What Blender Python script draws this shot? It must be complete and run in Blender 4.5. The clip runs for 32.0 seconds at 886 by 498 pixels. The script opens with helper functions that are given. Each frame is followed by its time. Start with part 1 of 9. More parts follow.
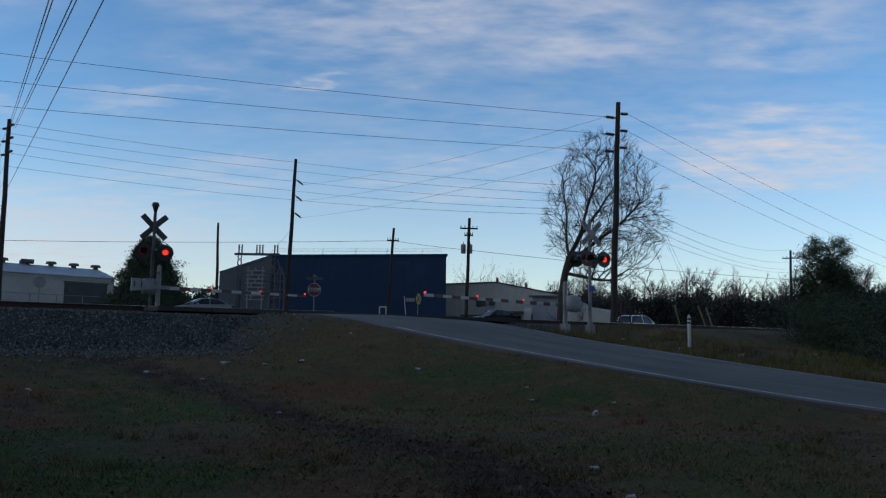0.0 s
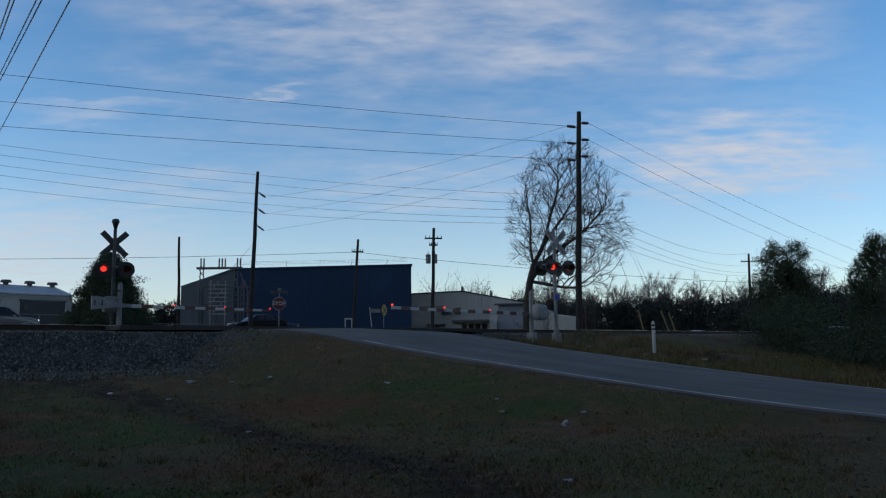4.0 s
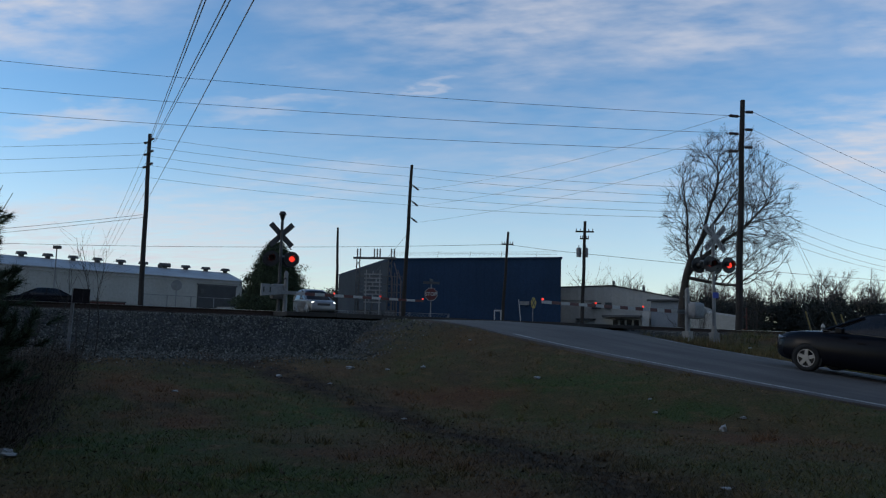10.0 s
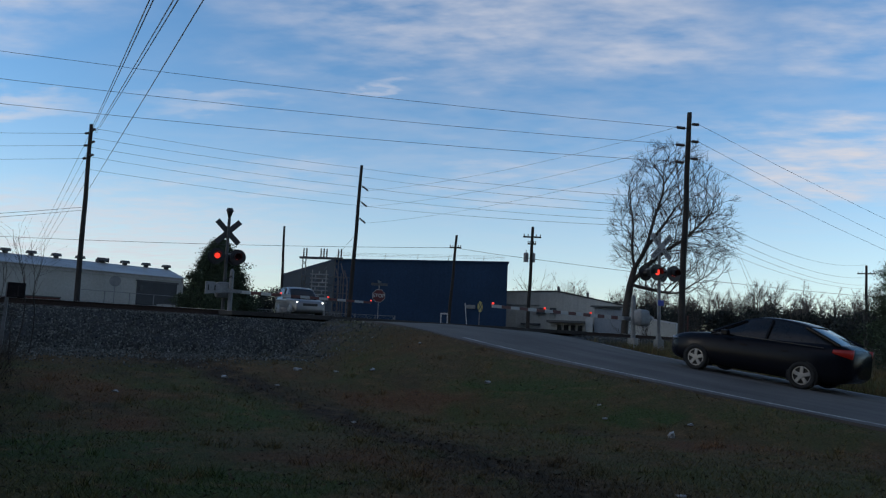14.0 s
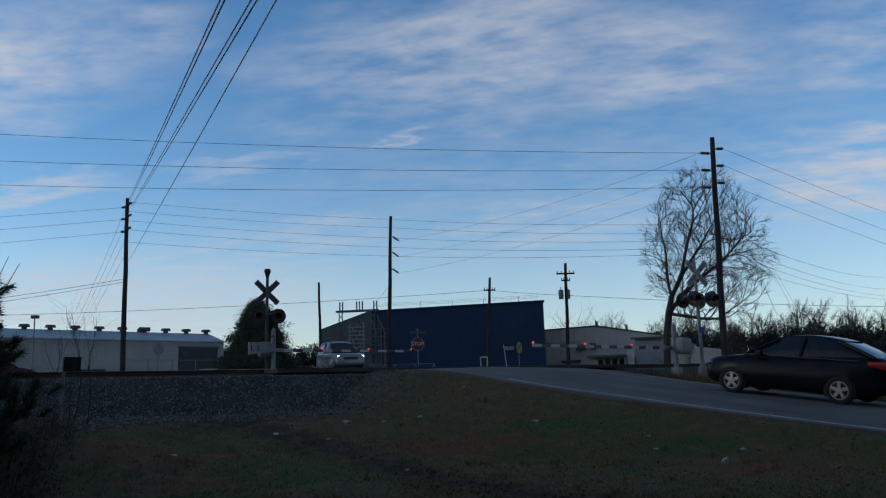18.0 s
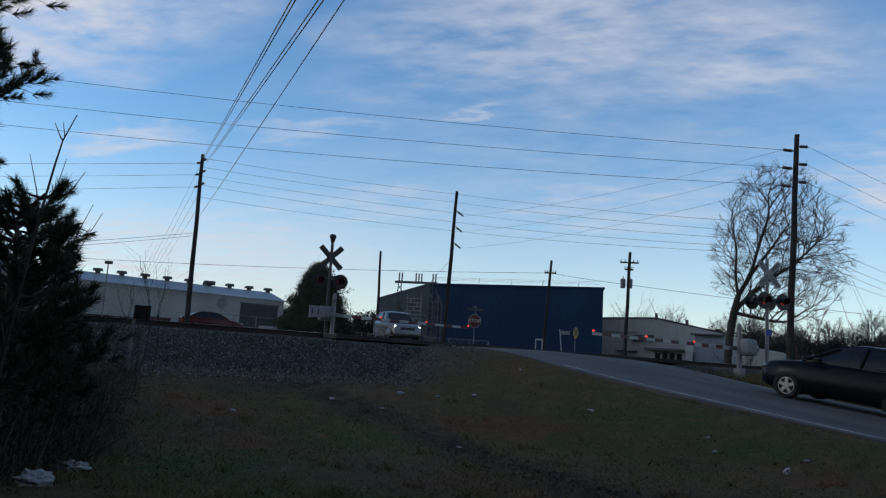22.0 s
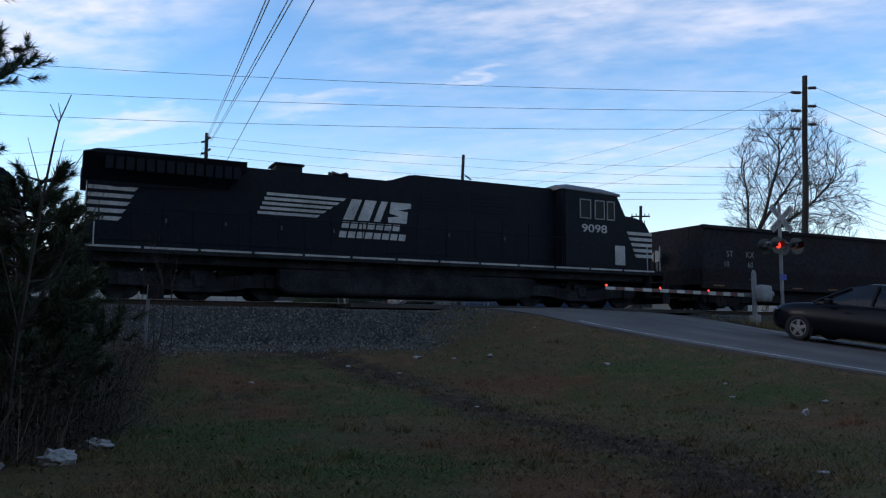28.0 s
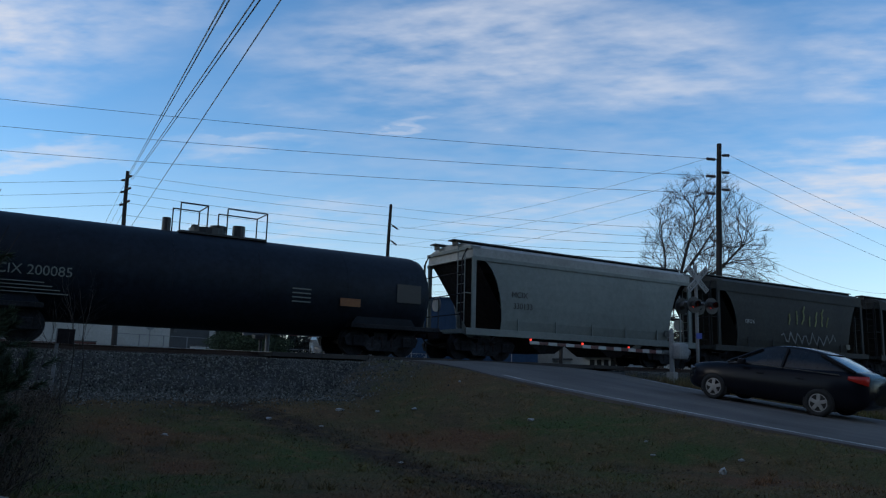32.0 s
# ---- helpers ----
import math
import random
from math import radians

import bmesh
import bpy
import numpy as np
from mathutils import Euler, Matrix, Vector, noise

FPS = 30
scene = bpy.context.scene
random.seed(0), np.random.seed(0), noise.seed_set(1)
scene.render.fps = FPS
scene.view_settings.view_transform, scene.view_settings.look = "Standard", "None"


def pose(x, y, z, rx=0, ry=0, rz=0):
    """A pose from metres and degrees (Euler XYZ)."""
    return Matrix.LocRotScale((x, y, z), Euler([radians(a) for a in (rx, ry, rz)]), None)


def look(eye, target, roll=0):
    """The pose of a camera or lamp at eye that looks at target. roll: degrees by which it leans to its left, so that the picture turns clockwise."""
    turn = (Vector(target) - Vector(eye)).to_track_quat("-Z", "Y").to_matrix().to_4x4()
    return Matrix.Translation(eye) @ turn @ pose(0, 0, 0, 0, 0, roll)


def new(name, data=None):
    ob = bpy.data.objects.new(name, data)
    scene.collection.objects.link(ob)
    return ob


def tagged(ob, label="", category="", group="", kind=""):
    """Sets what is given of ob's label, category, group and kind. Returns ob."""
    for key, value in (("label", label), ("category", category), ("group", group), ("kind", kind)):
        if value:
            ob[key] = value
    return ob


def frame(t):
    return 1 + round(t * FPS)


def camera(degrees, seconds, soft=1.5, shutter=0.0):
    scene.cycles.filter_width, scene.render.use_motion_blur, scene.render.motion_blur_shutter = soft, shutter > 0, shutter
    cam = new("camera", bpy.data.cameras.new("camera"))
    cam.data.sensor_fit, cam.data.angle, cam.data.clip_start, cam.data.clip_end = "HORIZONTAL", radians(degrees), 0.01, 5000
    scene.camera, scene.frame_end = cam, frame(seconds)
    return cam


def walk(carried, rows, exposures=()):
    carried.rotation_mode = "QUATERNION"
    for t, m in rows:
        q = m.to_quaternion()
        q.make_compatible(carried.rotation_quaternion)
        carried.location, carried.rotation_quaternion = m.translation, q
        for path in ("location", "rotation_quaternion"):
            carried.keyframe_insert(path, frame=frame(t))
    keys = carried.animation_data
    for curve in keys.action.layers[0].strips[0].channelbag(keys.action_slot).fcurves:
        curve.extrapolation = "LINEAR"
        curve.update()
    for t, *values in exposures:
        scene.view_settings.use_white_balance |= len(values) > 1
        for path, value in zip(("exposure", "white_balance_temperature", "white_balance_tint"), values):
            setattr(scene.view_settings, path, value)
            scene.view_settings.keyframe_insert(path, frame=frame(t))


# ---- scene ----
cam = camera(59.7, 32.0, soft=1.2)
PATH = [
    (0, (0.46, 0.326, 1.293), (0.445, 2.313, 1.522), 0.8),
    (0.5, (0.474, 0.353, 1.29), (0.515, 2.341, 1.512), 1.7),
    (1, (0.476, 0.382, 1.279), (0.519, 2.369, 1.505), 1.7),
    (1.5, (0.426, 0.296, 1.314), (0.429, 2.281, 1.558), 1.2),
    (2, (0.436, 0.347, 1.343), (0.448, 2.332, 1.586), 1.7),
    (2.5, (0.45, 0.347, 1.339), (0.502, 2.332, 1.581), 1.8),
    (4.5, (0.374, 0.271, 1.385), (0.451, 2.253, 1.639), -0.9),
    (5, (0.358, 0.293, 1.388), (0.423, 2.278, 1.626), -0.0),
    (5.5, (0.339, 0.302, 1.387), (0.406, 2.286, 1.632), 1.4),
    (6, (0.348, 0.283, 1.378), (0.386, 2.269, 1.604), 1.7),
    (6.5, (0.287, 0.244, 1.397), (0.274, 2.229, 1.637), 2.2),
    (7, (0.294, 0.23, 1.387), (0.18, 2.213, 1.619), 1.1),
    (7.5, (0.308, 0.208, 1.387), (0.113, 2.186, 1.605), 0.5),
    (8, (0.284, 0.2, 1.383), (0.065, 2.176, 1.598), 0.7),
    (8.5, (0.288, 0.193, 1.386), (0.007, 2.165, 1.566), 1.6),
    (9, (0.329, 0.16, 1.401), (-0.047, 2.116, 1.586), 1.6),
    (9.5, (0.362, 0.162, 1.394), (0.018, 2.123, 1.584), 2.4),
    (10, (0.341, 0.132, 1.423), (0.035, 2.095, 1.651), 1.5),
    (10.5, (0.299, 0.197, 1.415), (0.077, 2.167, 1.683), 0.9),
    (11, (0.263, 0.216, 1.408), (0.066, 2.194, 1.627), 2.2),
    (11.5, (0.21, 0.236, 1.408), (0.034, 2.214, 1.647), 1.6),
    (12, (0.283, 0.186, 1.394), (0.045, 2.16, 1.615), 1.7),
    (12.5, (0.294, 0.148, 1.396), (0.036, 2.125, 1.551), 0.2),
    (13, (0.324, 0.224, 1.437), (0.156, 2.207, 1.633), 0.5),
    (13.5, (0.212, 0.207, 1.431), (0.058, 2.186, 1.679), 0.8),
    (14, (0.17, 0.251, 1.431), (0.002, 2.23, 1.67), 2.5),
    (14.5, (0.183, 0.251, 1.425), (-0.015, 2.225, 1.679), 1.4),
    (16.5, (0.149, -0.034, 1.406), (-0.038, 1.926, 1.759), 0.5),
    (17, (0.105, -0.006, 1.388), (-0.066, 1.959, 1.722), -0.1),
    (17.5, (0.148, -0.049, 1.403), (-0.092, 1.903, 1.764), -3.4),
    (18, (0.114, -0.08, 1.393), (-0.134, 1.873, 1.746), -1.7),
    (18.5, (0.104, -0.029, 1.394), (-0.162, 1.923, 1.736), -1.6),
    (19, (0.099, 0.024, 1.413), (-0.07, 1.991, 1.737), -0.6),
    (19.5, (0.073, -0.05, 1.426), (-0.104, 1.92, 1.727), -0.5),
    (20, (-0.024, -0.071, 1.438), (-0.204, 1.888, 1.797), -0.0),
    (20.5, (-0.106, -0.058, 1.411), (-0.476, 1.893, 1.648), 3.6),
    (21, (-0.083, -0.004, 1.429), (-0.528, 1.929, 1.684), 3.5),
    (21.5, (-0.047, -0.081, 1.428), (-0.472, 1.857, 1.677), 3.1),
    (22, (-0.026, 0.012, 1.448), (-0.431, 1.949, 1.737), 3.6),
    (22.5, (-0.041, 0.016, 1.417), (-0.432, 1.957, 1.699), 2.0),
    (23, (0.036, -0.009, 1.413), (-0.306, 1.942, 1.686), 2.5),
    (23.5, (0.023, 0.051, 1.362), (-0.355, 2.007, 1.542), 1.1),
    (24, (0.026, 0.08, 1.383), (-0.366, 2.035, 1.528), -0.2),
    (24.5, (-0.001, 0.071, 1.38), (-0.356, 2.036, 1.493), 0.9),
    (25, (0.035, 0.068, 1.374), (-0.373, 2.021, 1.519), 0.7),
    (25.5, (0.04, 0.045, 1.388), (-0.378, 1.994, 1.551), 0.3),
    (26, (0.007, 0.052, 1.382), (-0.404, 2.002, 1.542), 0.6),
    (26.5, (0.038, 0.065, 1.386), (-0.375, 2.015, 1.552), 0.5),
    (28.5, (0.014, 0.082, 1.393), (-0.427, 2.021, 1.607), 0.5),
    (29, (-0.011, 0.043, 1.405), (-0.469, 1.976, 1.632), 0.6),
    (29.5, (0.011, 0.058, 1.403), (-0.486, 1.981, 1.639), 0.2),
    (30, (0.019, -0.045, 1.388), (-0.448, 1.883, 1.643), 0.3),
    (30.5, (0.006, -0.061, 1.404), (-0.351, 1.883, 1.707), 2.1),
    (31, (0.046, 0.005, 1.429), (-0.283, 1.95, 1.756), 1.7),
    (31.5, (-0.025, 0.021, 1.448), (-0.281, 1.975, 1.785), 3.4),
    (32, (-0.081, 0.098, 1.445), (-0.32, 2.056, 1.775), 1.5),
]
walk(cam, [(t, look(eye, target, roll)) for t, eye, target, roll in PATH],
     exposures=[(0, -0.1, 6400, 10), (4.5, -0.15, 6300, 9), (7, -0.2, 6200, 8), (8.5, 0.0, 6500, 10), (14, 0.0, 6550, 10), (16.5, -0.25, 6250, 8), (20, -0.25, 6250, 8), (21, 0.0, 6500, 10), (23.2, 0.05, 6500, 10),
                (24.2, 0.28, 6700, 14), (25.0, 0.72, 7100, 30), (26.5, 0.8, 7200, 32), (28.5, 0.5, 6500, 10), (30, 0.35, 6400, 10), (31, 0.25, 6250, 8), (32, 0.12, 6250, 8)])

# ---------------------------------------------------------------- light
def build_world():
    w = bpy.data.worlds.new("sky")
    w.use_nodes = True
    scene.world = w
    nt = w.node_tree
    nt.nodes.clear()
    nd, ln = nt.nodes.new, nt.links.new
    out, bg = nd("ShaderNodeOutputWorld"), nd("ShaderNodeBackground")
    sky = nd("ShaderNodeTexSky")
    sky.sky_type, sky.sun_disc = "NISHITA", False
    sky.sun_elevation, sky.sun_rotation = radians(SUN_ELEV), radians(SUN_AZ)
    sky.air_density, sky.dust_density, sky.ozone_density = 1.0, 0.3, 3.0
    tc = nd("ShaderNodeTexCoord")
    sep = nd("ShaderNodeSeparateXYZ")
    ln(tc.outputs["Generated"], sep.inputs[0])
    # cloud layer: the view direction projected on a flat sheet overhead
    zc = nd("ShaderNodeMath"); zc.operation = "MAXIMUM"; zc.inputs[1].default_value = 0.0
    ln(sep.outputs[2], zc.inputs[0])
    za = nd("ShaderNodeMath"); za.operation = "ADD"; za.inputs[1].default_value = 0.10
    ln(zc.outputs[0], za.inputs[0])
    div = nd("ShaderNodeVectorMath"); div.operation = "DIVIDE"
    comb = nd("ShaderNodeCombineXYZ")
    for i in range(3):
        ln(za.outputs[0], comb.inputs[i])
    ln(tc.outputs["Generated"], div.inputs[0]); ln(comb.outputs[0], div.inputs[1])
    mp = nd("ShaderNodeMapping")
    mp.inputs["Location"].default_value = CLOUD_SHIFT
    mp.inputs["Rotation"].default_value = (0, 0, radians(28))
    mp.inputs["Scale"].default_value = (0.62, 1.15, 0.0)
    ln(div.outputs[0], mp.inputs[0])
    n1 = nd("ShaderNodeTexNoise"); n1.inputs["Scale"].default_value = 0.75; n1.inputs["Detail"].default_value = 2.0; n1.inputs["Roughness"].default_value = 0.5
    n2 = nd("ShaderNodeTexNoise"); n2.inputs["Scale"].default_value = 4.6; n2.inputs["Detail"].default_value = 7.0; n2.inputs["Roughness"].default_value = 0.55
    ln(mp.outputs[0], n1.inputs[0]); ln(mp.outputs[0], n2.inputs[0])
    r2 = nd("ShaderNodeMapRange"); r2.inputs[1].default_value, r2.inputs[2].default_value = 0.36, 0.63
    # small cells of high cloud within the banks
    n3 = nd("ShaderNodeTexNoise"); n3.inputs["Scale"].default_value = 15.0; n3.inputs["Detail"].default_value = 3.0; n3.inputs["Roughness"].default_value = 0.5
    ln(mp.outputs[0], n3.inputs[0])
    both = nd("ShaderNodeMix"); both.inputs[0].default_value = 0.34
    ln(n2.outputs["Fac"], both.inputs[2]); ln(n3.outputs["Fac"], both.inputs[3])
    ln(both.outputs[0], r2.inputs[0])
    # cloud banks: soft ovals ahead, loose noise over the rest of the sky
    def math_node(op, a, c):
        n = nd("ShaderNodeMath"); n.operation = op
        for i, v in enumerate((a, c)):
            if isinstance(v, (int, float)):
                n.inputs[i].default_value = v
            else:
                ln(v, n.inputs[i])
        return n.outputs[0]
    wob = nd("ShaderNodeVectorMath"); wob.operation = "SCALE"; wob.inputs["Scale"].default_value = 0.16
    off = nd("ShaderNodeVectorMath"); off.operation = "SUBTRACT"; off.inputs[1].default_value = (0.5, 0.5, 0.5)
    ln(n2.outputs["Color"], off.inputs[0]); ln(off.outputs[0], wob.inputs[0])
    ahead = math_node("MAXIMUM", sep.outputs[1], 0.05)
    cu, cv = math_node("DIVIDE", sep.outputs[0], ahead), math_node("DIVIDE", sep.outputs[2], ahead)
    plane = nd("ShaderNodeCombineXYZ")
    ln(cu, plane.inputs[0]); ln(cv, plane.inputs[1])
    bent = nd("ShaderNodeVectorMath"); bent.operation = "ADD"
    ln(plane.outputs[0], bent.inputs[0]); ln(wob.outputs[0], bent.inputs[1])
    r1 = nd("ShaderNodeMapRange"); r1.inputs[1].default_value, r1.inputs[2].default_value = 0.40, 0.62
    ln(n1.outputs["Fac"], r1.inputs[0])
    behind = nd("ShaderNodeMapRange"); behind.inputs[1].default_value, behind.inputs[2].default_value = 0.55, 0.25
    ln(sep.outputs[1], behind.inputs[0])
    cover = math_node("MULTIPLY", r1.outputs[0], behind.outputs[0])
    for u0, v0, wu, wv, amount in CLOUD_BANKS:
        d = nd("ShaderNodeVectorMath"); d.operation = "SUBTRACT"; d.inputs[1].default_value = (u0, v0, 0)
        ln(bent.outputs[0], d.inputs[0])
        e = nd("ShaderNodeVectorMath"); e.operation = "MULTIPLY"; e.inputs[1].default_value = (1 / wu, 1 / wv, 0)
        ln(d.outputs[0], e.inputs[0])
        le = nd("ShaderNodeVectorMath"); le.operation = "LENGTH"
        ln(e.outputs[0], le.inputs[0])
        r = nd("ShaderNodeMapRange"); r.interpolation_type = "SMOOTHSTEP"
        r.inputs[1].default_value, r.inputs[2].default_value, r.inputs[3].default_value, r.inputs[4].default_value = 1.25, 0.2, 0.0, amount
        ln(le.outputs["Value"], r.inputs[0])
        cover = math_node("MAXIMUM", cover, r.outputs[0])
    grainy = nd("ShaderNodeMapRange"); grainy.inputs[3].default_value, grainy.inputs[4].default_value = 0.12, 1.0
    ln(r2.outputs[0], grainy.inputs[0])
    cov = nd("ShaderNodeMath"); cov.operation = "MULTIPLY"
    ln(cover, cov.inputs[0]); ln(grainy.outputs[0], cov.inputs[1])
    # sky tint and brightness
    hsv = nd("ShaderNodeHueSaturation"); hsv.inputs["Saturation"].default_value = SKY_SAT; hsv.inputs["Hue"].default_value = SKY_HUE
    ln(sky.outputs[0], hsv.inputs["Color"])
    # pale haze low over the horizon
    hz = nd("ShaderNodeMapRange"); hz.interpolation_type = "SMOOTHSTEP"
    hz.inputs[1].default_value, hz.inputs[2].default_value, hz.inputs[3].default_value, hz.inputs[4].default_value = 0.30, 0.0, 0.0, HAZE
    ln(sep.outputs[2], hz.inputs[0])
    hm = nd("ShaderNodeMix"); hm.data_type = "RGBA"
    hm.inputs[7].default_value = (4.1, 4.25, 4.3, 1)
    ln(hz.outputs[0], hm.inputs[0]); ln(hsv.outputs[0], hm.inputs[6])
    # clouds take the brightness of the sky behind them, with a warm white
    mix = nd("ShaderNodeMix"); mix.data_type = "RGBA"
    mix.inputs[7].default_value = CLOUD_COLOUR
    ln(cov.outputs[0], mix.inputs[0]); ln(hm.outputs[2], mix.inputs[6])
    ln(mix.outputs[2], bg.inputs[0])
    bg.inputs[1].default_value = SKY_STRENGTH
    ln(bg.outputs[0], out.inputs[0])


SUN_ELEV, SUN_AZ = 16.0, -100.0
SKY_STRENGTH, SKY_SAT, SKY_HUE = 0.19, 1.15, 0.5
# across, up, half width, half height, cover
CLOUD_BANKS = [(-0.84, 0.50, 0.36, 0.12, 1.0), (-0.56, 0.53, 0.12, 0.05, 0.6), (-0.08, 0.45, 0.34, 0.13, 0.75), (0.17, 0.42, 0.24, 0.09, 0.65),
               (0.46, 0.44, 0.16, 0.09, 0.65), (0.44, 0.25, 0.24, 0.065, 1.0), (0.02, 0.22, 0.24, 0.045, 0.5), (-0.70, 0.29, 0.14, 0.022, 0.7),
               (-0.39, 0.315, 0.16, 0.02, 0.45), (-0.32, 0.215, 0.18, 0.03, 0.45), (-0.26, 0.40, 0.20, 0.03, 0.3), (-0.18, 0.34, 0.06, 0.014, 0.6),
               (-0.60, 0.12, 0.42, 0.085, 0.85), (0.1, 0.30, 0.7, 0.22, 0.22), (0.1, 0.75, 0.9, 0.16, 0.45)]
HAZE = 0.40
CLOUD_SHIFT = (0.4, 0.3, 0.0)
CLOUD_COLOUR = (3.45, 3.5, 3.85, 1)
build_world()

sun = new("sun", bpy.data.lights.new("sun", "SUN"))
sun.data.energy, sun.data.angle, sun.data.color = 0.15, radians(10), (1.0, 0.9, 0.78)
# the sun stands low ahead and to the left, behind thin cloud
_sx, _sy = math.sin(radians(SUN_AZ)), math.cos(radians(SUN_AZ))
sun.matrix_world = look((60 * _sx, 60 * _sy, 60 * math.tan(radians(SUN_ELEV))), (0, 0, 0))


# ---------------------------------------------------------------- materials
def mat(name, col, rough=0.8, metal=0.0, grain=8.0, var=0.35, col2=None, big=0.6, bump=0.0, spec=0.4, emit=None, rnd=0.0, coord="Object", alpha=None):
    """Two-scale varied surface: large stains towards col2 and fine grain; bump in metres."""
    m = bpy.data.materials.new(name)
    m.use_nodes = True
    nt = m.node_tree
    b = nt.nodes["Principled BSDF"]
    nd, ln = nt.nodes.new, nt.links.new
    b.inputs["Roughness"].default_value, b.inputs["Metallic"].default_value = rough, metal
    b.inputs["Specular IOR Level"].default_value = spec
    c2 = col2 or tuple(c * (1 - var) for c in col)
    tc = nd("ShaderNodeTexCoord")
    n1 = nd("ShaderNodeTexNoise"); n1.inputs["Scale"].default_value = big; n1.inputs["Detail"].default_value = 5
    n2 = nd("ShaderNodeTexNoise"); n2.inputs["Scale"].default_value = grain; n2.inputs["Detail"].default_value = 6; n2.inputs["Roughness"].default_value = 0.65
    ln(tc.outputs[coord], n1.inputs[0]); ln(tc.outputs[coord], n2.inputs[0])
    mr = nd("ShaderNodeMapRange"); mr.inputs[1].default_value, mr.inputs[2].default_value = 0.35, 0.65
    ln(n1.outputs["Fac"], mr.inputs[0])
    mx = nd("ShaderNodeMix"); mx.data_type = "RGBA"
    mx.inputs[6].default_value, mx.inputs[7].default_value = (*col, 1), (*c2, 1)
    ln(mr.outputs[0], mx.inputs[0])
    mr2 = nd("ShaderNodeMapRange"); mr2.inputs[1].default_value, mr2.inputs[2].default_value = 0.3, 0.7
    mr2.inputs[3].default_value, mr2.inputs[4].default_value = 1 - var, 1 + var * 0.6
    ln(n2.outputs["Fac"], mr2.inputs[0])
    sc = nd("ShaderNodeVectorMath"); sc.operation = "SCALE"
    ln(mx.outputs[2], sc.inputs[0]); ln(mr2.outputs[0], sc.inputs["Scale"])
    last = sc.outputs[0]
    if rnd:
        oi = nd("ShaderNodeObjectInfo")
        mr3 = nd("ShaderNodeMapRange"); mr3.inputs[3].default_value, mr3.inputs[4].default_value = 1 - rnd, 1 + rnd
        ln(oi.outputs["Random"], mr3.inputs[0])
        s2 = nd("ShaderNodeVectorMath"); s2.operation = "SCALE"
        ln(last, s2.inputs[0]); ln(mr3.outputs[0], s2.inputs["Scale"])
        last = s2.outputs[0]
    ln(last, b.inputs["Base Color"])
    if bump:
        bp = nd("ShaderNodeBump"); bp.inputs["Distance"].default_value = bump; bp.inputs["Strength"].default_value = 0.8
        ln(n2.outputs["Fac"], bp.inputs["Height"]); ln(bp.outputs[0], b.inputs["Normal"])
    if emit:
        b.inputs["Emission Color"].default_value = (*emit[:3], 1)
        b.inputs["Emission Strength"].default_value = emit[3]
    return m


def island_mat(name, col, col2, rough=0.9, lo=0.5, hi=1.3):
    """For joined pieces: each island takes its own shade between two colours."""
    m = bpy.data.materials.new(name)
    m.use_nodes = True
    nt = m.node_tree
    b = nt.nodes["Principled BSDF"]
    nd, ln = nt.nodes.new, nt.links.new
    b.inputs["Roughness"].default_value = rough
    b.inputs["Specular IOR Level"].default_value = 0.25
    g = nd("ShaderNodeNewGeometry")
    mx = nd("ShaderNodeMix"); mx.data_type = "RGBA"
    mx.inputs[6].default_value, mx.inputs[7].default_value = (*col, 1), (*col2, 1)
    ln(g.outputs["Random Per Island"], mx.inputs[0])
    wn = nd("ShaderNodeTexWhiteNoise"); wn.noise_dimensions = "1D"
    ln(g.outputs["Random Per Island"], wn.inputs["W"])
    mr = nd("ShaderNodeMapRange"); mr.inputs[3].default_value, mr.inputs[4].default_value = lo, hi
    ln(wn.outputs["Value"], mr.inputs[0])
    sc = nd("ShaderNodeVectorMath"); sc.operation = "SCALE"
    ln(mx.outputs[2], sc.inputs[0]); ln(mr.outputs[0], sc.inputs["Scale"])
    ln(sc.outputs[0], b.inputs["Base Color"])
    return m


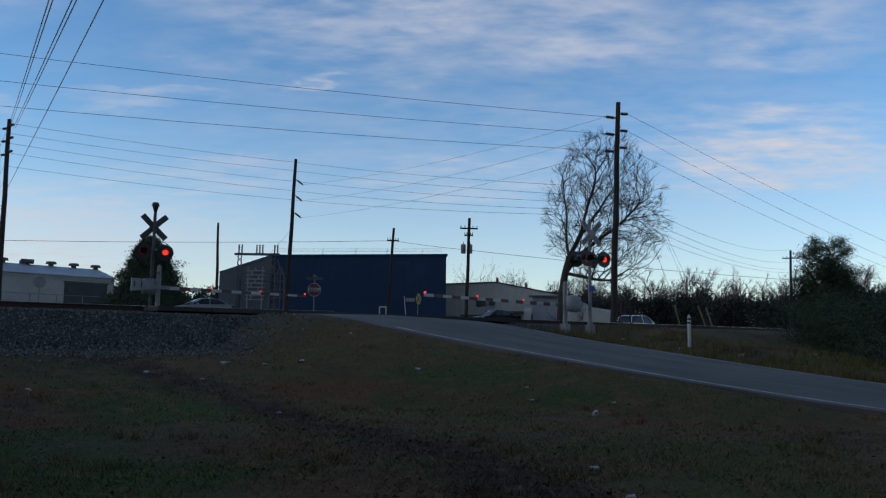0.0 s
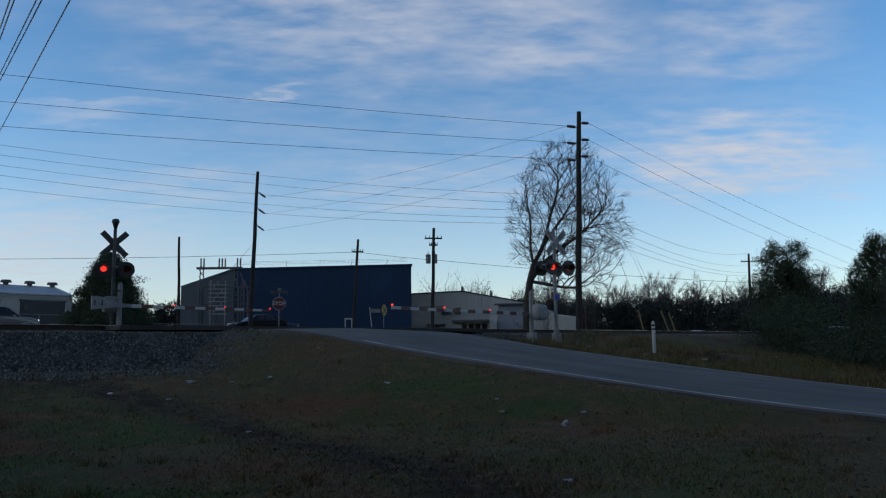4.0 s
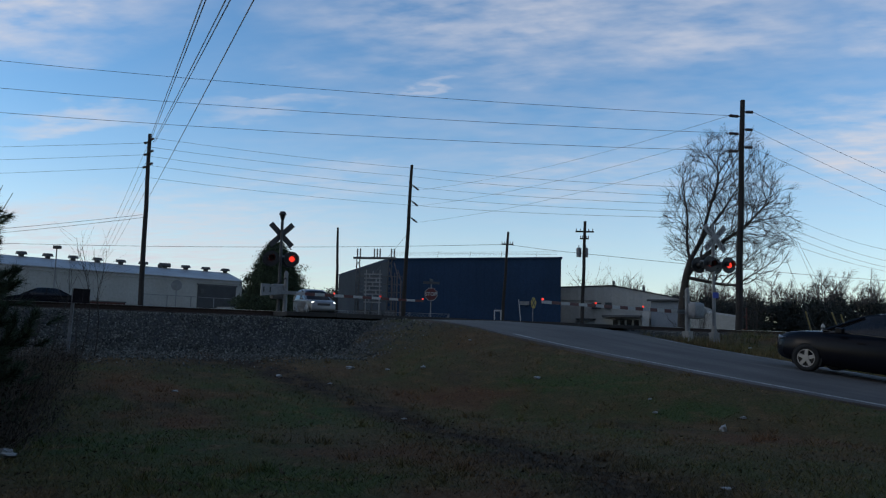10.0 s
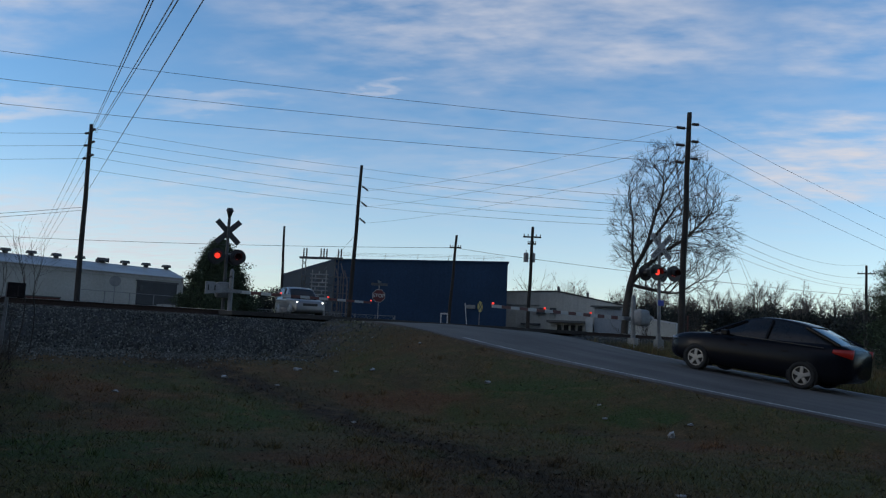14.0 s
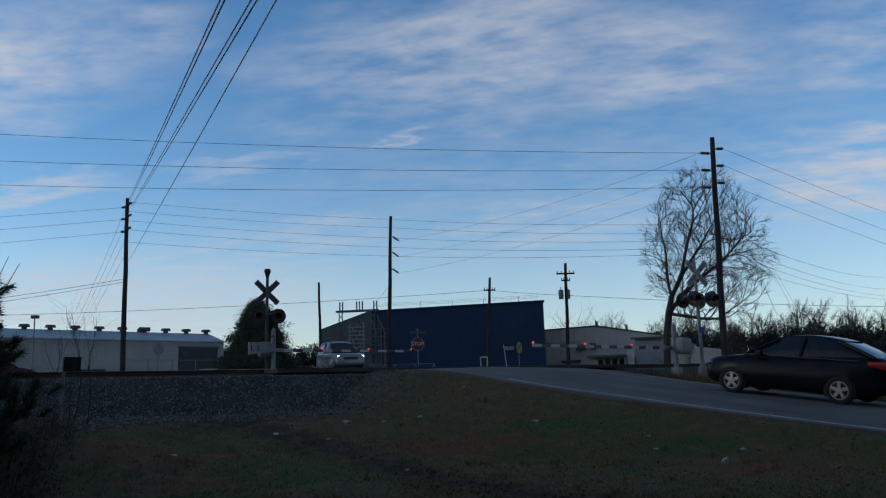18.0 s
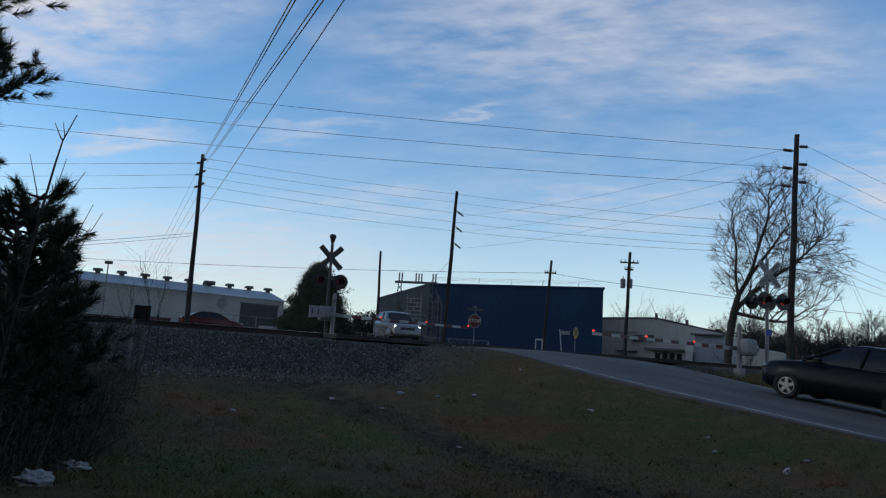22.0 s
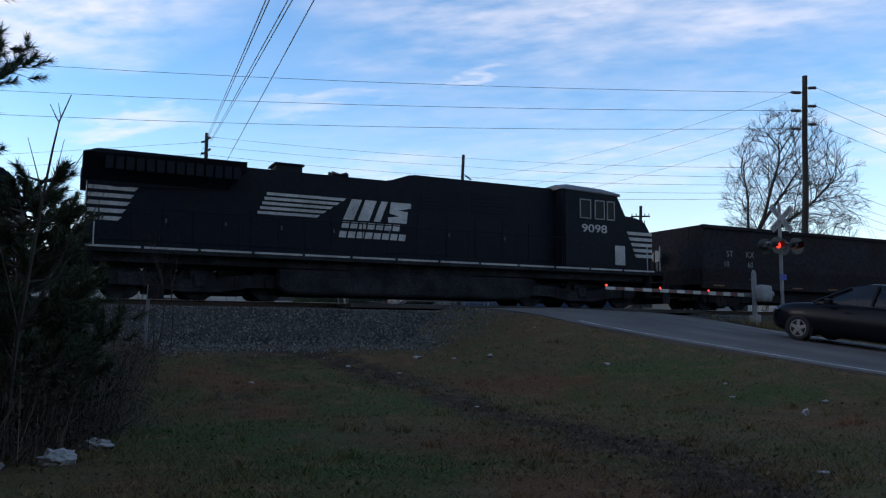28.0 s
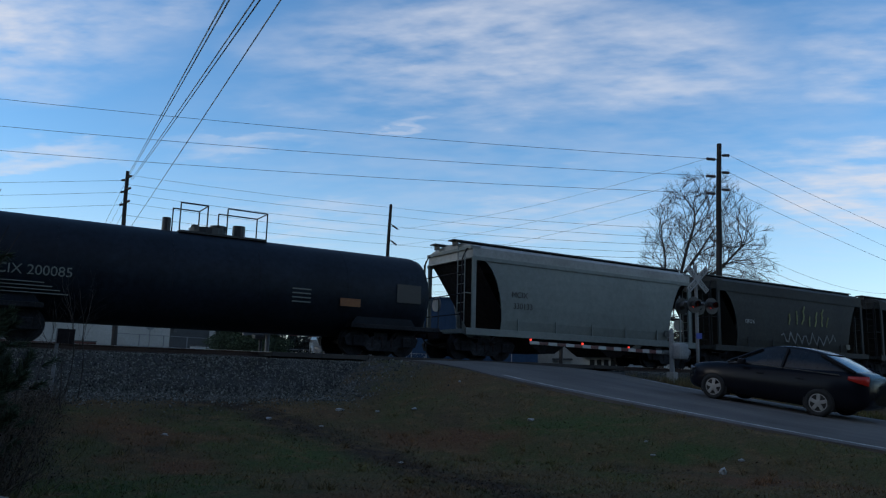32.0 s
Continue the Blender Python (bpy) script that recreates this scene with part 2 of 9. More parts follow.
def ground_mat(name, gain=1.0, island=False):
    """Winter grass: rust-brown dead turf, green patches, a dark leaf-filled ditch line, bare soil."""
    m = bpy.data.materials.new(name)
    m.use_nodes = True
    nt = m.node_tree
    b = nt.nodes["Principled BSDF"]
    nd, ln = nt.nodes.new, nt.links.new
    b.inputs["Roughness"].default_value, b.inputs["Specular IOR Level"].default_value = 0.95, 0.12
    tc = nd("ShaderNodeTexCoord")

    def noise_node(scale, detail=5, rough=0.6, shift=0.0):
        n = nd("ShaderNodeTexNoise")
        n.inputs["Scale"].default_value, n.inputs["Detail"].default_value, n.inputs["Roughness"].default_value = scale, detail, rough
        mp = nd("ShaderNodeMapping"); mp.inputs["Location"].default_value = (shift, shift * 0.7, 0)
        ln(tc.outputs["Object"], mp.inputs[0]); ln(mp.outputs[0], n.inputs[0])
        return n

    def ramp(src, a, c):
        r = nd("ShaderNodeMapRange"); r.inputs[1].default_value, r.inputs[2].default_value = a, c
        ln(src, r.inputs[0])
        return r.outputs[0]

    def mixc(f, a, c):
        x = nd("ShaderNodeMix"); x.data_type = "RGBA"
        ln(f, x.inputs[0])
        if isinstance(a, tuple):
            x.inputs[6].default_value = (*a, 1)
        else:
            ln(a, x.inputs[6])
        x.inputs[7].default_value = (*c, 1)
        return x.outputs[2]

    def two(op, a, c):
        n = nd("ShaderNodeMath"); n.operation = op
        for i, v in enumerate((a, c)):
            if isinstance(v, (int, float)):
                n.inputs[i].default_value = v
            else:
                ln(v, n.inputs[i])
        return n.outputs[0]

    sep = nd("ShaderNodeSeparateXYZ")
    ln(tc.outputs["Object"], sep.inputs[0])
    wob = two("MULTIPLY", two("SUBTRACT", noise_node(0.9, 4).outputs["Fac"], 0.5), 2.6)

    def spot(x, y, rx, ry):
        """Soft ragged patch on the ground."""
        u = two("DIVIDE", two("SUBTRACT", sep.outputs[0], x), rx)
        v = two("DIVIDE", two("SUBTRACT", sep.outputs[1], y), ry)
        d = two("SQRT", two("ADD", two("MULTIPLY", u, u), two("MULTIPLY", v, v)), 0.0)
        return ramp(two("ADD", d, wob), 1.1, 0.3)

    c = mixc(ramp(noise_node(0.45).outputs["Fac"], 0.40, 0.62), (0.072, 0.053, 0.025), (0.056, 0.060, 0.020))
    c = mixc(ramp(noise_node(0.30, 5, 0.6, 5.0).outputs["Fac"], 0.52, 0.66), c, (0.088, 0.049, 0.024))
    c = mixc(ramp(noise_node(0.21).outputs["Fac"], 0.55, 0.70), c, (0.034, 0.022, 0.016))
    for x, y, rx, ry in GREEN_PATCHES:
        c = mixc(spot(x, y, rx, ry), c, (0.044, 0.060, 0.018))
    for x, y, rx, ry in RUST_PATCHES:
        c = mixc(spot(x, y, rx, ry), c, (0.092, 0.047, 0.023))
    # the ditch runs along a bent line; dead leaves lie in it
    prev = None
    for (xa, ya), (xb, yb) in zip(DITCH, DITCH[1:]):
        L2 = (xb - xa) ** 2 + (yb - ya) ** 2
        px, py = two("SUBTRACT", sep.outputs[0], xa), two("SUBTRACT", sep.outputs[1], ya)
        t = two("DIVIDE", two("ADD", two("MULTIPLY", px, xb - xa), two("MULTIPLY", py, yb - ya)), L2)
        t = two("MINIMUM", two("MAXIMUM", t, 0.0), 1.0)
        ex, ey = two("SUBTRACT", px, two("MULTIPLY", t, xb - xa)), two("SUBTRACT", py, two("MULTIPLY", t, yb - ya))
        d = two("SQRT", two("ADD", two("MULTIPLY", ex, ex), two("MULTIPLY", ey, ey)), 0.0)
        prev = d if prev is None else two("MINIMUM", prev, d)
    c = mixc(ramp(two("ADD", prev, two("MULTIPLY", wob, 0.5)), 0.85, 0.1), c, (0.037, 0.026, 0.017))
    c = mixc(ramp(noise_node(2.3, 6).outputs["Fac"], 0.5, 0.75), c, (0.116, 0.074, 0.036))
    # cinders and fine gravel spread from the track's bank
    away = two("ADD", two("MULTIPLY", sep.outputs[0], -0.627), two("MULTIPLY", two("SUBTRACT", sep.outputs[1], 30.456), 0.779))
    near_track = ramp(two("ADD", away, two("MULTIPLY", wob, 0.9)), -6.3, -3.6)
    c = mixc(two("MULTIPLY", near_track, ramp(noise_node(1.7, 5, 0.6, 3.0).outputs["Fac"], 0.35, 0.6)), c, (0.062, 0.060, 0.056))
    fine = noise_node(26, 6, 0.7)
    mr = nd("ShaderNodeMapRange"); mr.inputs[1].default_value, mr.inputs[2].default_value = 0.3, 0.7
    mr.inputs[3].default_value, mr.inputs[4].default_value = 0.45 * gain, 1.45 * gain
    ln(fine.outputs["Fac"], mr.inputs[0])
    scale = mr.outputs[0]
    if island:
        g = nd("ShaderNodeNewGeometry")
        r = nd("ShaderNodeMapRange"); r.inputs[3].default_value, r.inputs[4].default_value = 0.45, 1.6
        ln(g.outputs["Random Per Island"], r.inputs[0])
        scale = two("MULTIPLY", scale, r.outputs[0])
    sc = nd("ShaderNodeVectorMath"); sc.operation = "SCALE"
    ln(c, sc.inputs[0]); ln(scale, sc.inputs["Scale"])
    ln(sc.outputs[0], b.inputs["Base Color"])
    if not island:
        bp = nd("ShaderNodeBump"); bp.inputs["Distance"].default_value = 0.04
        ln(fine.outputs["Fac"], bp.inputs["Height"]); ln(bp.outputs[0], b.inputs["Normal"])
    return m


def road_mat(name):
    """Grey asphalt: darker oil strips, paler wheel tracks and long thin cracks along the road, coarse grit."""
    m = bpy.data.materials.new(name)
    m.use_nodes = True
    nt = m.node_tree
    b = nt.nodes["Principled BSDF"]
    nd, ln = nt.nodes.new, nt.links.new
    b.inputs["Roughness"].default_value, b.inputs["Specular IOR Level"].default_value = 0.92, 0.16
    tc = nd("ShaderNodeTexCoord")
    mp = nd("ShaderNodeMapping"); mp.vector_type = "POINT"
    mp.inputs["Rotation"].default_value = (0, 0, radians(40.54))
    ln(tc.outputs["Object"], mp.inputs[0])
    st = nd("ShaderNodeMapping"); st.inputs["Scale"].default_value = (0.10, 1.0, 1.0)
    ln(mp.outputs[0], st.inputs[0])

    def noise_at(src, scale, detail, rough=0.6):
        n = nd("ShaderNodeTexNoise")
        n.inputs["Scale"].default_value, n.inputs["Detail"].default_value, n.inputs["Roughness"].default_value = scale, detail, rough
        ln(src, n.inputs[0])
        return n.outputs["Fac"]

    def span_of(src, a, c, lo, hi):
        r = nd("ShaderNodeMapRange")
        r.inputs[1].default_value, r.inputs[2].default_value, r.inputs[3].default_value, r.inputs[4].default_value = a, c, lo, hi
        ln(src, r.inputs[0])
        return r.outputs[0]

    mx = nd("ShaderNodeMix"); mx.data_type = "RGBA"
    mx.inputs[6].default_value, mx.inputs[7].default_value = (0.078, 0.071, 0.066, 1), (0.106, 0.097, 0.089, 1)
    ln(span_of(noise_at(st.outputs[0], 1.0, 4), 0.36, 0.64, 0, 1), mx.inputs[0])
    last = mx.outputs[2]
    for f in (span_of(noise_at(mp.outputs[0], 60, 4, 0.7), 0.3, 0.7, 0.72, 1.28), span_of(noise_at(mp.outputs[0], 0.6, 5), 0.3, 0.7, 0.85, 1.15), span_of(noise_at(st.outputs[0], 5.0, 6, 0.7), 0.34, 0.44, 0.88, 1.0)):
        sc = nd("ShaderNodeVectorMath"); sc.operation = "SCALE"
        ln(last, sc.inputs[0]); ln(f, sc.inputs["Scale"])
        last = sc.outputs[0]
    ln(last, b.inputs["Base Color"])
    return m


DITCH = [(-6.8, 17.2), (-4.1, 15.0), (-2.7, 13.85), (-1.1, 11.3), (0.05, 9.9), (0.9, 8.2), (1.15, 6.2)]
GREEN_PATCHES = [(-0.4, 16.2, 0.9, 0.7), (1.0, 16.2, 1.6, 0.8), (-3.9, 12.9, 1.3, 1.8), (-4.9, 9.2, 1.6, 1.5), (-2.4, 7.4, 1.5, 1.2), (2.6, 14.6, 1.6, 0.7)]
RUST_PATCHES = [(-7.2, 13.6, 1.8, 1.0), (-1.6, 9.3, 1.3, 1.0), (-1.8, 15.6, 1.5, 0.8), (3.1, 12.6, 1.5, 0.9), (-0.4, 7.2, 0.8, 0.9), (-5.6, 11.4, 1.0, 0.7)]
M = dict(
    turf=ground_mat("winter_turf", 1.15),
    blades=ground_mat("winter_grass_blades", 1.55, True),
    asphalt=road_mat("worn_asphalt"),
    panelmat=mat("crossing_asphalt", (0.060, 0.056, 0.052), 0.95, grain=40, var=0.4, bump=0.004, spec=0.15),
    roadline=mat("worn_road_paint", (0.34, 0.33, 0.31), 0.8, grain=14, var=0.55, big=2.0),
    ballast=island_mat("grey_ballast_stone", (0.142, 0.144, 0.130), (0.050, 0.051, 0.045), 0.95, 0.35, 1.5),
    ballast_bed=mat("ballast_bed", (0.046, 0.045, 0.043), 0.95, grain=18, var=0.6, big=0.8, bump=0.04),
    tie=mat("creosoted_wood", (0.045, 0.035, 0.028), 0.9, grain=20, var=0.5, bump=0.006, rnd=0.3),
    rail=mat("rusty_rail_steel", (0.05, 0.03, 0.022), 0.8, 0.2, grain=30, var=0.4),
    railtop=mat("polished_rail_head", (0.62, 0.62, 0.64), 0.28, 1.0, grain=50, var=0.15),
    pole=mat("weathered_pole_wood", (0.024, 0.020, 0.018), 0.9, grain=25, var=0.5, bump=0.01, rnd=0.2),
    porcelain=mat("brown_insulator", (0.06, 0.045, 0.045), 0.35, grain=4, var=0.2),
    wire=mat("aluminium_wire", (0.10, 0.105, 0.12), 0.6, 0.3, var=0.2),
    galv=mat("galvanised_steel", (0.19, 0.195, 0.20), 0.6, 0.4, grain=16, var=0.25, big=1.5),
    concrete=mat("old_concrete", (0.24, 0.235, 0.22), 0.9, grain=18, var=0.3, bump=0.005),
    black=mat("black_paint", (0.012, 0.012, 0.013), 0.45, grain=12, var=0.3),
    # white and red paints carry the backlit gloom of gate arms and signs
    white=mat("dimmed_white_paint", (0.34, 0.34, 0.33), 0.55, grain=10, var=0.15, big=1.2),
    red=mat("red_reflective_paint", (0.075, 0.010, 0.010), 0.45, grain=10, var=0.15),
    yellow=mat("yellow_sign_paint", (0.34, 0.24, 0.05), 0.6, grain=10, var=0.2),
    # crossbuck white darkened in the paint for the weak light on it
    crosswhite=mat("dimmed_sign_white", (0.26, 0.26, 0.255), 0.6, grain=10, var=0.25),
    cabgrey=mat("greyed_roof_paint", (0.11, 0.112, 0.115), 0.7, grain=8, var=0.3),
    brownpaint=mat("faded_brown_paint", (0.085, 0.035, 0.028), 0.8, grain=8, var=0.3),
    signback=mat("bare_sign_back", (0.05, 0.05, 0.052), 0.7, grain=10, var=0.3),
    darksteel=mat("weathered_dark_steel", (0.075, 0.077, 0.08), 0.7, 0.2, grain=14, var=0.3),
    dullyellow=mat("faded_yellow_plastic", (0.16, 0.13, 0.05), 0.7, grain=10, var=0.3),
    lamp_on=mat("lit_red_lens", (0.6, 0.02, 0.01), 0.3, emit=(1.0, 0.05, 0.03, 1.1)),
    lamp_off=mat("dark_red_lens", (0.022, 0.005, 0.005), 0.4, spec=0.15),
    headlight=mat("lit_headlight", (0.9, 0.9, 0.9), 0.2, emit=(1.0, 0.97, 0.86, 5.0)),
    taillight=mat("lit_brake_lamp", (0.16, 0.012, 0.01), 0.35, emit=(1.0, 0.05, 0.03, 0.03)),
    bluewall=mat("blue_ribbed_steel", (0.0130, 0.032, 0.068), 0.8, grain=5, var=0.2, big=0.25, spec=0.15),
    sidewall=mat("grey_cladding", (0.040, 0.050, 0.062), 0.9, grain=5, var=0.15, big=0.3, spec=0.05),
    greywall=mat("pale_ribbed_steel", (0.29, 0.285, 0.265), 0.65, grain=5, var=0.15, big=0.3),
    annexe=mat("blue_grey_siding", (0.17, 0.19, 0.215), 0.7, grain=5, var=0.15, big=0.3),
    tanwall=mat("beige_metal_siding", (0.34, 0.325, 0.295), 0.7, grain=5, var=0.15, big=0.3),
    roofmetal=mat("galvalume_roof", (0.36, 0.37, 0.38), 0.55, 0.5, grain=4, var=0.2, big=0.3),
    darkglass=mat("dark_window_glass", (0.012, 0.013, 0.015), 0.12, spec=0.3),
    doorpaint=mat("dark_door_paint", (0.035, 0.038, 0.042), 0.6, grain=8, var=0.25),
    foliage_pine=island_mat("pine_needles", (0.027, 0.042, 0.024), (0.050, 0.066, 0.037), 0.9, 0.5, 1.4),
    # bluish distance haze is mixed into these leaf colours
    foliage_far=island_mat("far_woods", (0.020, 0.026, 0.023), (0.034, 0.037, 0.034), 0.9, 0.6, 1.3),
    deadleaf=island_mat("withered_leaves", (0.040, 0.026, 0.016), (0.020, 0.022, 0.012), 0.9, 0.5, 1.3),
    drybrush=island_mat("dry_brush_stems", (0.10, 0.075, 0.055), (0.045, 0.034, 0.027), 0.95, 0.5, 1.3),
    bark=mat("bark", (0.05, 0.041, 0.034), 0.95, grain=14, var=0.5, bump=0.02),
    twig=mat("grey_twig_bark", (0.045, 0.038, 0.033), 0.95, grain=20, var=0.4),
    locoblack=mat("sooty_black_enamel", (0.0075, 0.010, 0.0165), 0.6, grain=9, var=0.35, big=0.9, col2=(0.0095, 0.011, 0.0145), spec=0.07),
    # grime colour raised and blued to hold the haze over dark running gear
    locoframe=mat("grimy_hazy_underframe", (0.028, 0.030, 0.034), 0.9, grain=14, var=0.6, big=1.5, spec=0.08),
    locowhite=mat("dulled_white_stripe", (0.40, 0.40, 0.39), 0.6, grain=12, var=0.35, big=1.5),
    # rust with bluish sky reflection in its colour; also paints shade on hoppers
    rust=mat("rusted_shaded_steel", (0.020, 0.0195, 0.023), 0.9, grain=8, var=0.5, big=0.6, col2=(0.019, 0.0155, 0.016), spec=0.08),
    tankblack=mat("black_tank_paint", (0.011, 0.016, 0.025), 0.55, grain=6, var=0.4, big=0.5, spec=0.12),
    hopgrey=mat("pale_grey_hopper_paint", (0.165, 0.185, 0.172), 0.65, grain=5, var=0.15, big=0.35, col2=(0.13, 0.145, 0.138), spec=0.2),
    # paler than the side paint; used for the grey car's roof
    hoplight=mat("paler_hopper_paint", (0.27, 0.275, 0.262), 0.65, grain=6, var=0.2, big=0.5, col2=(0.21, 0.21, 0.20), spec=0.2),
    hopbrown=mat("brown_hopper_paint", (0.026, 0.027, 0.025), 0.8, grain=7, var=0.35, big=0.5),
    carblack=mat("black_car_paint", (0.006, 0.0068, 0.010), 0.22, grain=3, var=0.1, spec=0.09),
    carsilver=mat("silver_car_paint", (0.17, 0.175, 0.185), 0.3, 0.4, grain=3, var=0.1),
    carred=mat("dark_red_car_paint", (0.075, 0.010, 0.011), 0.25, grain=3, var=0.1),
    carwhite=mat("white_car_paint", (0.62, 0.62, 0.62), 0.25, grain=3, var=0.1),
    rubber=mat("tyre_rubber", (0.012, 0.012, 0.012), 0.85, grain=20, var=0.3),
    alloy=mat("alloy_wheel", (0.22, 0.22, 0.23), 0.35, 0.8, grain=10, var=0.2),
    litter=mat("crumpled_white_plastic", (0.30, 0.30, 0.29), 0.5, grain=12, var=0.25, bump=0.02),
    deadgrass=island_mat("dead_grass_blades", (0.10, 0.062, 0.034), (0.034, 0.040, 0.017), 0.9, 0.4, 1.2),
    cabglass=mat("dark_cab_glass", (0.006, 0.007, 0.010), 0.25, spec=0.08),
    greynose=mat("streaked_pale_nose_paint", (0.30, 0.30, 0.28), 0.65, grain=7, var=0.35, big=1.6, col2=(0.17, 0.155, 0.12)),
    leaflitter=island_mat("fallen_dead_leaves", (0.105, 0.066, 0.038), (0.04, 0.028, 0.018), 0.9, 0.5, 1.3),
    farwig=island_mat("far_leafless_twigs", (0.13, 0.11, 0.10), (0.085, 0.072, 0.066), 0.95, 0.7, 1.2),
    graffiti=mat("yellow_green_spray_paint", (0.15, 0.165, 0.05), 0.6, grain=6, var=0.5),
    graffiti2=mat("pale_spray_paint", (0.15, 0.155, 0.165), 0.6, grain=6, var=0.5),
    orange=mat("faded_orange_decal", (0.20, 0.085, 0.03), 0.7, var=0.3),
    bluesign=mat("blue_sign_enamel", (0.03, 0.06, 0.32), 0.5, var=0.2),
)


# ---------------------------------------------------------------- mesh helpers
def link_mesh(name, bm, material, parent=None, smooth=False):
    me = bpy.data.meshes.new(name)
    bm.to_mesh(me)
    bm.free()
    for mm in (material if isinstance(material, (list, tuple)) else [material]):
        me.materials.append(mm)
    if smooth:
        me.polygons.foreach_set("use_smooth", [True] * len(me.polygons))
    ob = new(name, me)
    if parent:
        ob.parent = parent
    return ob


def part(name, bm, material, parent, label="", smooth=False):
    ob = link_mesh(name, bm, material, parent, smooth)
    return tagged(ob, label) if label else ob


def thing(name, label, category, m=None, group="", kind=""):
    ob = new(name)
    ob.empty_display_size = 0.2
    if m is not None:
        ob.matrix_basis = m
    return tagged(ob, label, category, group, kind)


def box(bm, x0, x1, y0, y1, z0, z1, bev=0.0, m=None):
    r = bmesh.ops.create_cube(bm, size=1)
    vs = r["verts"]
    for v in vs:
        v.co = Vector(((x0 + x1) / 2 + v.co.x * (x1 - x0), (y0 + y1) / 2 + v.co.y * (y1 - y0), (z0 + z1) / 2 + v.co.z * (z1 - z0)))
    if bev > 0:
        es = list({e for v in vs for e in v.link_edges})
        r = bmesh.ops.bevel(bm, geom=es, offset=bev, segments=2, affect="EDGES", profile=0.6)
        vs = list({v for f in r["faces"] for v in f.verts} | {v for v in vs if v.is_valid})
    if m is not None:
        bmesh.ops.transform(bm, matrix=m, verts=[v for v in vs if v.is_valid])
    return bm


def tube(bm, a, b, r0, r1=None, seg=8):
    """A tapered round bar from a to b."""
    a, b = Vector(a), Vector(b)
    d = b - a
    q = d.to_track_quat("Z", "Y").to_matrix().to_4x4()
    bmesh.ops.create_cone(bm, cap_ends=True, segments=seg, radius1=r0, radius2=r0 if r1 is None else r1, depth=d.length,
                          matrix=Matrix.Translation((a + b) / 2) @ q)
    return bm


def pipe(bm, pts, r):
    for p, q in zip(pts, pts[1:]):
        tube(bm, p, q, r, r, 6)


def turned(bm, a, b, prof, seg=10):
    """A round body turned about the line from a to b; prof: (part of the way, radius)."""
    a, b = Vector(a), Vector(b)
    d = (b - a).normalized()
    s = d.cross(Vector((0.31, 0.17, 0.93))).normalized()
    u = s.cross(d)
    rings = [[bm.verts.new(a.lerp(b, f) + s * (r * math.cos(6.2832 * k / seg)) + u * (r * math.sin(6.2832 * k / seg))) for k in range(seg)] for f, r in prof]
    for p, q in zip(rings, rings[1:]):
        for k in range(seg):
            bm.faces.new((p[k], p[(k + 1) % seg], q[(k + 1) % seg], q[k]))
    bm.faces.new(rings[0]); bm.faces.new(rings[-1])
    bmesh.ops.recalc_face_normals(bm, faces=bm.faces[:])
    return bm


def sheds(n, r_in, r_out):
    """Profile of a ribbed insulator with n sheds."""
    p = [(0.0, r_in)]
    for i in range(n):
        p += [((i + 0.15) / n, r_out), ((i + 0.7) / n, r_in * 1.5), ((i + 0.95) / n, r_in)]
    return p + [(1.0, r_in)]


def prism(bm, pts, y0, y1):
    """Extrude an outline of (x, z) points from y0 to y1."""
    a = [bm.verts.new((x, y0, z)) for x, z in pts]
    b = [bm.verts.new((x, y1, z)) for x, z in pts]
    n = len(pts)
    for i in range(n):
        j = (i + 1) % n
        bm.faces.new((a[i], a[j], b[j], b[i]))
    bm.faces.new(list(reversed(a)))
    bm.faces.new(b)
    bmesh.ops.recalc_face_normals(bm, faces=bm.faces[:])
    return bm


def B():
    return bmesh.new()


def text_mesh(name, s, size, material, parent, m, depth=0.006, shear=0.0, bold=0.0, align="CENTER"):
    cu = bpy.data.curves.new(name, "FONT")
    cu.body, cu.size, cu.extrude, cu.shear, cu.offset = s, size, depth, shear, bold
    cu.align_x, cu.align_y = align, "CENTER"
    tmp = bpy.data.objects.new(name, cu)
    scene.collection.objects.link(tmp)
    bpy.context.view_layer.update()
    me = bpy.data.meshes.new_from_object(tmp.evaluated_get(bpy.context.evaluated_depsgraph_get()))
    bpy.data.objects.remove(tmp)
    me.materials.clear()
    me.materials.append(material)
    ob = new(name, me)
    ob.parent = parent
    ob.matrix_basis = m
    return ob


# ---------------------------------------------------------------- the plan
TRACK_O, TRACK_D, TRACK_N = Vector((0, 30.456)), Vector((0.779, 0.627)), Vector((-0.627, 0.779))
TRACK_ANGLE = math.degrees(math.atan2(0.627, 0.779))
RAIL_Z = 2.10
ROAD_O, ROAD_D, ROAD_R = Vector((-3.3, 27.5)), Vector((0.76, -0.65)), Vector((0.65, 0.76))
ROAD_ANGLE = math.degrees(math.atan2(-0.65, 0.76))


def on_track(s, n, z=0.0):
    p = TRACK_O + TRACK_D * s + TRACK_N * n
    return Vector((p.x, p.y, z))


def on_road(s, l, z=0.0):
    p = ROAD_O + ROAD_D * s + ROAD_R * l
    return Vector((p.x, p.y, z))


def step(a, b, x):
    t = min(1.0, max(0.0, (x - a) / (b - a)))
    return t * t * (3 - 2 * t)


def lerp_table(tab, x):
    if x <= tab[0][0]:
        return tab[0][1]
    for (x0, y0), (x1, y1) in zip(tab, tab[1:]):
        if x <= x1:
            return y0 + (y1 - y0) * (x - x0) / (x1 - x0)
    return tab[-1][1]


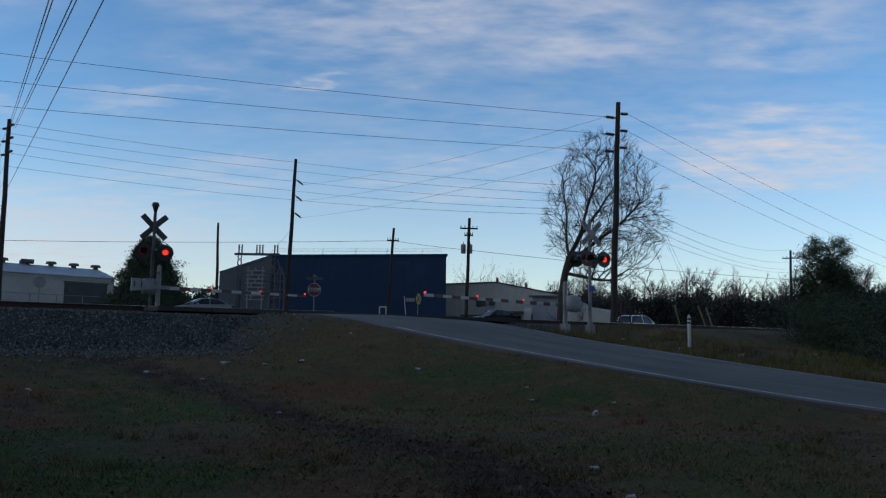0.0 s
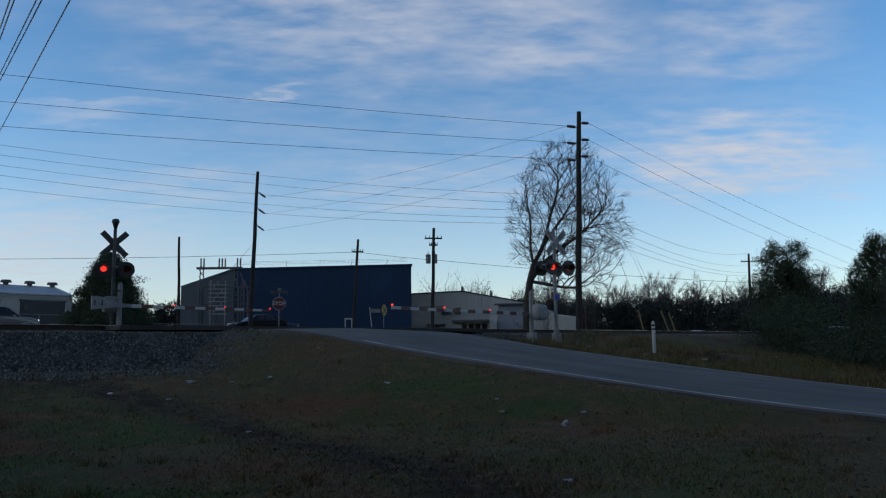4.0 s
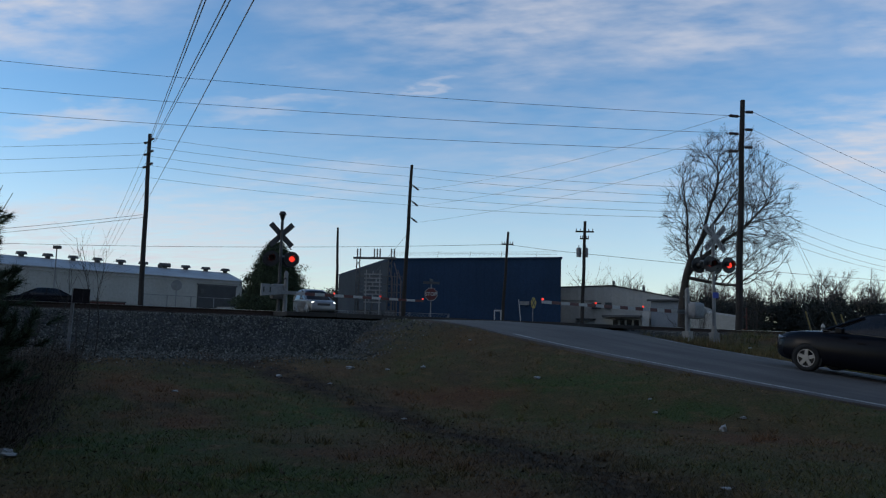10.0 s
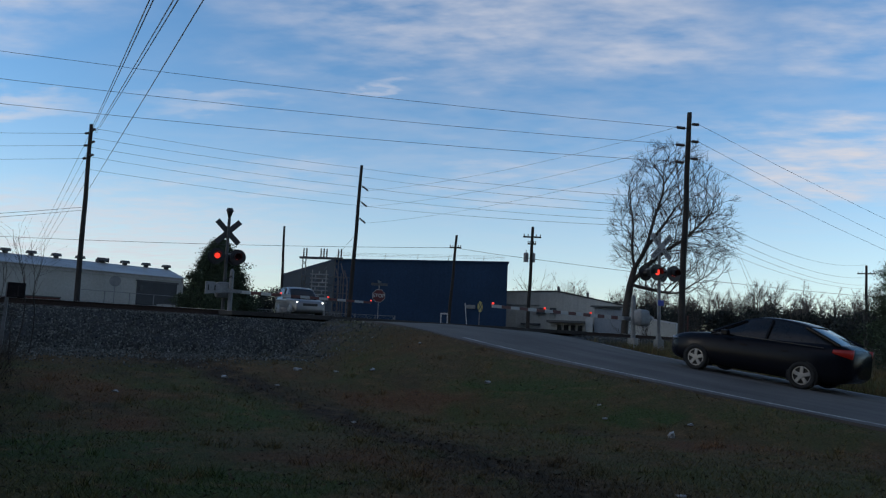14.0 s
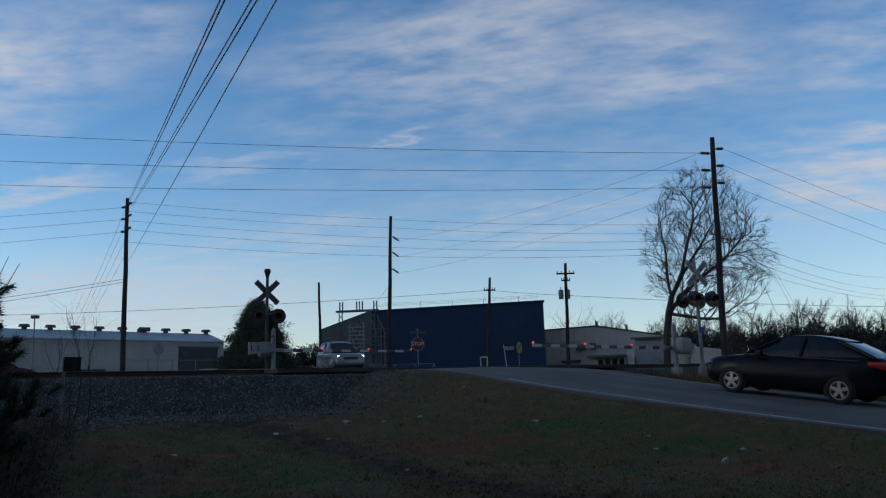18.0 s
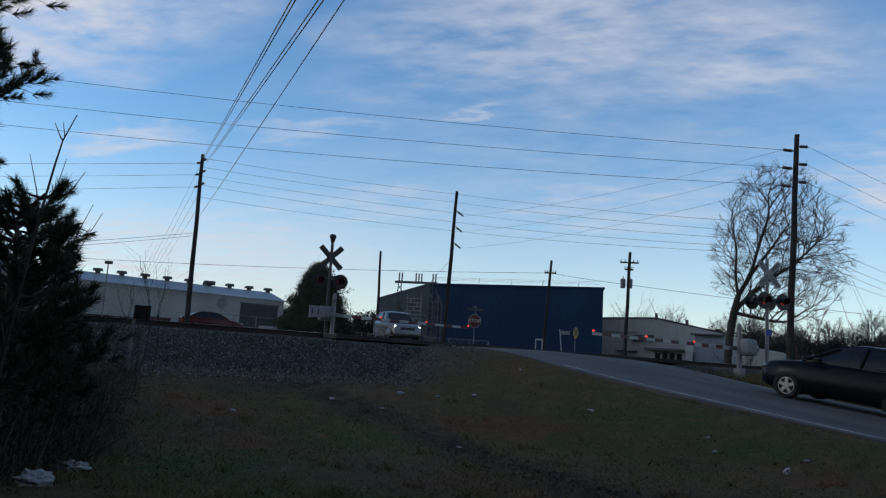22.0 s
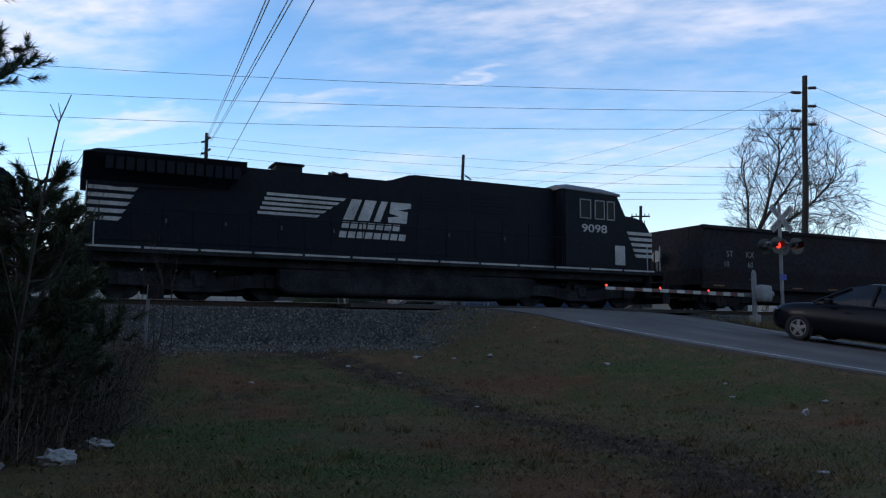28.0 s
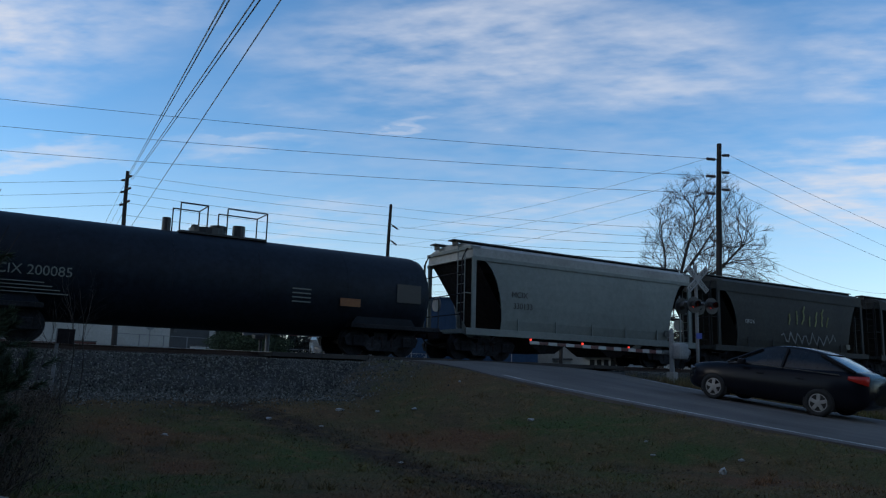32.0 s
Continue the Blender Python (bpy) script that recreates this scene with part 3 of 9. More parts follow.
ROAD_PROFILE = [(-60, 2.7), (-22, 2.65), (-14, 2.4), (-7, 2.12), (-3, 2.04), (2.6, 2.04), (4, 1.92), (5.5, 1.72), (7, 1.47), (9.2, 1.19), (12.4, 0.80), (15, 0.50), (17, 0.30), (21, 0.02), (28, -0.30), (60, -0.6), (200, -0.6)]


def road_z(s):
    return sum(lerp_table(ROAD_PROFILE, s + d) for d in (-1, -0.5, 0, 0.5, 1)) / 5


def ground_z(x, y):
    """Height of the open ground, below road and ballast."""
    p = Vector((x, y))
    tn, ts = (p - TRACK_O) @ TRACK_N, (p - TRACK_O) @ TRACK_D
    rs, rl = (p - ROAD_O) @ ROAD_D, (p - ROAD_O) @ ROAD_R
    left = 0.02 + 0.84 * step(-12.5, -4.2, tn)
    right = 1.25 + 0.5 * step(-8.6, -5.6, tn) - 1.8 * step(9, 24, rs)
    w = step(-1.5, 4.5, rl)
    near = left * (1 - w) + right * w
    rz = road_z(rs)
    if rl < 0:
        bank = rz - 0.10 - (0.24 + 0.16 * step(-9.0, -5.5, tn)) * max(0.0, -rl - 4.3)
    else:
        bank = rz - 0.12 - 0.10 * max(0.0, rl - 4.2)
    bank_w = step(19, 7.5, abs(rl)) if rl < 0 else step(9, 4.5, abs(rl))
    near = near + (max(near, bank) - near) * bank_w if rl < 0 else near * (1 - bank_w) + bank * bank_w
    far = 1.5 + (0.8 * step(3.5, 15, tn) + 0.3 * step(15, 26, tn) + 0.3 * step(40, 70, tn)) * step(45, 18, ts)
    if abs(rl) < 9:
        far = far * step(4, 9, abs(rl)) + (rz - 0.1) * (1 - step(4, 9, abs(rl)))
    w2 = step(-2.0, 2.0, tn)
    z = near * (1 - w2) + far * w2
    if abs(rl) < 4.1:
        z = min(z, rz - 0.12)
    # a faint drainage hollow and small lumps
    z += 0.05 * noise.noise((x * 0.35, y * 0.35, 0)) + 0.03 * noise.noise((x * 1.3, y * 1.3, 4))
    return z


# ---------------------------------------------------------------- ground, road, track
def axis_steps(lo, hi, near_lo, near_hi, fine):
    xs = [near_lo + fine * i for i in range(int((near_hi - near_lo) / fine) + 1)]
    d, x = fine, xs[-1]
    while x < hi:
        d *= 1.16
        x += d
        xs.append(x)
    d, x = fine, xs[0]
    while x > lo:
        d *= 1.16
        x -= d
        xs.insert(0, x)
    return xs


def build_ground():
    xs, ys = axis_steps(-1500, 1500, -24, 28, 0.35), axis_steps(-300, 2500, 2, 46, 0.35)
    verts = [(x, y, ground_z(x, y)) for y in ys for x in xs]
    w = len(xs)
    faces = [(j * w + i, j * w + i + 1, (j + 1) * w + i + 1, (j + 1) * w + i) for j in range(len(ys) - 1) for i in range(w - 1)]
    me = bpy.data.meshes.new("ground")
    me.from_pydata(verts, [], faces)
    me.materials.append(M["turf"])
    me.polygons.foreach_set("use_smooth", [True] * len(me.polygons))
    tagged(new("ground", me), "rough winter turf, brown and green, with bare soil", "ground", kind="structure")


def strip(name, rows_s, lat0, lat1, lift, material, label, thick=0.12, ragged=0.0):
    """A slab of road surface between two lateral lines, following the road's profile."""
    bm = B()
    prev = None
    for s in rows_s:
        j0 = ragged * noise.noise((s * 0.9, 3.1, 0)) + ragged * 0.6 * noise.noise((s * 3.3, 7.1, 0))
        j1 = ragged * noise.noise((s * 0.9, 9.1, 0)) + ragged * 0.6 * noise.noise((s * 3.3, 1.1, 0))
        l0 = (lat0(s) if callable(lat0) else lat0) + j0
        l1 = (lat1(s) if callable(lat1) else lat1) + j1
        z = road_z(s) + lift
        crown = lambda l: -0.018 * abs(l)
        ls = [l0 + (l1 - l0) * k / 4 for k in range(5)]
        top = [bm.verts.new(on_road(s, l, z + crown(l))) for l in ls]
        low = [bm.verts.new(on_road(s, l, z + crown(l) - thick)) for l in (l0, l1)]
        cur = (top, low)
        if prev:
            for k in range(4):
                bm.faces.new((prev[0][k], top[k], top[k + 1], prev[0][k + 1]))
            bm.faces.new((prev[1][0], low[0], top[0], prev[0][0]))
            bm.faces.new((prev[0][4], top[4], low[1], prev[1][1]))
        prev = cur
    bmesh.ops.recalc_face_normals(bm, faces=bm.faces[:])
    return tagged(link_mesh(name, bm, material), label, name.split("_")[0], kind="structure")


def build_road():
    near = [2.0 + 0.5 * i for i in range(170)]
    strip("road", near, -3.75, 3.6, 0.0, M["asphalt"], "worn grey asphalt road rising to the level crossing", ragged=0.10)
    far = [-1.9 - 0.5 * i for i in range(60)]
    strip("road_beyond", far, lambda s: -3.75 - 0.05 * max(0, -s - 4), lambda s: 3.6 + 0.35 * max(0, -s - 4), 0.0, M["asphalt"], "asphalt road beyond the crossing")
    strip("road_line_near", [6.0 + 0.5 * i for i in range(160)], -3.42, -3.29, 0.004, M["roadline"], "worn white edge line", thick=0.003, ragged=0.012)
    strip("road_line_far", [6.0 + 0.5 * i for i in range(160)], 3.18, 3.30, 0.004, M["roadline"], "worn white edge line", thick=0.003, ragged=0.012)
    # the road parallel to the track beyond it
    bm = B()
    a, b = on_track(-120, 33.5, 2.7), on_track(160, 40.5, 2.7)
    for s0 in range(-140, 200, 10):
        q = [on_track(s0, 33.0, 2.70), on_track(s0 + 10, 33.0, 2.70), on_track(s0 + 10, 40.5, 2.70), on_track(s0, 40.5, 2.70)]
        bm.faces.new([bm.verts.new(v) for v in q])
    tagged(link_mesh("road_parallel", bm, M["asphalt"]), "asphalt road running beside the railway", "road", kind="structure")


def build_track():
    s0, s1 = -70.0, 150.0
    # ballast prism
    bm = B()
    prev = None
    s = s0
    while s <= s1:
        j = lambda k: 0.10 * noise.noise((s * 0.7, k, 0))
        prof = [(-4.7 + 2 * j(1), 0.62), (-3.75 + j(2), 1.12), (-2.35 + j(3), 1.84), (-0.9, 1.90), (0.9, 1.90), (2.35, 1.84), (3.6, 1.30), (4.3, 1.1)]
        cur = [bm.verts.new(on_track(s, n, z)) for n, z in prof]
        if prev:
            for i in range(len(cur) - 1):
                bm.faces.new((prev[i], cur[i], cur[i + 1], prev[i + 1]))
        prev = cur
        s += 0.5
    bmesh.ops.recalc_face_normals(bm, faces=bm.faces[:])
    tagged(link_mesh("ballast_bed", bm, M["ballast_bed"]), "bank of grey ballast under the track", "ballast", kind="structure")
    # loose stones on the near shoulder
    rng = random.Random(5)
    verts, faces = [], []
    base = [(0, 0, 1), (1, 0, 0), (0, 1, 0), (-1, 0, 0), (0, -1, 0), (0, 0, -1)]
    tri = [(0, 1, 2), (0, 2, 3), (0, 3, 4), (0, 4, 1), (5, 2, 1), (5, 3, 2), (5, 4, 3), (5, 1, 4)]

    def stone(p, r):
        o = len(verts)
        q = Euler((rng.random() * 6, rng.random() * 6, rng.random() * 6)).to_matrix()
        sx = (rng.uniform(0.7, 1.3), rng.uniform(0.6, 1.1), rng.uniform(0.5, 0.9))
        for b in base:
            v = q @ Vector((b[0] * sx[0] * r * rng.uniform(0.7, 1.2), b[1] * sx[1] * r * rng.uniform(0.7, 1.2), b[2] * sx[2] * r))
            verts.append((p.x + v.x, p.y + v.y, p.z + v.z))
        faces.extend((o + a, o + b2, o + c) for a, b2, c in tri)

    def slope_z(n):
        return lerp_table([(-5.6, 0.72), (-4.7, 0.74), (-3.75, 1.12), (-2.35, 1.84), (-0.9, 1.90), (0.9, 1.90)], n)

    # thinning out over the foot of the bank and the road's embankment
    for _ in range(16000):
        s = rng.uniform(-34, -2.0)
        n = -4.0 - abs(rng.gauss(0, 1.05))
        p = on_track(s, n)
        rl = (Vector((p.x, p.y)) - ROAD_O) @ ROAD_R
        if rl > -4.2 or (rl > -11 and rng.random() > (-rl - 3.6) / 8):
            continue
        p.z = max(ground_z(p.x, p.y), slope_z(n) if n > -4.7 else 0) + 0.006
        stone(p, rng.uniform(0.014, 0.04))
    for _ in range(6000):
        s = rng.uniform(-11, -2.4)
        n = rng.uniform(-4.4, -1.6)
        p = on_track(s, n)
        rl = (Vector((p.x, p.y)) - ROAD_O) @ ROAD_R
        if rl > -4.0 or rng.random() > (-rl - 3.0) / 6:
            continue
        p.z = max(ground_z(p.x, p.y), slope_z(n)) + 0.006
        stone(p, rng.uniform(0.016, 0.05))
    for _ in range(64000):
        s = rng.uniform(-36, -3.0) if rng.random() < 0.75 else rng.uniform(2.5, 40)
        n = rng.uniform(-4.75, -1.2) if rng.random() < 0.85 else -4.7 - 0.9 * rng.random() ** 1.8
        # crossing road keeps free of stones
        p = on_track(s, n)
        rl = (Vector((p.x, p.y)) - ROAD_O) @ ROAD_R
        if -4.1 < rl < 4.3:
            continue
        if s > 0 and n < -3.4:
            n = rng.uniform(-3.4, -1.2)
        p = on_track(s, n)
        gz = ground_z(p.x, p.y) if n < -3.9 else 0
        if gz > slope_z(n) + 0.3:
            continue
        stone(on_track(s, n, max(slope_z(n), gz) + 0.012), rng.uniform(0.018, 0.044))
    me = bpy.data.meshes.new("ballast_stones")
    me.from_pydata(verts, [], faces)
    me.materials.append(M["ballast"])
    tagged(new("ballast_stones", me), "loose grey crushed ballast stones on the bank", "ballast", kind="stuff")

    # ties, spikes' plates left out; rails of three parts
    track = thing("railway_track", "single railway track of rusty rails on dark wooden ties", "railway track", kind="structure")
    bm = B()
    box(bm, -0.115, 0.115, -1.3, 1.3, -0.17, 0.0, 0.012)
    tie_me = bpy.data.meshes.new("tie")
    bm.to_mesh(tie_me); bm.free()
    tie_me.materials.append(M["tie"])
    s = -42.0
    while s < 60:
        p = on_track(s, rng.uniform(-0.03, 0.03), 1.935)
        rl = (Vector((p.x, p.y)) - ROAD_O) @ ROAD_R
        if not -5.0 < rl < 5.0:
            o = new("tie", tie_me)
            o.parent = track
            o.matrix_basis = pose(p.x, p.y, 1.935 + rng.uniform(-0.01, 0.01), 0, 0, TRACK_ANGLE + rng.uniform(-1, 1))
        s += 0.5
    for side in (-0.7175 - 0.036, 0.7175 + 0.036):
        prof = [(-0.07, 0), (0.07, 0), (0.07, 0.012), (0.012, 0.03), (0.012, 0.12), (0.036, 0.135), (0.036, 0.165), (-0.036, 0.165), (-0.036, 0.135), (-0.012, 0.12), (-0.012, 0.03), (-0.07, 0.012)]
        bm = B()
        prism(bm, [(n, z) for n, z in prof], s0, s1)
        # prism runs along y: turn so that y follows the track
        ob = part("rail", bm, M["rail"], track)
        o = on_track(0, side)
        ob.matrix_basis = pose(o.x, o.y, RAIL_Z - 0.171, 0, 0, TRACK_ANGLE - 90)
        bm = B()
        box(bm, -0.033, 0.033, s0, s1, 0.165, 0.171)
        part("rail_head", bm, M["railtop"], ob, "bright polished running surface")
    # crossing panels flush with the road
    cross = thing("crossing_panels", "dark timber and asphalt crossing panels between the rails", "crossing panels", kind="structure")
    rng2 = random.Random(8)
    for n0, n1 in ((-2.1, -0.86), (-0.64, 0.64), (0.86, 2.1)):
        for k in range(9):
            a = -4.4 - 7.0 + k * 1.55
            bm = B()
            box(bm, a, a + 1.53, n0, n1, RAIL_Z - 0.16, RAIL_Z - 0.03 + rng2.uniform(-0.008, 0.004), 0.01)
            ob = part("panel", bm, M["panelmat"], cross)
            ob.matrix_basis = pose(TRACK_O.x, TRACK_O.y, 0, 0, 0, TRACK_ANGLE)


build_ground()
build_road()
build_track()


# ---------------------------------------------------------------- poles and wires
def wire_between(bm, a, b, sag, r=0.012, n=14):
    a, b = Vector(a), Vector(b)
    pts = [a.lerp(b, i / n) - Vector((0, 0, 4 * sag * (i / n) * (1 - i / n))) for i in range(n + 1)]
    side = (b - a).cross(Vector((0, 0, 1))).normalized()
    up = side.cross((b - a).normalized())
    prev = None
    for p in pts:
        cur = [bm.verts.new(p + side * (r * math.cos(t)) + up * (r * math.sin(t))) for t in (0.5, 2.6, 4.7)]
        if prev:
            for i in range(3):
                bm.faces.new((prev[i], prev[(i + 1) % 3], cur[(i + 1) % 3], cur[i]))
        prev = cur


def span(name, a, b, sag, label, r=0.012):
    bm = B()
    wire_between(bm, a, b, sag, r)
    return tagged(link_mesh(name, bm, M["wire"]), label, "overhead wire", group="overhead wires")


def utility_pole(base, top, r0, r1, label, arms=(), stand_off=(), group="utility poles"):
    """base and top in metres (poles lean a little). stand_off: (drop below top, direction x, y, length, droop)."""
    base, top = Vector(base), Vector(top)
    p = thing("utility_pole", label, "utility pole", pose(*base), group)
    bm = B()
    n = 8
    d = top - base
    rings = []
    for i in range(n + 1):
        c, r = d * (i / n) + Vector((0.02 * math.sin(i * 1.7), 0.02 * math.cos(i * 2.3), 0)) * (0 < i < n), r0 + (r1 - r0) * i / n
        rings.append([bm.verts.new(c + Vector((r * math.cos(0.628 * k), r * math.sin(0.628 * k), 0))) for k in range(10)])
    for p_, q_ in zip(rings, rings[1:]):
        for k in range(10):
            bm.faces.new((p_[k], p_[(k + 1) % 10], q_[(k + 1) % 10], q_[k]))
    bm.faces.new(rings[-1])
    part("shaft", bm, M["pole"], p, smooth=False)
    tips = []
    for drop, dx, dy, ln_, droop in stand_off:
        o = d * (1 - drop / d.length)
        e = o + Vector((dx * ln_, dy * ln_, droop))
        bm = B()
        tube(bm, o, o.lerp(e, 0.35), 0.035, 0.03, 6)
        part("bracket", bm, M["galv"], p)
        bm = B()
        turned(bm, o.lerp(e, 0.34), e, sheds(7, 0.035, 0.085))
        part("insulator", bm, M["porcelain"], p, "dark ribbed insulator")
        tips.append(base + e)
    for drop, dx, dy, half in arms:
        o = d * (1 - drop / d.length)
        bm = B()
        v = Vector((dx, dy, 0)).normalized()
        ang = math.atan2(v.y, v.x)
        box(bm, -half, half, -0.05, 0.05, -0.06, 0.06, 0.01, Matrix.Translation(o + Vector((-v.y * 0.14, v.x * 0.14, 0))) @ Matrix.Rotation(ang, 4, "Z"))
        part("crossarm", bm, M["pole"], p)
        for s in (-0.9, -0.45, 0.45, 0.9):
            bm = B()
            q = o + v * (half * s) + Vector((-v.y * 0.14, v.x * 0.14, 0.06))
            tube(bm, q, q + Vector((0, 0, 0.16)), 0.03, 0.045, 6)
            part("pin_insulator", bm, M["porcelain"], p)
    return p, tips


def build_poles():
    tdx, tdy = TRACK_D.x, TRACK_D.y
    # tall pole beside the bare tree: three pairs of line-post insulators
    r_base, r_top = (9.15, 41.2, 1.35), (9.37, 40.27, 13.86)
    offs = []
    for drop in (0.85, 1.75, 2.65):
        offs += [(drop, -0.93, -0.36, 0.75, 0.0), (drop - 0.25, 0.8, -0.6, 0.55, -0.12)]
    _, tr = utility_pole(r_base, r_top, 0.19, 0.12, "tall dark wooden power pole with stacked insulators", stand_off=offs)
    # middle pole in front of the blue building
    offs = [(d, 0.95, -0.2, 0.75, -0.55) for d in (1.55, 2.85, 4.2)]
    m_base, m_top = (-12.5, 61.9, 1.4), (-11.945, 61.2, 15.43)
    _, tm = utility_pole(m_base, m_top, 0.20, 0.12, "wooden power pole with angled insulators beside the substation", stand_off=offs)
    # left pole
    offs = [(d, 0.75, -0.6, 0.7, 0.0) for d in (0.45, 1.3, 2.2)] + [(d + 0.15, -0.9, 0.3, 0.55, 0.0) for d in (0.45, 1.3, 2.2)]
    l_base, l_top = (-27.75, 48.6, 1.4), (-28.16, 48.98, 15.0)
    _, tl = utility_pole(l_base, l_top, 0.19, 0.12, "tall wooden power pole with short insulator arms", stand_off=offs)
    # low roadside poles
    utility_pole((-4.75, 65.9, 1.4), (-4.235, 65.38, 10.52), 0.16, 0.10, "plain wooden pole beside the blue warehouse", arms=((1.05, 1, 0.1, 0.5),))
    pt, _ = utility_pole((1.9, 63.2, 1.4), (2.09, 61.57, 10.86), 0.16, 0.11, "wooden pole with crossarms and two transformers", arms=((0.8, 1, 0.1, 0.72), (1.35, 1, 0.1, 0.34)))
    for sx in (-0.26, 0.28):
        bm = B()
        tube(bm, (sx, -0.4, 6.75), (sx, -0.4, 7.42), 0.20, 0.21, 14)
        tube(bm, (sx, -0.4, 7.42), (sx, -0.4, 7.5), 0.20, 0.15, 14)
        tube(bm, (sx, -0.4, 7.48), (sx, -0.4, 7.72), 0.04, 0.03, 6)
        part("transformer", bm, M["galv"], pt, "grey pole transformer can")
    utility_pole((-22.6, 77.4, 1.4), (-22.66, 76.7, 12.45), 0.18, 0.11, "plain wooden pole behind the substation")

    # three conductors sweeping from the tall pole to the far left
    for i, k in enumerate((0, 2, 4)):
        far = Vector(((-26.1, 31.8, 14.9), (-26.1, 31.9, 13.6), (-26.05, 32.05, 12.45))[i])
        end = tr[k] + (far - tr[k]) * 2.1
        span("power_wire", tr[k], end, 1.0, "high overhead power conductor crossing the sky")
    # five nearly level conductors: left pole, past the middle pole, on to the tall pole's lower shaft
    zl, zm, zr = (14.73, 14.06, 13.41, 12.77, 11.9), (15.2, 14.5, 13.63, 12.85, 12.12), (9.44, 8.94, 8.56, 8.17, 7.91)
    for i in range(5):
        m_ = Vector((-11.9, 61.3, zm[i]))
        span("power_wire", (-28.1, 48.9, zl[i]), m_, 0.15, "power conductor between wooden poles")
        span("power_wire", m_, (9.2, 41.2, zr[i]), 0.2, "power conductor between wooden poles")
    for i in range(3):
        span("power_wire", tl[3 + i], (-95, 34 + 2 * i, 11.5 - 0.8 * i), 0.6, "power conductor between wooden poles")
        span("power_wire", tm[i], tr[2 * i], 0.5, "thin conductor rising to the tall pole", 0.008)
    # bundle from the left pole passing over the verge
    ends = ((-6.86, 13.7, 7.35), (-6.79, 13.7, 7.35), (-6.45, 13.7, 7.32), (-6.37, 13.7, 7.31), (-5.90, 13.7, 7.27))
    for i, e in enumerate(ends):
        a = Vector(l_top) + Vector((0.1 + 0.12 * i, -0.1, -0.25 - 0.35 * (i // 2)))
        if i == 4:
            a = Vector(l_top) + Vector((0.25, -0.1, -4.6))
        end = a + (Vector(e) - a) * 1.5
        span("power_wire", a, end, 0.05, "overhead conductor passing above the verge", 0.014)
    # guys fanning down from the left pole to the verge beyond the track
    for i in range(4):
        span("guy_wire", Vector(l_top) - Vector((0, 0, 0.5 + 1.15 * i)), (-48.3 + 0.4 * i, 75.0, 9.0), 0.1, "thin line slanting down behind the tall pole", 0.012)
    # long low service wire along the parallel road
    span("service_wire", (-62, 42, 6.0), (-28.0, 48.8, 9.3), 0.5, "thin service wire along the road", 0.016)
    span("service_wire", (-62, 42, 5.5), (-28.0, 48.8, 9.1), 0.5, "thin service wire along the road", 0.016)
    span("service_wire", (-75, 56, 9.1), (-4.3, 65.4, 9.45), 0.75, "thin service wire along the road", 0.02)
    span("service_wire", (-4.3, 65.4, 9.45), (2.0, 61.6, 8.3), 0.05, "thin service wire along the road", 0.02)
    span("service_wire", (2.0, 61.6, 8.3), (60, 82, 7.2), 0.6, "thin service wire along the road", 0.02)
    # lines running off to the right from the tall pole
    for k, e in ((5, (44.3, 70, 6.7)), (3, (46.9, 70, 6.3)), (1, (49.6, 70, 6.6))):
        span("power_wire", tr[k], e, 0.5, "power conductor running along the railway", 0.01)
    # a farther pole takes up the lower conductors
    f_top = Vector((40.3, 90.0, 12.0))
    utility_pole((40.2, 90.3, 1.2), f_top, 0.19, 0.12, "wooden power pole before the far woods", arms=((0.9, 1, -0.4, 0.9),))
    for i, (z0, dz) in enumerate(((9.3, 0.1), (8.7, -1.35), (8.2, -2.2), (7.6, -2.6))):
        span("power_wire", (9.2, 41.2, z0), f_top + Vector((-0.1, 0, dz)), 1.2 - 0.15 * i, "power conductor on to the far pole", 0.011)
    # guy wires down to yellow guards
    for i, (drop, x, y) in enumerate(((1.0, 15.45, 50.0), (1.3, 17.05, 50.0), (1.6, 17.5, 50.0), (2.9, 15.9, 50.0))):
        span("guy_wire", Vector(r_top) - Vector((0, 0, drop)), (x, y, 1.4), 0.0, "steel guy wire down to the ground", 0.008)
    span("guy_wire", Vector(m_top) - Vector((0, 0, 5.5)), (-17.5, 66, 5.0), 0.0, "steel guy wire beside the substation")


# ---------------------------------------------------------------- buildings
def ribbed_wall(bm, a, b, z0, z1a, z1b, depth=0.014, pitch=0.9):
    """A wall from a to b (2D) of ribbed sheet; the top may slope."""
    a, b = Vector(a), Vector(b)
    L = (b - a).length
    u = (b - a) / L
    nrm = Vector((u.y, -u.x))
    n = max(2, int(L / pitch))
    prof = []
    for i in range(n):
        t0 = i / n
        for f, d in ((0.0, 0), (0.62, 0), (0.70, depth), (0.92, depth)):
            prof.append((t0 + f / n, d))
    prof.append((1.0, 0))
    prev = None
    for t, d in prof:
        p = a + u * (L * t) + nrm * d
        zt = z1a + (z1b - z1a) * t
        cur = (bm.verts.new((p.x, p.y, z0)), bm.verts.new((p.x, p.y, zt)))
        if prev:
            bm.faces.new((prev[0], cur[0], cur[1], prev[1]))
        prev = cur


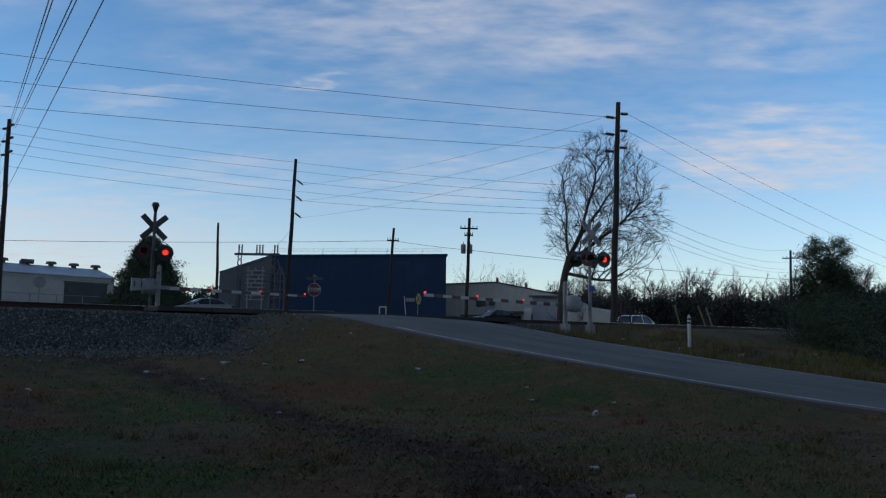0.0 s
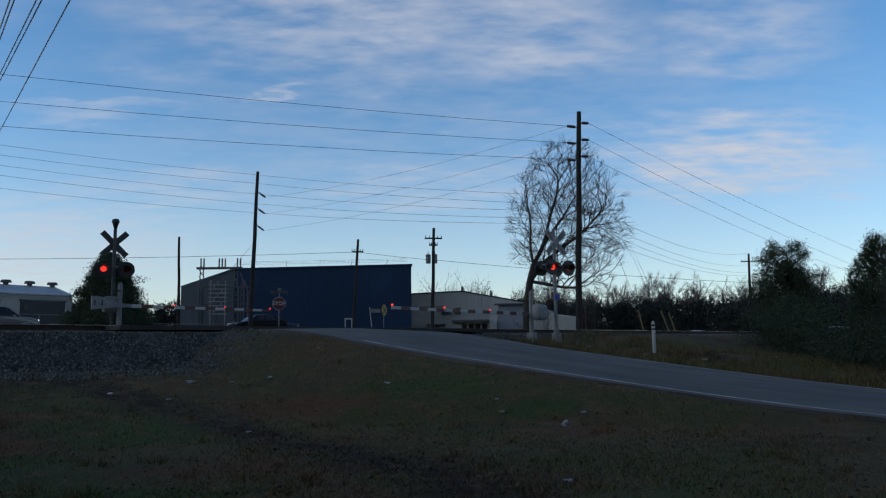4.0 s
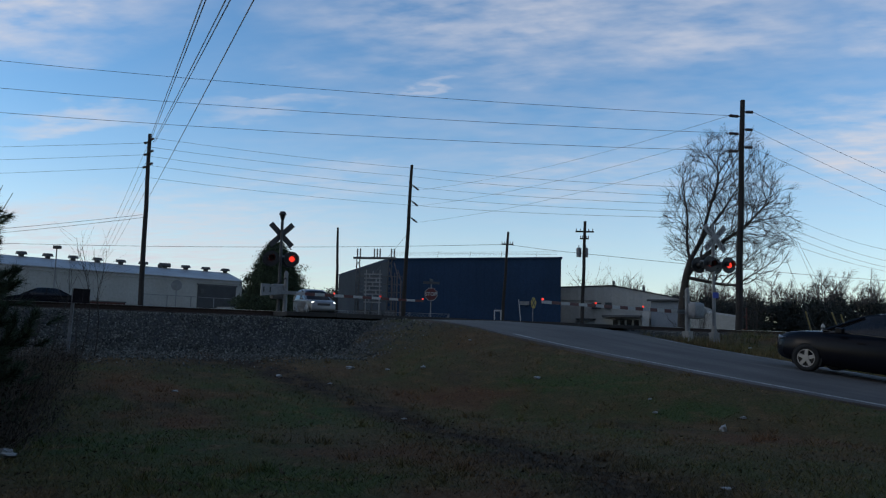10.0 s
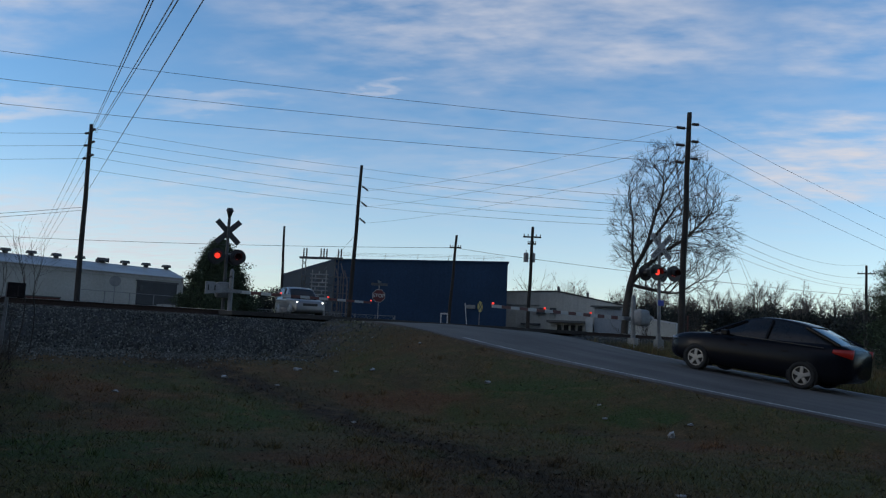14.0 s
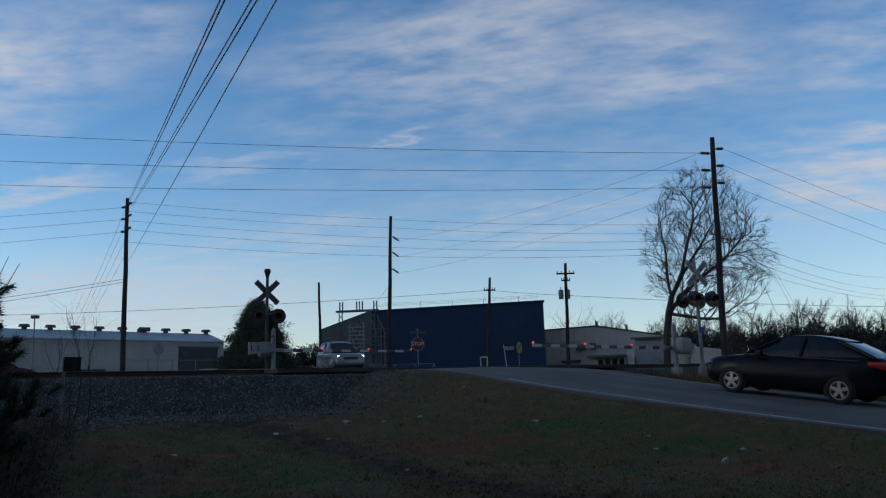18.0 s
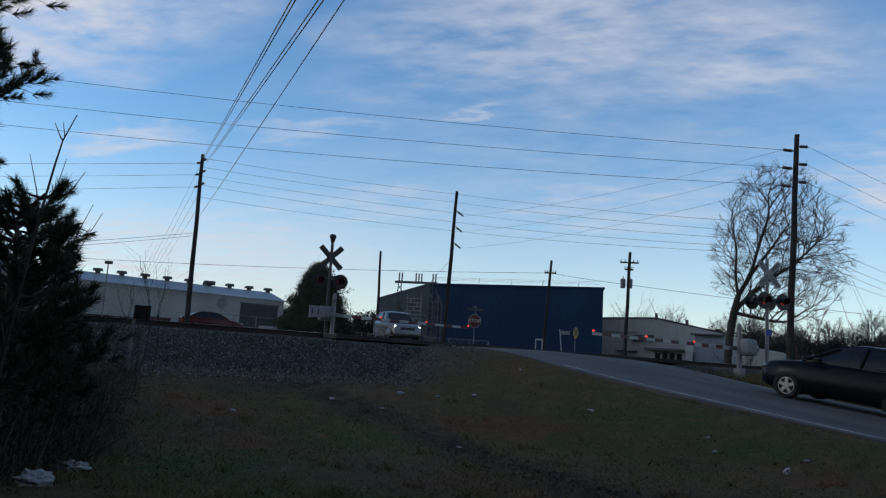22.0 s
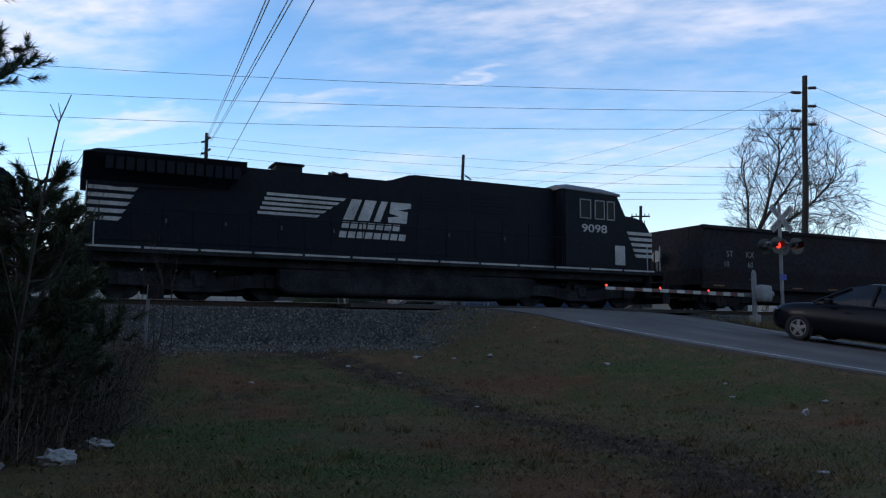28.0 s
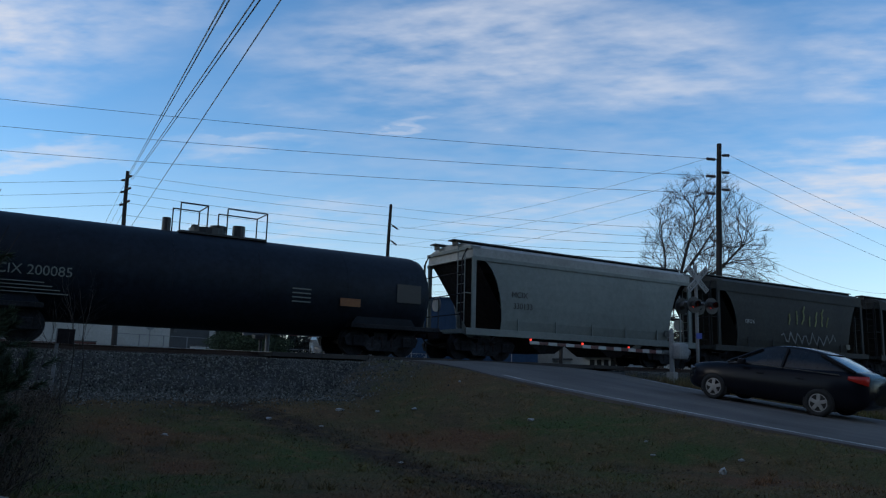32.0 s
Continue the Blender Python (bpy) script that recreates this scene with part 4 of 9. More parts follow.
def warehouse(name, label, corners, z0, heights, wallmat, roofmat=None, cat="warehouse"):
    """corners: 4 points counter-clockwise seen from above; heights at each."""
    h = thing(name, label, cat, pose(0, 0, 0))
    for i in range(4):
        j = (i + 1) % 4
        bm = B()
        ribbed_wall(bm, corners[i], corners[j], z0, heights[i], heights[j])
        part("wall", bm, wallmat, h)
    bm = B()
    cx, cy = sum(c[0] for c in corners) / 4, sum(c[1] for c in corners) / 4
    top = [bm.verts.new((c[0] + (c[0] - cx) * 0.01, c[1] + (c[1] - cy) * 0.01, z + 0.05)) for c, z in zip(corners, heights)]
    low = [bm.verts.new((v.co.x, v.co.y, v.co.z - 0.18)) for v in top]
    bm.faces.new(top)
    for i in range(4):
        j = (i + 1) % 4
        bm.faces.new((low[i], low[j], top[j], top[i]))
    bmesh.ops.recalc_face_normals(bm, faces=bm.faces[:])
    part("roof", bm, roofmat or wallmat, h)
    return h


def wall_point(a, b, t, z, out=0.0):
    a, b = Vector(a), Vector(b)
    u = (b - a).normalized()
    p = a + (b - a) * t + Vector((u.y, -u.x)) * out
    return Vector((p.x, p.y, z)), math.degrees(math.atan2(u.y, u.x))


def panel_on(h, name, a, b, t, z0, z1, width, material, label="", proud=0.05, thick=0.06):
    p, ang = wall_point(a, b, t, 0, proud)
    bm = B()
    box(bm, -width / 2, width / 2, -thick, thick, z0, z1, 0.01)
    ob = part(name, bm, material, h, label)
    ob.matrix_basis = pose(p.x, p.y, 0, 0, 0, ang)
    return ob


def build_buildings():
    # blue warehouse: front faces the crossing
    fl, fr = (-19.3, 86.3), (0.2, 85.0)
    br, bl = (-2.5, 125.0), (-34.5, 118.0)
    w = warehouse("blue_warehouse", "long windowless warehouse of dark blue ribbed steel", [fl, fr, br, bl], 1.3, [10.25, 10.45, 10.45, 10.9], M["bluewall"])
    bm = B()
    ribbed_wall(bm, (bl[0] - 0.05, bl[1] - 0.1), (fl[0] - 0.06, fl[1] - 0.02), 1.3, 10.7, 10.05)
    part("side_cladding", bm, M["sidewall"], w, "pale grey ribbed side cladding")
    for t in (0.1, 0.29, 0.48, 0.66, 0.86):
        p, ang = wall_point(fl, fr, t, 10.35)
        bm = B()
        tube(bm, p, p + Vector((0.12, 0, 0.75)), 0.03, 0.02, 5)
        part("wire_post", bm, M["galv"], w)
    bm = B()
    for k in range(3):
        wire_between(bm, wall_point(fl, fr, 0.02, 10.7 + 0.15 * k)[0], wall_point(fl, fr, 0.98, 10.8 + 0.15 * k)[0], 0.02, 0.012)
    part("barbed_wire", bm, M["wire"], w)
    panel_on(w, "vent", fl, fr, 0.63, 1.5, 2.6, 1.0, M["white"], "small white framed hatch")
    panel_on(w, "vent_opening", fl, fr, 0.63, 1.75, 2.4, 0.6, M["black"], proud=0.1)
    panel_on(w, "wall_lamp", fl, fr, 0.80, 5.2, 5.6, 1.0, M["galv"], "grey wall lamp box", proud=0.15)

    # pale long shed at the left with roof vents
    a, b = (-66.0, 56.0), (-38.6, 90.2)
    nrm = Vector((b[1] - a[1], a[0] - b[0])).normalized()
    c, d = (b[0] - nrm.x * 8, b[1] - nrm.y * 8), (a[0] - nrm.x * 8, a[1] - nrm.y * 8)
    s = thing("pale_shed", "long low pale metal shed with a row of roof vents", "industrial shed", pose(0, 0, 0))
    eave, ridge = 7.6, 8.7
    for p, q, h0, h1 in ((a, b, eave, eave), (c, d, eave, eave)):
        bm = B()
        ribbed_wall(bm, p, q, 1.2, h0, h1)
        part("wall", bm, M["greywall"], s)
    mid1, mid0 = ((b[0] + c[0]) / 2, (b[1] + c[1]) / 2), ((a[0] + d[0]) / 2, (a[1] + d[1]) / 2)
    for p, q, mm in ((b, c, mid1), (d, a, mid0)):
        bm = B()
        ribbed_wall(bm, p, mm, 1.2, eave, ridge)
        ribbed_wall(bm, mm, q, 1.2, ridge, eave)
        part("gable_wall", bm, M["greywall"], s)
    for p, q in ((a, b), (c, d)):
        m0, m1 = (mid0, mid1) if p == a else (mid1, mid0)
        bm = B()
        e = 0.35
        lo = [Vector((p[0] + nrm.x * (e if p == a else -e), p[1] + nrm.y * (e if p == a else -e), eave - 0.05)), Vector((q[0] + nrm.x * (e if p == a else -e), q[1] + nrm.y * (e if p == a else -e), eave - 0.05))]
        hi = [Vector((m1[0], m1[1], ridge + 0.06)), Vector((m0[0], m0[1], ridge + 0.06))]
        q4 = lo + hi
        up = [bm.verts.new(v + Vector((0, 0, 0.12))) for v in q4]
        dn = [bm.verts.new(v) for v in q4]
        bm.faces.new(up)
        for i in range(4):
            bm.faces.new((dn[i], dn[(i + 1) % 4], up[(i + 1) % 4], up[i]))
        bmesh.ops.recalc_face_normals(bm, faces=bm.faces[:])
        part("roof", bm, M["roofmetal"], s)
    for k in range(16):
        t = 0.992 - 0.0595 * k
        v = Vector(mid0).lerp(Vector(mid1), t)
        bm = B()
        tube(bm, (v.x, v.y, ridge), (v.x, v.y, ridge + 0.4), 0.28, 0.28, 10)
        tube(bm, (v.x, v.y, ridge + 0.4), (v.x, v.y, ridge + 0.68), 0.6, 0.5, 10)
        # dark steel paints in the vents' silhouette against the sky
        part("roof_vent", bm, M["darksteel"], s, "round roof ventilator")
    panel_on(s, "roller_door", a, b, 0.925, 1.3, 6.85, 4.9, M["doorpaint"], "dark roller door")
    panel_on(s, "door_frame", a, b, 0.925, 6.85, 7.02, 5.2, M["darksteel"], proud=0.1)
    panel_on(s, "low_wall", a, b, 0.45, 2.4, 4.05, 14.0, M["brownpaint"], "low brown wall", proud=3.0)

    panel_on(s, "eave_trim", a, b, 0.5, eave - 0.35, eave - 0.1, 43.0, M["white"], "pale eave flashing", proud=0.08, thick=0.03)
    panel_on(s, "wall_box", a, b, 0.985, 4.2, 4.9, 0.7, M["darksteel"], "small grey wall box", proud=0.2)
    panel_on(s, "wall_lamp", a, b, 0.88, 5.9, 6.4, 0.4, M["darksteel"], proud=0.2)
    v = Vector(mid0).lerp(Vector(mid1), 0.80)
    bm = B()
    tube(bm, (v.x, v.y, ridge - 0.2), (v.x, v.y, ridge + 0.55), 0.26, 0.26, 10)
    tube(bm, (v.x - 0.1, v.y, ridge + 0.5), (v.x + 0.9, v.y + 0.8, ridge + 0.5), 0.26, 0.26, 10)
    part("roof_duct", bm, M["darksteel"], s, "bent sheet-metal roof duct")
    # things standing in the shed's yard
    yard = thing("yard_fence", "pipe-framed fence in front of the pale shed", "fence", pose(0, 0, 0))
    q0, q1 = wall_point(a, b, 0.66, 2.6, 7.0)[0], wall_point(a, b, 0.90, 2.6, 7.0)[0]
    for k in range(5):
        p = q0.lerp(q1, k / 4)
        bm = B(); tube(bm, p, p + Vector((0, 0, 2.55)), 0.05, 0.05, 6)
        part("post", bm, M["galv"], yard)
    for z in (2.5, 1.3):
        bm = B(); tube(bm, q0 + Vector((0, 0, z)), q1 + Vector((0, 0, z)), 0.035, 0.035, 5)
        part("rail", bm, M["galv"], yard)
    for t, w, h, mt, nm, lb in ((0.905, 1.7, 1.5, "white", "white_tank", "pale box tank standing outside the shed"), (0.12, 3.6, 1.9, "darksteel", "dumpster", "dark steel waste skip beside the shed"), (0.22, 3.0, 1.3, "brownpaint", "brown_container", "low brown container beside the shed"), (0.30, 4.0, 1.2, "brownpaint", "brown_container", "low brown container beside the shed"), (0.60, 3.2, 1.4, "brownpaint", "brown_container", "low brown container beside the shed")):
        p, ang = wall_point(a, b, t, 0, 4.5)
        o = thing(nm, lb, nm.split("_")[-1], pose(p.x, p.y, 2.75, 0, 0, ang), "yard containers" if nm == "brown_container" else "")
        bm = B(); box(bm, -w / 2, w / 2, -0.8, 0.8, 0, h, 0.06)
        part("body", bm, M[mt], o)
        bm = B(); box(bm, -w / 2 - 0.05, w / 2 + 0.05, -0.85, 0.85, h, h + 0.1, 0.03)
        part("rim", bm, M["darksteel"], o)

    # beige plant to the right of the blue warehouse
    e0, e1 = (0.6, 97.0), (14.4, 93.2)
    corner = (-1.6, 97.6)
    pl = thing("beige_plant", "low beige industrial building with a shallow gable", "industrial building", pose(0, 0, 0))
    pk = (6.4, 95.4)
    bm = B()
    ribbed_wall(bm, corner, e0, 1.2, 7.9, 7.95)
    ribbed_wall(bm, e0, pk, 1.2, 7.95, 8.12)
    ribbed_wall(bm, pk, e1, 1.2, 8.12, 6.5)
    part("front_wall", bm, M["tanwall"], pl)
    bm = B()
    back = Vector((8, 26))
    vs = [bm.verts.new((p[0], p[1], z + 0.08)) for p, z in ((corner, 7.95), (pk, 8.12), (e1, 6.5))]
    vb = [bm.verts.new((p[0] + back.x, p[1] + back.y, z + 0.08)) for p, z in ((corner, 7.95), (pk, 8.12), (e1, 6.5))]
    bm.faces.new((vs[0], vs[1], vb[1], vb[0])); bm.faces.new((vs[1], vs[2], vb[2], vb[1]))
    part("roof", bm, M["roofmetal"], pl)
    bm = B()
    ribbed_wall(bm, e1, (e1[0] + back.x, e1[1] + back.y), 1.2, 6.5, 6.5)
    part("side_wall", bm, M["tanwall"], pl)
    for (p, q), (z0, z1) in (((corner, pk), (7.9, 8.12)), ((pk, e1), (8.12, 6.5))):
        bm = B()
        A, C = wall_point(p, q, 0, 0, 0.12)[0], wall_point(p, q, 1, 0, 0.12)[0]
        va = [bm.verts.new((v.x, v.y, z + d)) for v, z in ((A, z0), (C, z1)) for d in (0.0, 0.16)]
        bm.faces.new((va[0], va[2], va[3], va[1]))
        bmesh.ops.solidify(bm, geom=bm.faces[:], thickness=0.05)
        part("eave_trim", bm, M["darksteel"], pl, "dark roof edge trim")
    # lower wings in front: a canopied window bay, a white door, a blue-grey annexe
    bay, ann = ((4.9, 86.2), (8.75, 85.3)), ((9.75, 85.4), (12.6, 84.8))
    for (p, q), z, mt, nm in ((bay, 4.2, M["tanwall"], "window_bay"), (ann, 5.95, M["annexe"], "annexe")):
        u = (Vector(q) - Vector(p)).normalized()
        nn = Vector((u.y, -u.x))
        cs = [p, q, (q[0] - nn.x * 9, q[1] - nn.y * 9), (p[0] - nn.x * 9, p[1] - nn.y * 9)]
        bm = B()
        for i in range(4):
            ribbed_wall(bm, cs[i], cs[(i + 1) % 4], 1.2, z, z)
        bm.faces.new([bm.verts.new((c_[0], c_[1], z)) for c_ in cs])
        part(nm, bm, mt, pl)
    for k in range(4):
        panel_on(pl, "window", *bay, 0.30 + 0.19 * k, 2.3, 3.85, 0.5, M["darkglass"], "dark window")
    panel_on(pl, "canopy", *bay, 0.5, 4.08, 4.3, 4.0, M["darksteel"], proud=0.7, thick=0.7)
    panel_on(pl, "annexe_eave", *ann, 0.45, 5.9, 6.06, 3.4, M["darksteel"], proud=0.25, thick=0.3)
    panel_on(pl, "white_door", (8.8, 85.3), (9.6, 85.15), 0.5, 1.4, 4.75, 0.75, M["white"], "tall white door panel", proud=0.15)
    panel_on(pl, "loading_door", e0, pk, 0.46, 1.4, 4.0, 2.1, M["greywall"], "pale loading door")
    panel_on(pl, "door_hood", e0, pk, 0.46, 4.0, 4.2, 2.4, M["darksteel"], proud=0.2, thick=0.2)
    panel_on(pl, "wall_pipe", e0, pk, 0.28, 6.35, 6.42, 4.6, M["galv"], "thin pipe along the wall")
    for t, z, w in ((0.62, 5.3, 0.5), (0.70, 5.35, 0.9), (0.92, 5.4, 0.8)):
        panel_on(pl, "wall_vent", e0, pk, t, z, z + 0.75, w, M["darksteel"], "dark wall fan", proud=0.2)
    for t, (p, q), z in ((0.98, (e0, pk), 8.1), (0.42, (pk, e1), 7.4)):
        v = wall_point(p, q, t, z, -1.0)[0]
        bm = B(); tube(bm, v - Vector((0, 0, 0.2)), v + Vector((0, 0, 0.75)), 0.16, 0.16, 8)
        part("roof_pipe", bm, M["darksteel"], pl)
    # pale shed right of the signals
    warehouse("pale_outbuilding", "small pale metal outbuilding beyond the track", [(12.9, 79.3), (16.9, 78.2), (18.5, 84), (14.5, 85.2)], 1.2, [4.85, 4.25, 4.25, 4.85], M["greywall"], M["roofmetal"], "shed")


build_poles()
build_buildings()


# ---------------------------------------------------------------- plants
class Soup:
    """Many small loose faces gathered into one mesh."""

    def __init__(self):
        self.v, self.f, self.packs = [], [], []

    def tri(self, a, b, c):
        o = len(self.v)
        self.v += [tuple(a), tuple(b), tuple(c)]
        self.f.append((o, o + 1, o + 2))

    def spike(self, base, tip, w):
        d = tip - base
        s = d.cross(Vector((0.3, 0.2, 1))).normalized() * w
        self.tri(base - s, base + s, tip)

    def loose(self, tris):
        """Adds an array of triangles, n x 3 x 3."""
        self.packs.append(tris.reshape(-1, 3))

    def leafy(self, c, r, n, rng, size):
        """Flat leaf-like scraps filling a ball."""
        g = np.random.default_rng(rng.getrandbits(32))
        p = np.array(c) + g.normal(0, 0.5, (n, 3)) * r * (1, 1, 0.9)
        d = g.normal(0, 1, (2, n, 3))
        d /= np.linalg.norm(d, axis=2, keepdims=True)
        u, v = d[0] * size * g.uniform(0.5, 1.2, (n, 1)), d[1] * size * g.uniform(0.4, 0.9, (n, 1))
        self.loose(np.stack((p - u * 0.5, p + u * 0.5, p + v), 1))

    def brush(self, p, d, length, n, rng, needle, w):
        """Needles set round the end of a twig, slanting forwards."""
        g = np.random.default_rng(rng.getrandbits(32))
        d = np.array(d) / np.linalg.norm(d)
        base = np.array(p) + d * (length * g.random((n, 1)))
        q = g.normal(0, 1, (n, 3))
        q -= (q @ d)[:, None] * d
        q /= np.linalg.norm(q, axis=1, keepdims=True)
        a = g.uniform(0.3, 1.05, (n, 1))
        e = d * np.cos(a) + q * np.sin(a)
        side = np.cross(e, g.normal(0, 1, (n, 3)))
        side *= w / np.linalg.norm(side, axis=1, keepdims=True)
        self.loose(np.stack((base - side, base + side, base + e * needle * g.uniform(0.7, 1.15, (n, 1))), 1))

    def limb(self, a, b, r0, r1, sides=5):
        d = (b - a)
        if d.length < 1e-4:
            return
        s = d.cross(Vector((0.21, 0.37, 0.9))).normalized()
        u = s.cross(d.normalized())
        o = len(self.v)
        for p, r in ((a, r0), (b, r1)):
            for k in range(sides):
                t = 6.2832 * k / sides
                self.v.append(tuple(p + s * (r * math.cos(t)) + u * (r * math.sin(t))))
        for k in range(sides):
            self.f.append((o + k, o + (k + 1) % sides, o + sides + (k + 1) % sides, o + sides + k))

    def mesh(self, name, material, parent=None, smooth=False):
        me = bpy.data.meshes.new(name)
        co = np.concatenate([np.array(self.v, float).reshape(-1, 3)] + self.packs)
        extra = len(co) - len(self.v)
        sizes = np.array([len(f) for f in self.f] + [3] * (extra // 3))
        corners = np.concatenate((np.array([i for f in self.f for i in f], int), np.arange(len(self.v), len(co))))
        me.vertices.add(len(co)); me.loops.add(len(corners)); me.polygons.add(len(sizes))
        me.vertices.foreach_set("co", co.ravel())
        me.loops.foreach_set("vertex_index", corners.astype(np.int32))
        me.polygons.foreach_set("loop_start", (np.cumsum(sizes) - sizes).astype(np.int32))
        me.update(calc_edges=True)
        me.materials.append(material)
        if smooth:
            me.polygons.foreach_set("use_smooth", [True] * len(me.polygons))
        ob = new(name, me)
        if parent:
            ob.parent = parent
        return ob


def rand_dir(rng, d, spread):
    v = Vector((rng.gauss(0, 1), rng.gauss(0, 1), rng.gauss(0, 1)))
    v = (v - d * v.dot(d)).normalized()
    return (d + v * math.tan(spread)).normalized()


def bare_tree(name, label, base, height, seed, lean=(0, 0), limbs=6, levels=5, r=0.24, spread=0.5, fork=0.18, group=""):
    rng = random.Random(seed)
    t = thing(name, label, "tree", pose(*base), group)
    trunk, crown = Soup(), Soup()

    def grow(soup, p, d, length, r0, level):
        n = 4 if level < 2 else 3
        q, rr = p.copy(), r0
        for i in range(n):
            d = rand_dir(rng, d, 0.16 + 0.05 * level)
            d = (d + Vector((0, 0, (0.16 if level == 1 else 0.09) if level else 0.05))).normalized()
            q2 = q + d * (length / n)
            r2 = rr * (0.86 if level else 0.93)
            soup.limb(q, q2, rr, r2, 6 if level < 2 else 4 if level < 3 else 3)
            if level >= 1 and level < levels:
                for _ in range(2 if level < 3 else rng.choice((1, 2, 2))):
                    if rng.random() < 0.85:
                        grow(soup, q.lerp(q2, rng.random()), rand_dir(rng, d, rng.uniform(0.45, 0.95)), length * rng.uniform(0.42, 0.62), r2 * 0.55, level + 1)
            q, rr = q2, r2
        return q, d, rr

    p = Vector((0, 0, -0.3))
    d = Vector((lean[0], lean[1], 1)).normalized()
    top, d, rr = grow(trunk, p, d, height * fork + 0.3, r, 0)
    for k in range(limbs):
        a = 6.2832 * (k + rng.uniform(-0.3, 0.3)) / limbs
        tilt = rng.uniform(0.15, spread) if k else 0.05
        dd = (Vector((math.cos(a) * tilt + lean[0] * 0.6, math.sin(a) * tilt + lean[1] * 0.6, 1))).normalized()
        grow(crown, top - d * rng.uniform(0, height * 0.05), dd, height * (1 - fork) * rng.uniform(0.55, 0.78), rr * rng.uniform(0.42, 0.62), 1)
    trunk.mesh("trunk", M["bark"], t)
    crown.mesh("crown", M["twig"], t)
    return t


def crown_tree(base, centre, radii, seed):
    """A leafless broad-leaved tree: boughs reach out step by step until they fill a rounded crown; each limb is as thick as the twigs it carries."""
    rng = random.Random(seed)
    t = thing("bare_tree", "leafless winter tree with a forked dark trunk", "tree", pose(*base))
    pts = [(-0.62, 0, -0.3), (-0.58, 0, 1.0), (-0.48, 0, 2.4), (-0.24, 0, 3.8), (0.0, 0, 4.9)]
    parent = [-1, 0, 1, 2, 3]
    forks = {"trunk": 4, "low": 3}
    for start, path in (
        ("trunk", (("a", -0.2, 0.3, 6.2), ("b", 0.0, 0.5, 7.6), ("c", -0.2, 0.6, 8.9))),
        ("trunk", (("main", 0.7, -0.3, 6.2), ("upper", 1.2, -0.2, 8.2), ("d", 1.8, 0.1, 9.7), ("e", 1.7, 0.2, 11.1))),
        ("low", (("f", 0.3, -0.3, 3.5), ("g", 1.3, -0.6, 3.4), ("h", 2.4, -0.8, 3.1))),
        ("low", (("j", 0.6, -0.2, 4.9), ("k", 1.7, -0.5, 5.9), ("l", 3.0, -0.7, 6.8), ("m", 4.4, -0.8, 8.2))),
        ("main", (("n", 1.9, 0.5, 7.8), ("o", 3.0, 1.0, 9.4))),
    ):
        i = forks[start]
        for name, *p in path:
            p0, p1 = Vector(pts[i]), Vector(p)
            n = max(2, int((p1 - p0).length / 0.35))
            for k in range(n):
                q = p0.lerp(p1, (k + 1) / n) + Vector((rng.gauss(0, 1), rng.gauss(0, 1), rng.gauss(0, 1))) * 0.05
                parent.append(i)
                pts.append(tuple(q))
                i = len(pts) - 1
            forks[name] = i
    trunk_count = 5
    goal = []
    while len(goal) < 2300:
        v = Vector((rng.uniform(-1, 1), rng.uniform(-1, 1), rng.uniform(-1, 1)))
        r = v.length
        if r > 1 or rng.random() > 0.3 + 0.7 * r:
            continue
        p = centre + Vector((v.x * radii.x, v.y * radii.y, v.z * radii.z)) * (1 + 0.12 * noise.noise(v * 3))
        if p.z > 2.2 and not (p.z < 4 and p.x < 0.4):
            goal.append(tuple(p))
    goal = np.array(goal)
    step_len = 0.25
    kids = {}
    heading = [Vector((0, 0, 1))] * len(pts)
    for _ in range(75):
        P = np.array(pts)
        Q = P[trunk_count - 1:]
        d2 = (goal ** 2).sum(1)[:, None] + (Q ** 2).sum(1)[None, :] - 2 * goal @ Q.T
        near = d2.argmin(1)
        keep = d2[np.arange(len(goal)), near] > 0.30 ** 2
        goal, near = goal[keep], near[keep]
        if len(goal) < 5:
            break
        for k in sorted(set(near.tolist())):
            i = k + trunk_count - 1
            if kids.get(i, 0) > 2:
                continue
            kids[i] = kids.get(i, 0) + 1
            q = Vector(pts[i])
            d = Vector()
            for g in goal[near == k]:
                d += (Vector(g) - q).normalized()
            out = Vector((q.x - 0.9, q.y, (q.z - 3.6) * 1.1)).normalized()
            d = d.normalized() * 0.75 + heading[i] * 0.8 + out * 0.45 + Vector((rng.gauss(0, 1), rng.gauss(0, 1), rng.gauss(0, 1) + 1.6)) * 0.08
            d.normalize()
            parent.append(i)
            pts.append(tuple(q + d * step_len))
            heading.append(d)
    nodes = [Vector(p) for p in pts]
    load, children = [0.0] * len(nodes), [0] * len(nodes)
    for i in range(1, len(nodes)):
        children[parent[i]] += 1
    # boughs run in long easy bends
    first = {}
    for i in range(1, len(nodes)):
        first.setdefault(parent[i], i)
    for _ in range(4):
        old = [v.copy() for v in nodes]
        for i in range(trunk_count, len(nodes)):
            if i in first:
                nodes[i] = old[i] * 0.4 + (old[parent[i]] + old[first[i]]) * 0.3
    for i in range(len(nodes) - 1, 0, -1):
        if not children[i]:
            load[i] = 0.0075 ** 2.2
        load[parent[i]] += load[i]
    rad = [max(0.0065, l ** (1 / 2.2)) for l in load]
    trunk, crown = Soup(), Soup()
    for i in range(1, len(nodes)):
        j = parent[i]
        so = trunk if i < trunk_count else crown
        so.limb(nodes[j], nodes[i], min(rad[j], rad[i] * 1.3) if i >= trunk_count else rad[j], rad[i], 7 if rad[i] > 0.05 else 5 if rad[i] > 0.02 else 3)
        if rad[i] < 0.02 and (not children[i] or rng.random() < 0.3):
            d = (nodes[i] - nodes[j]).normalized()
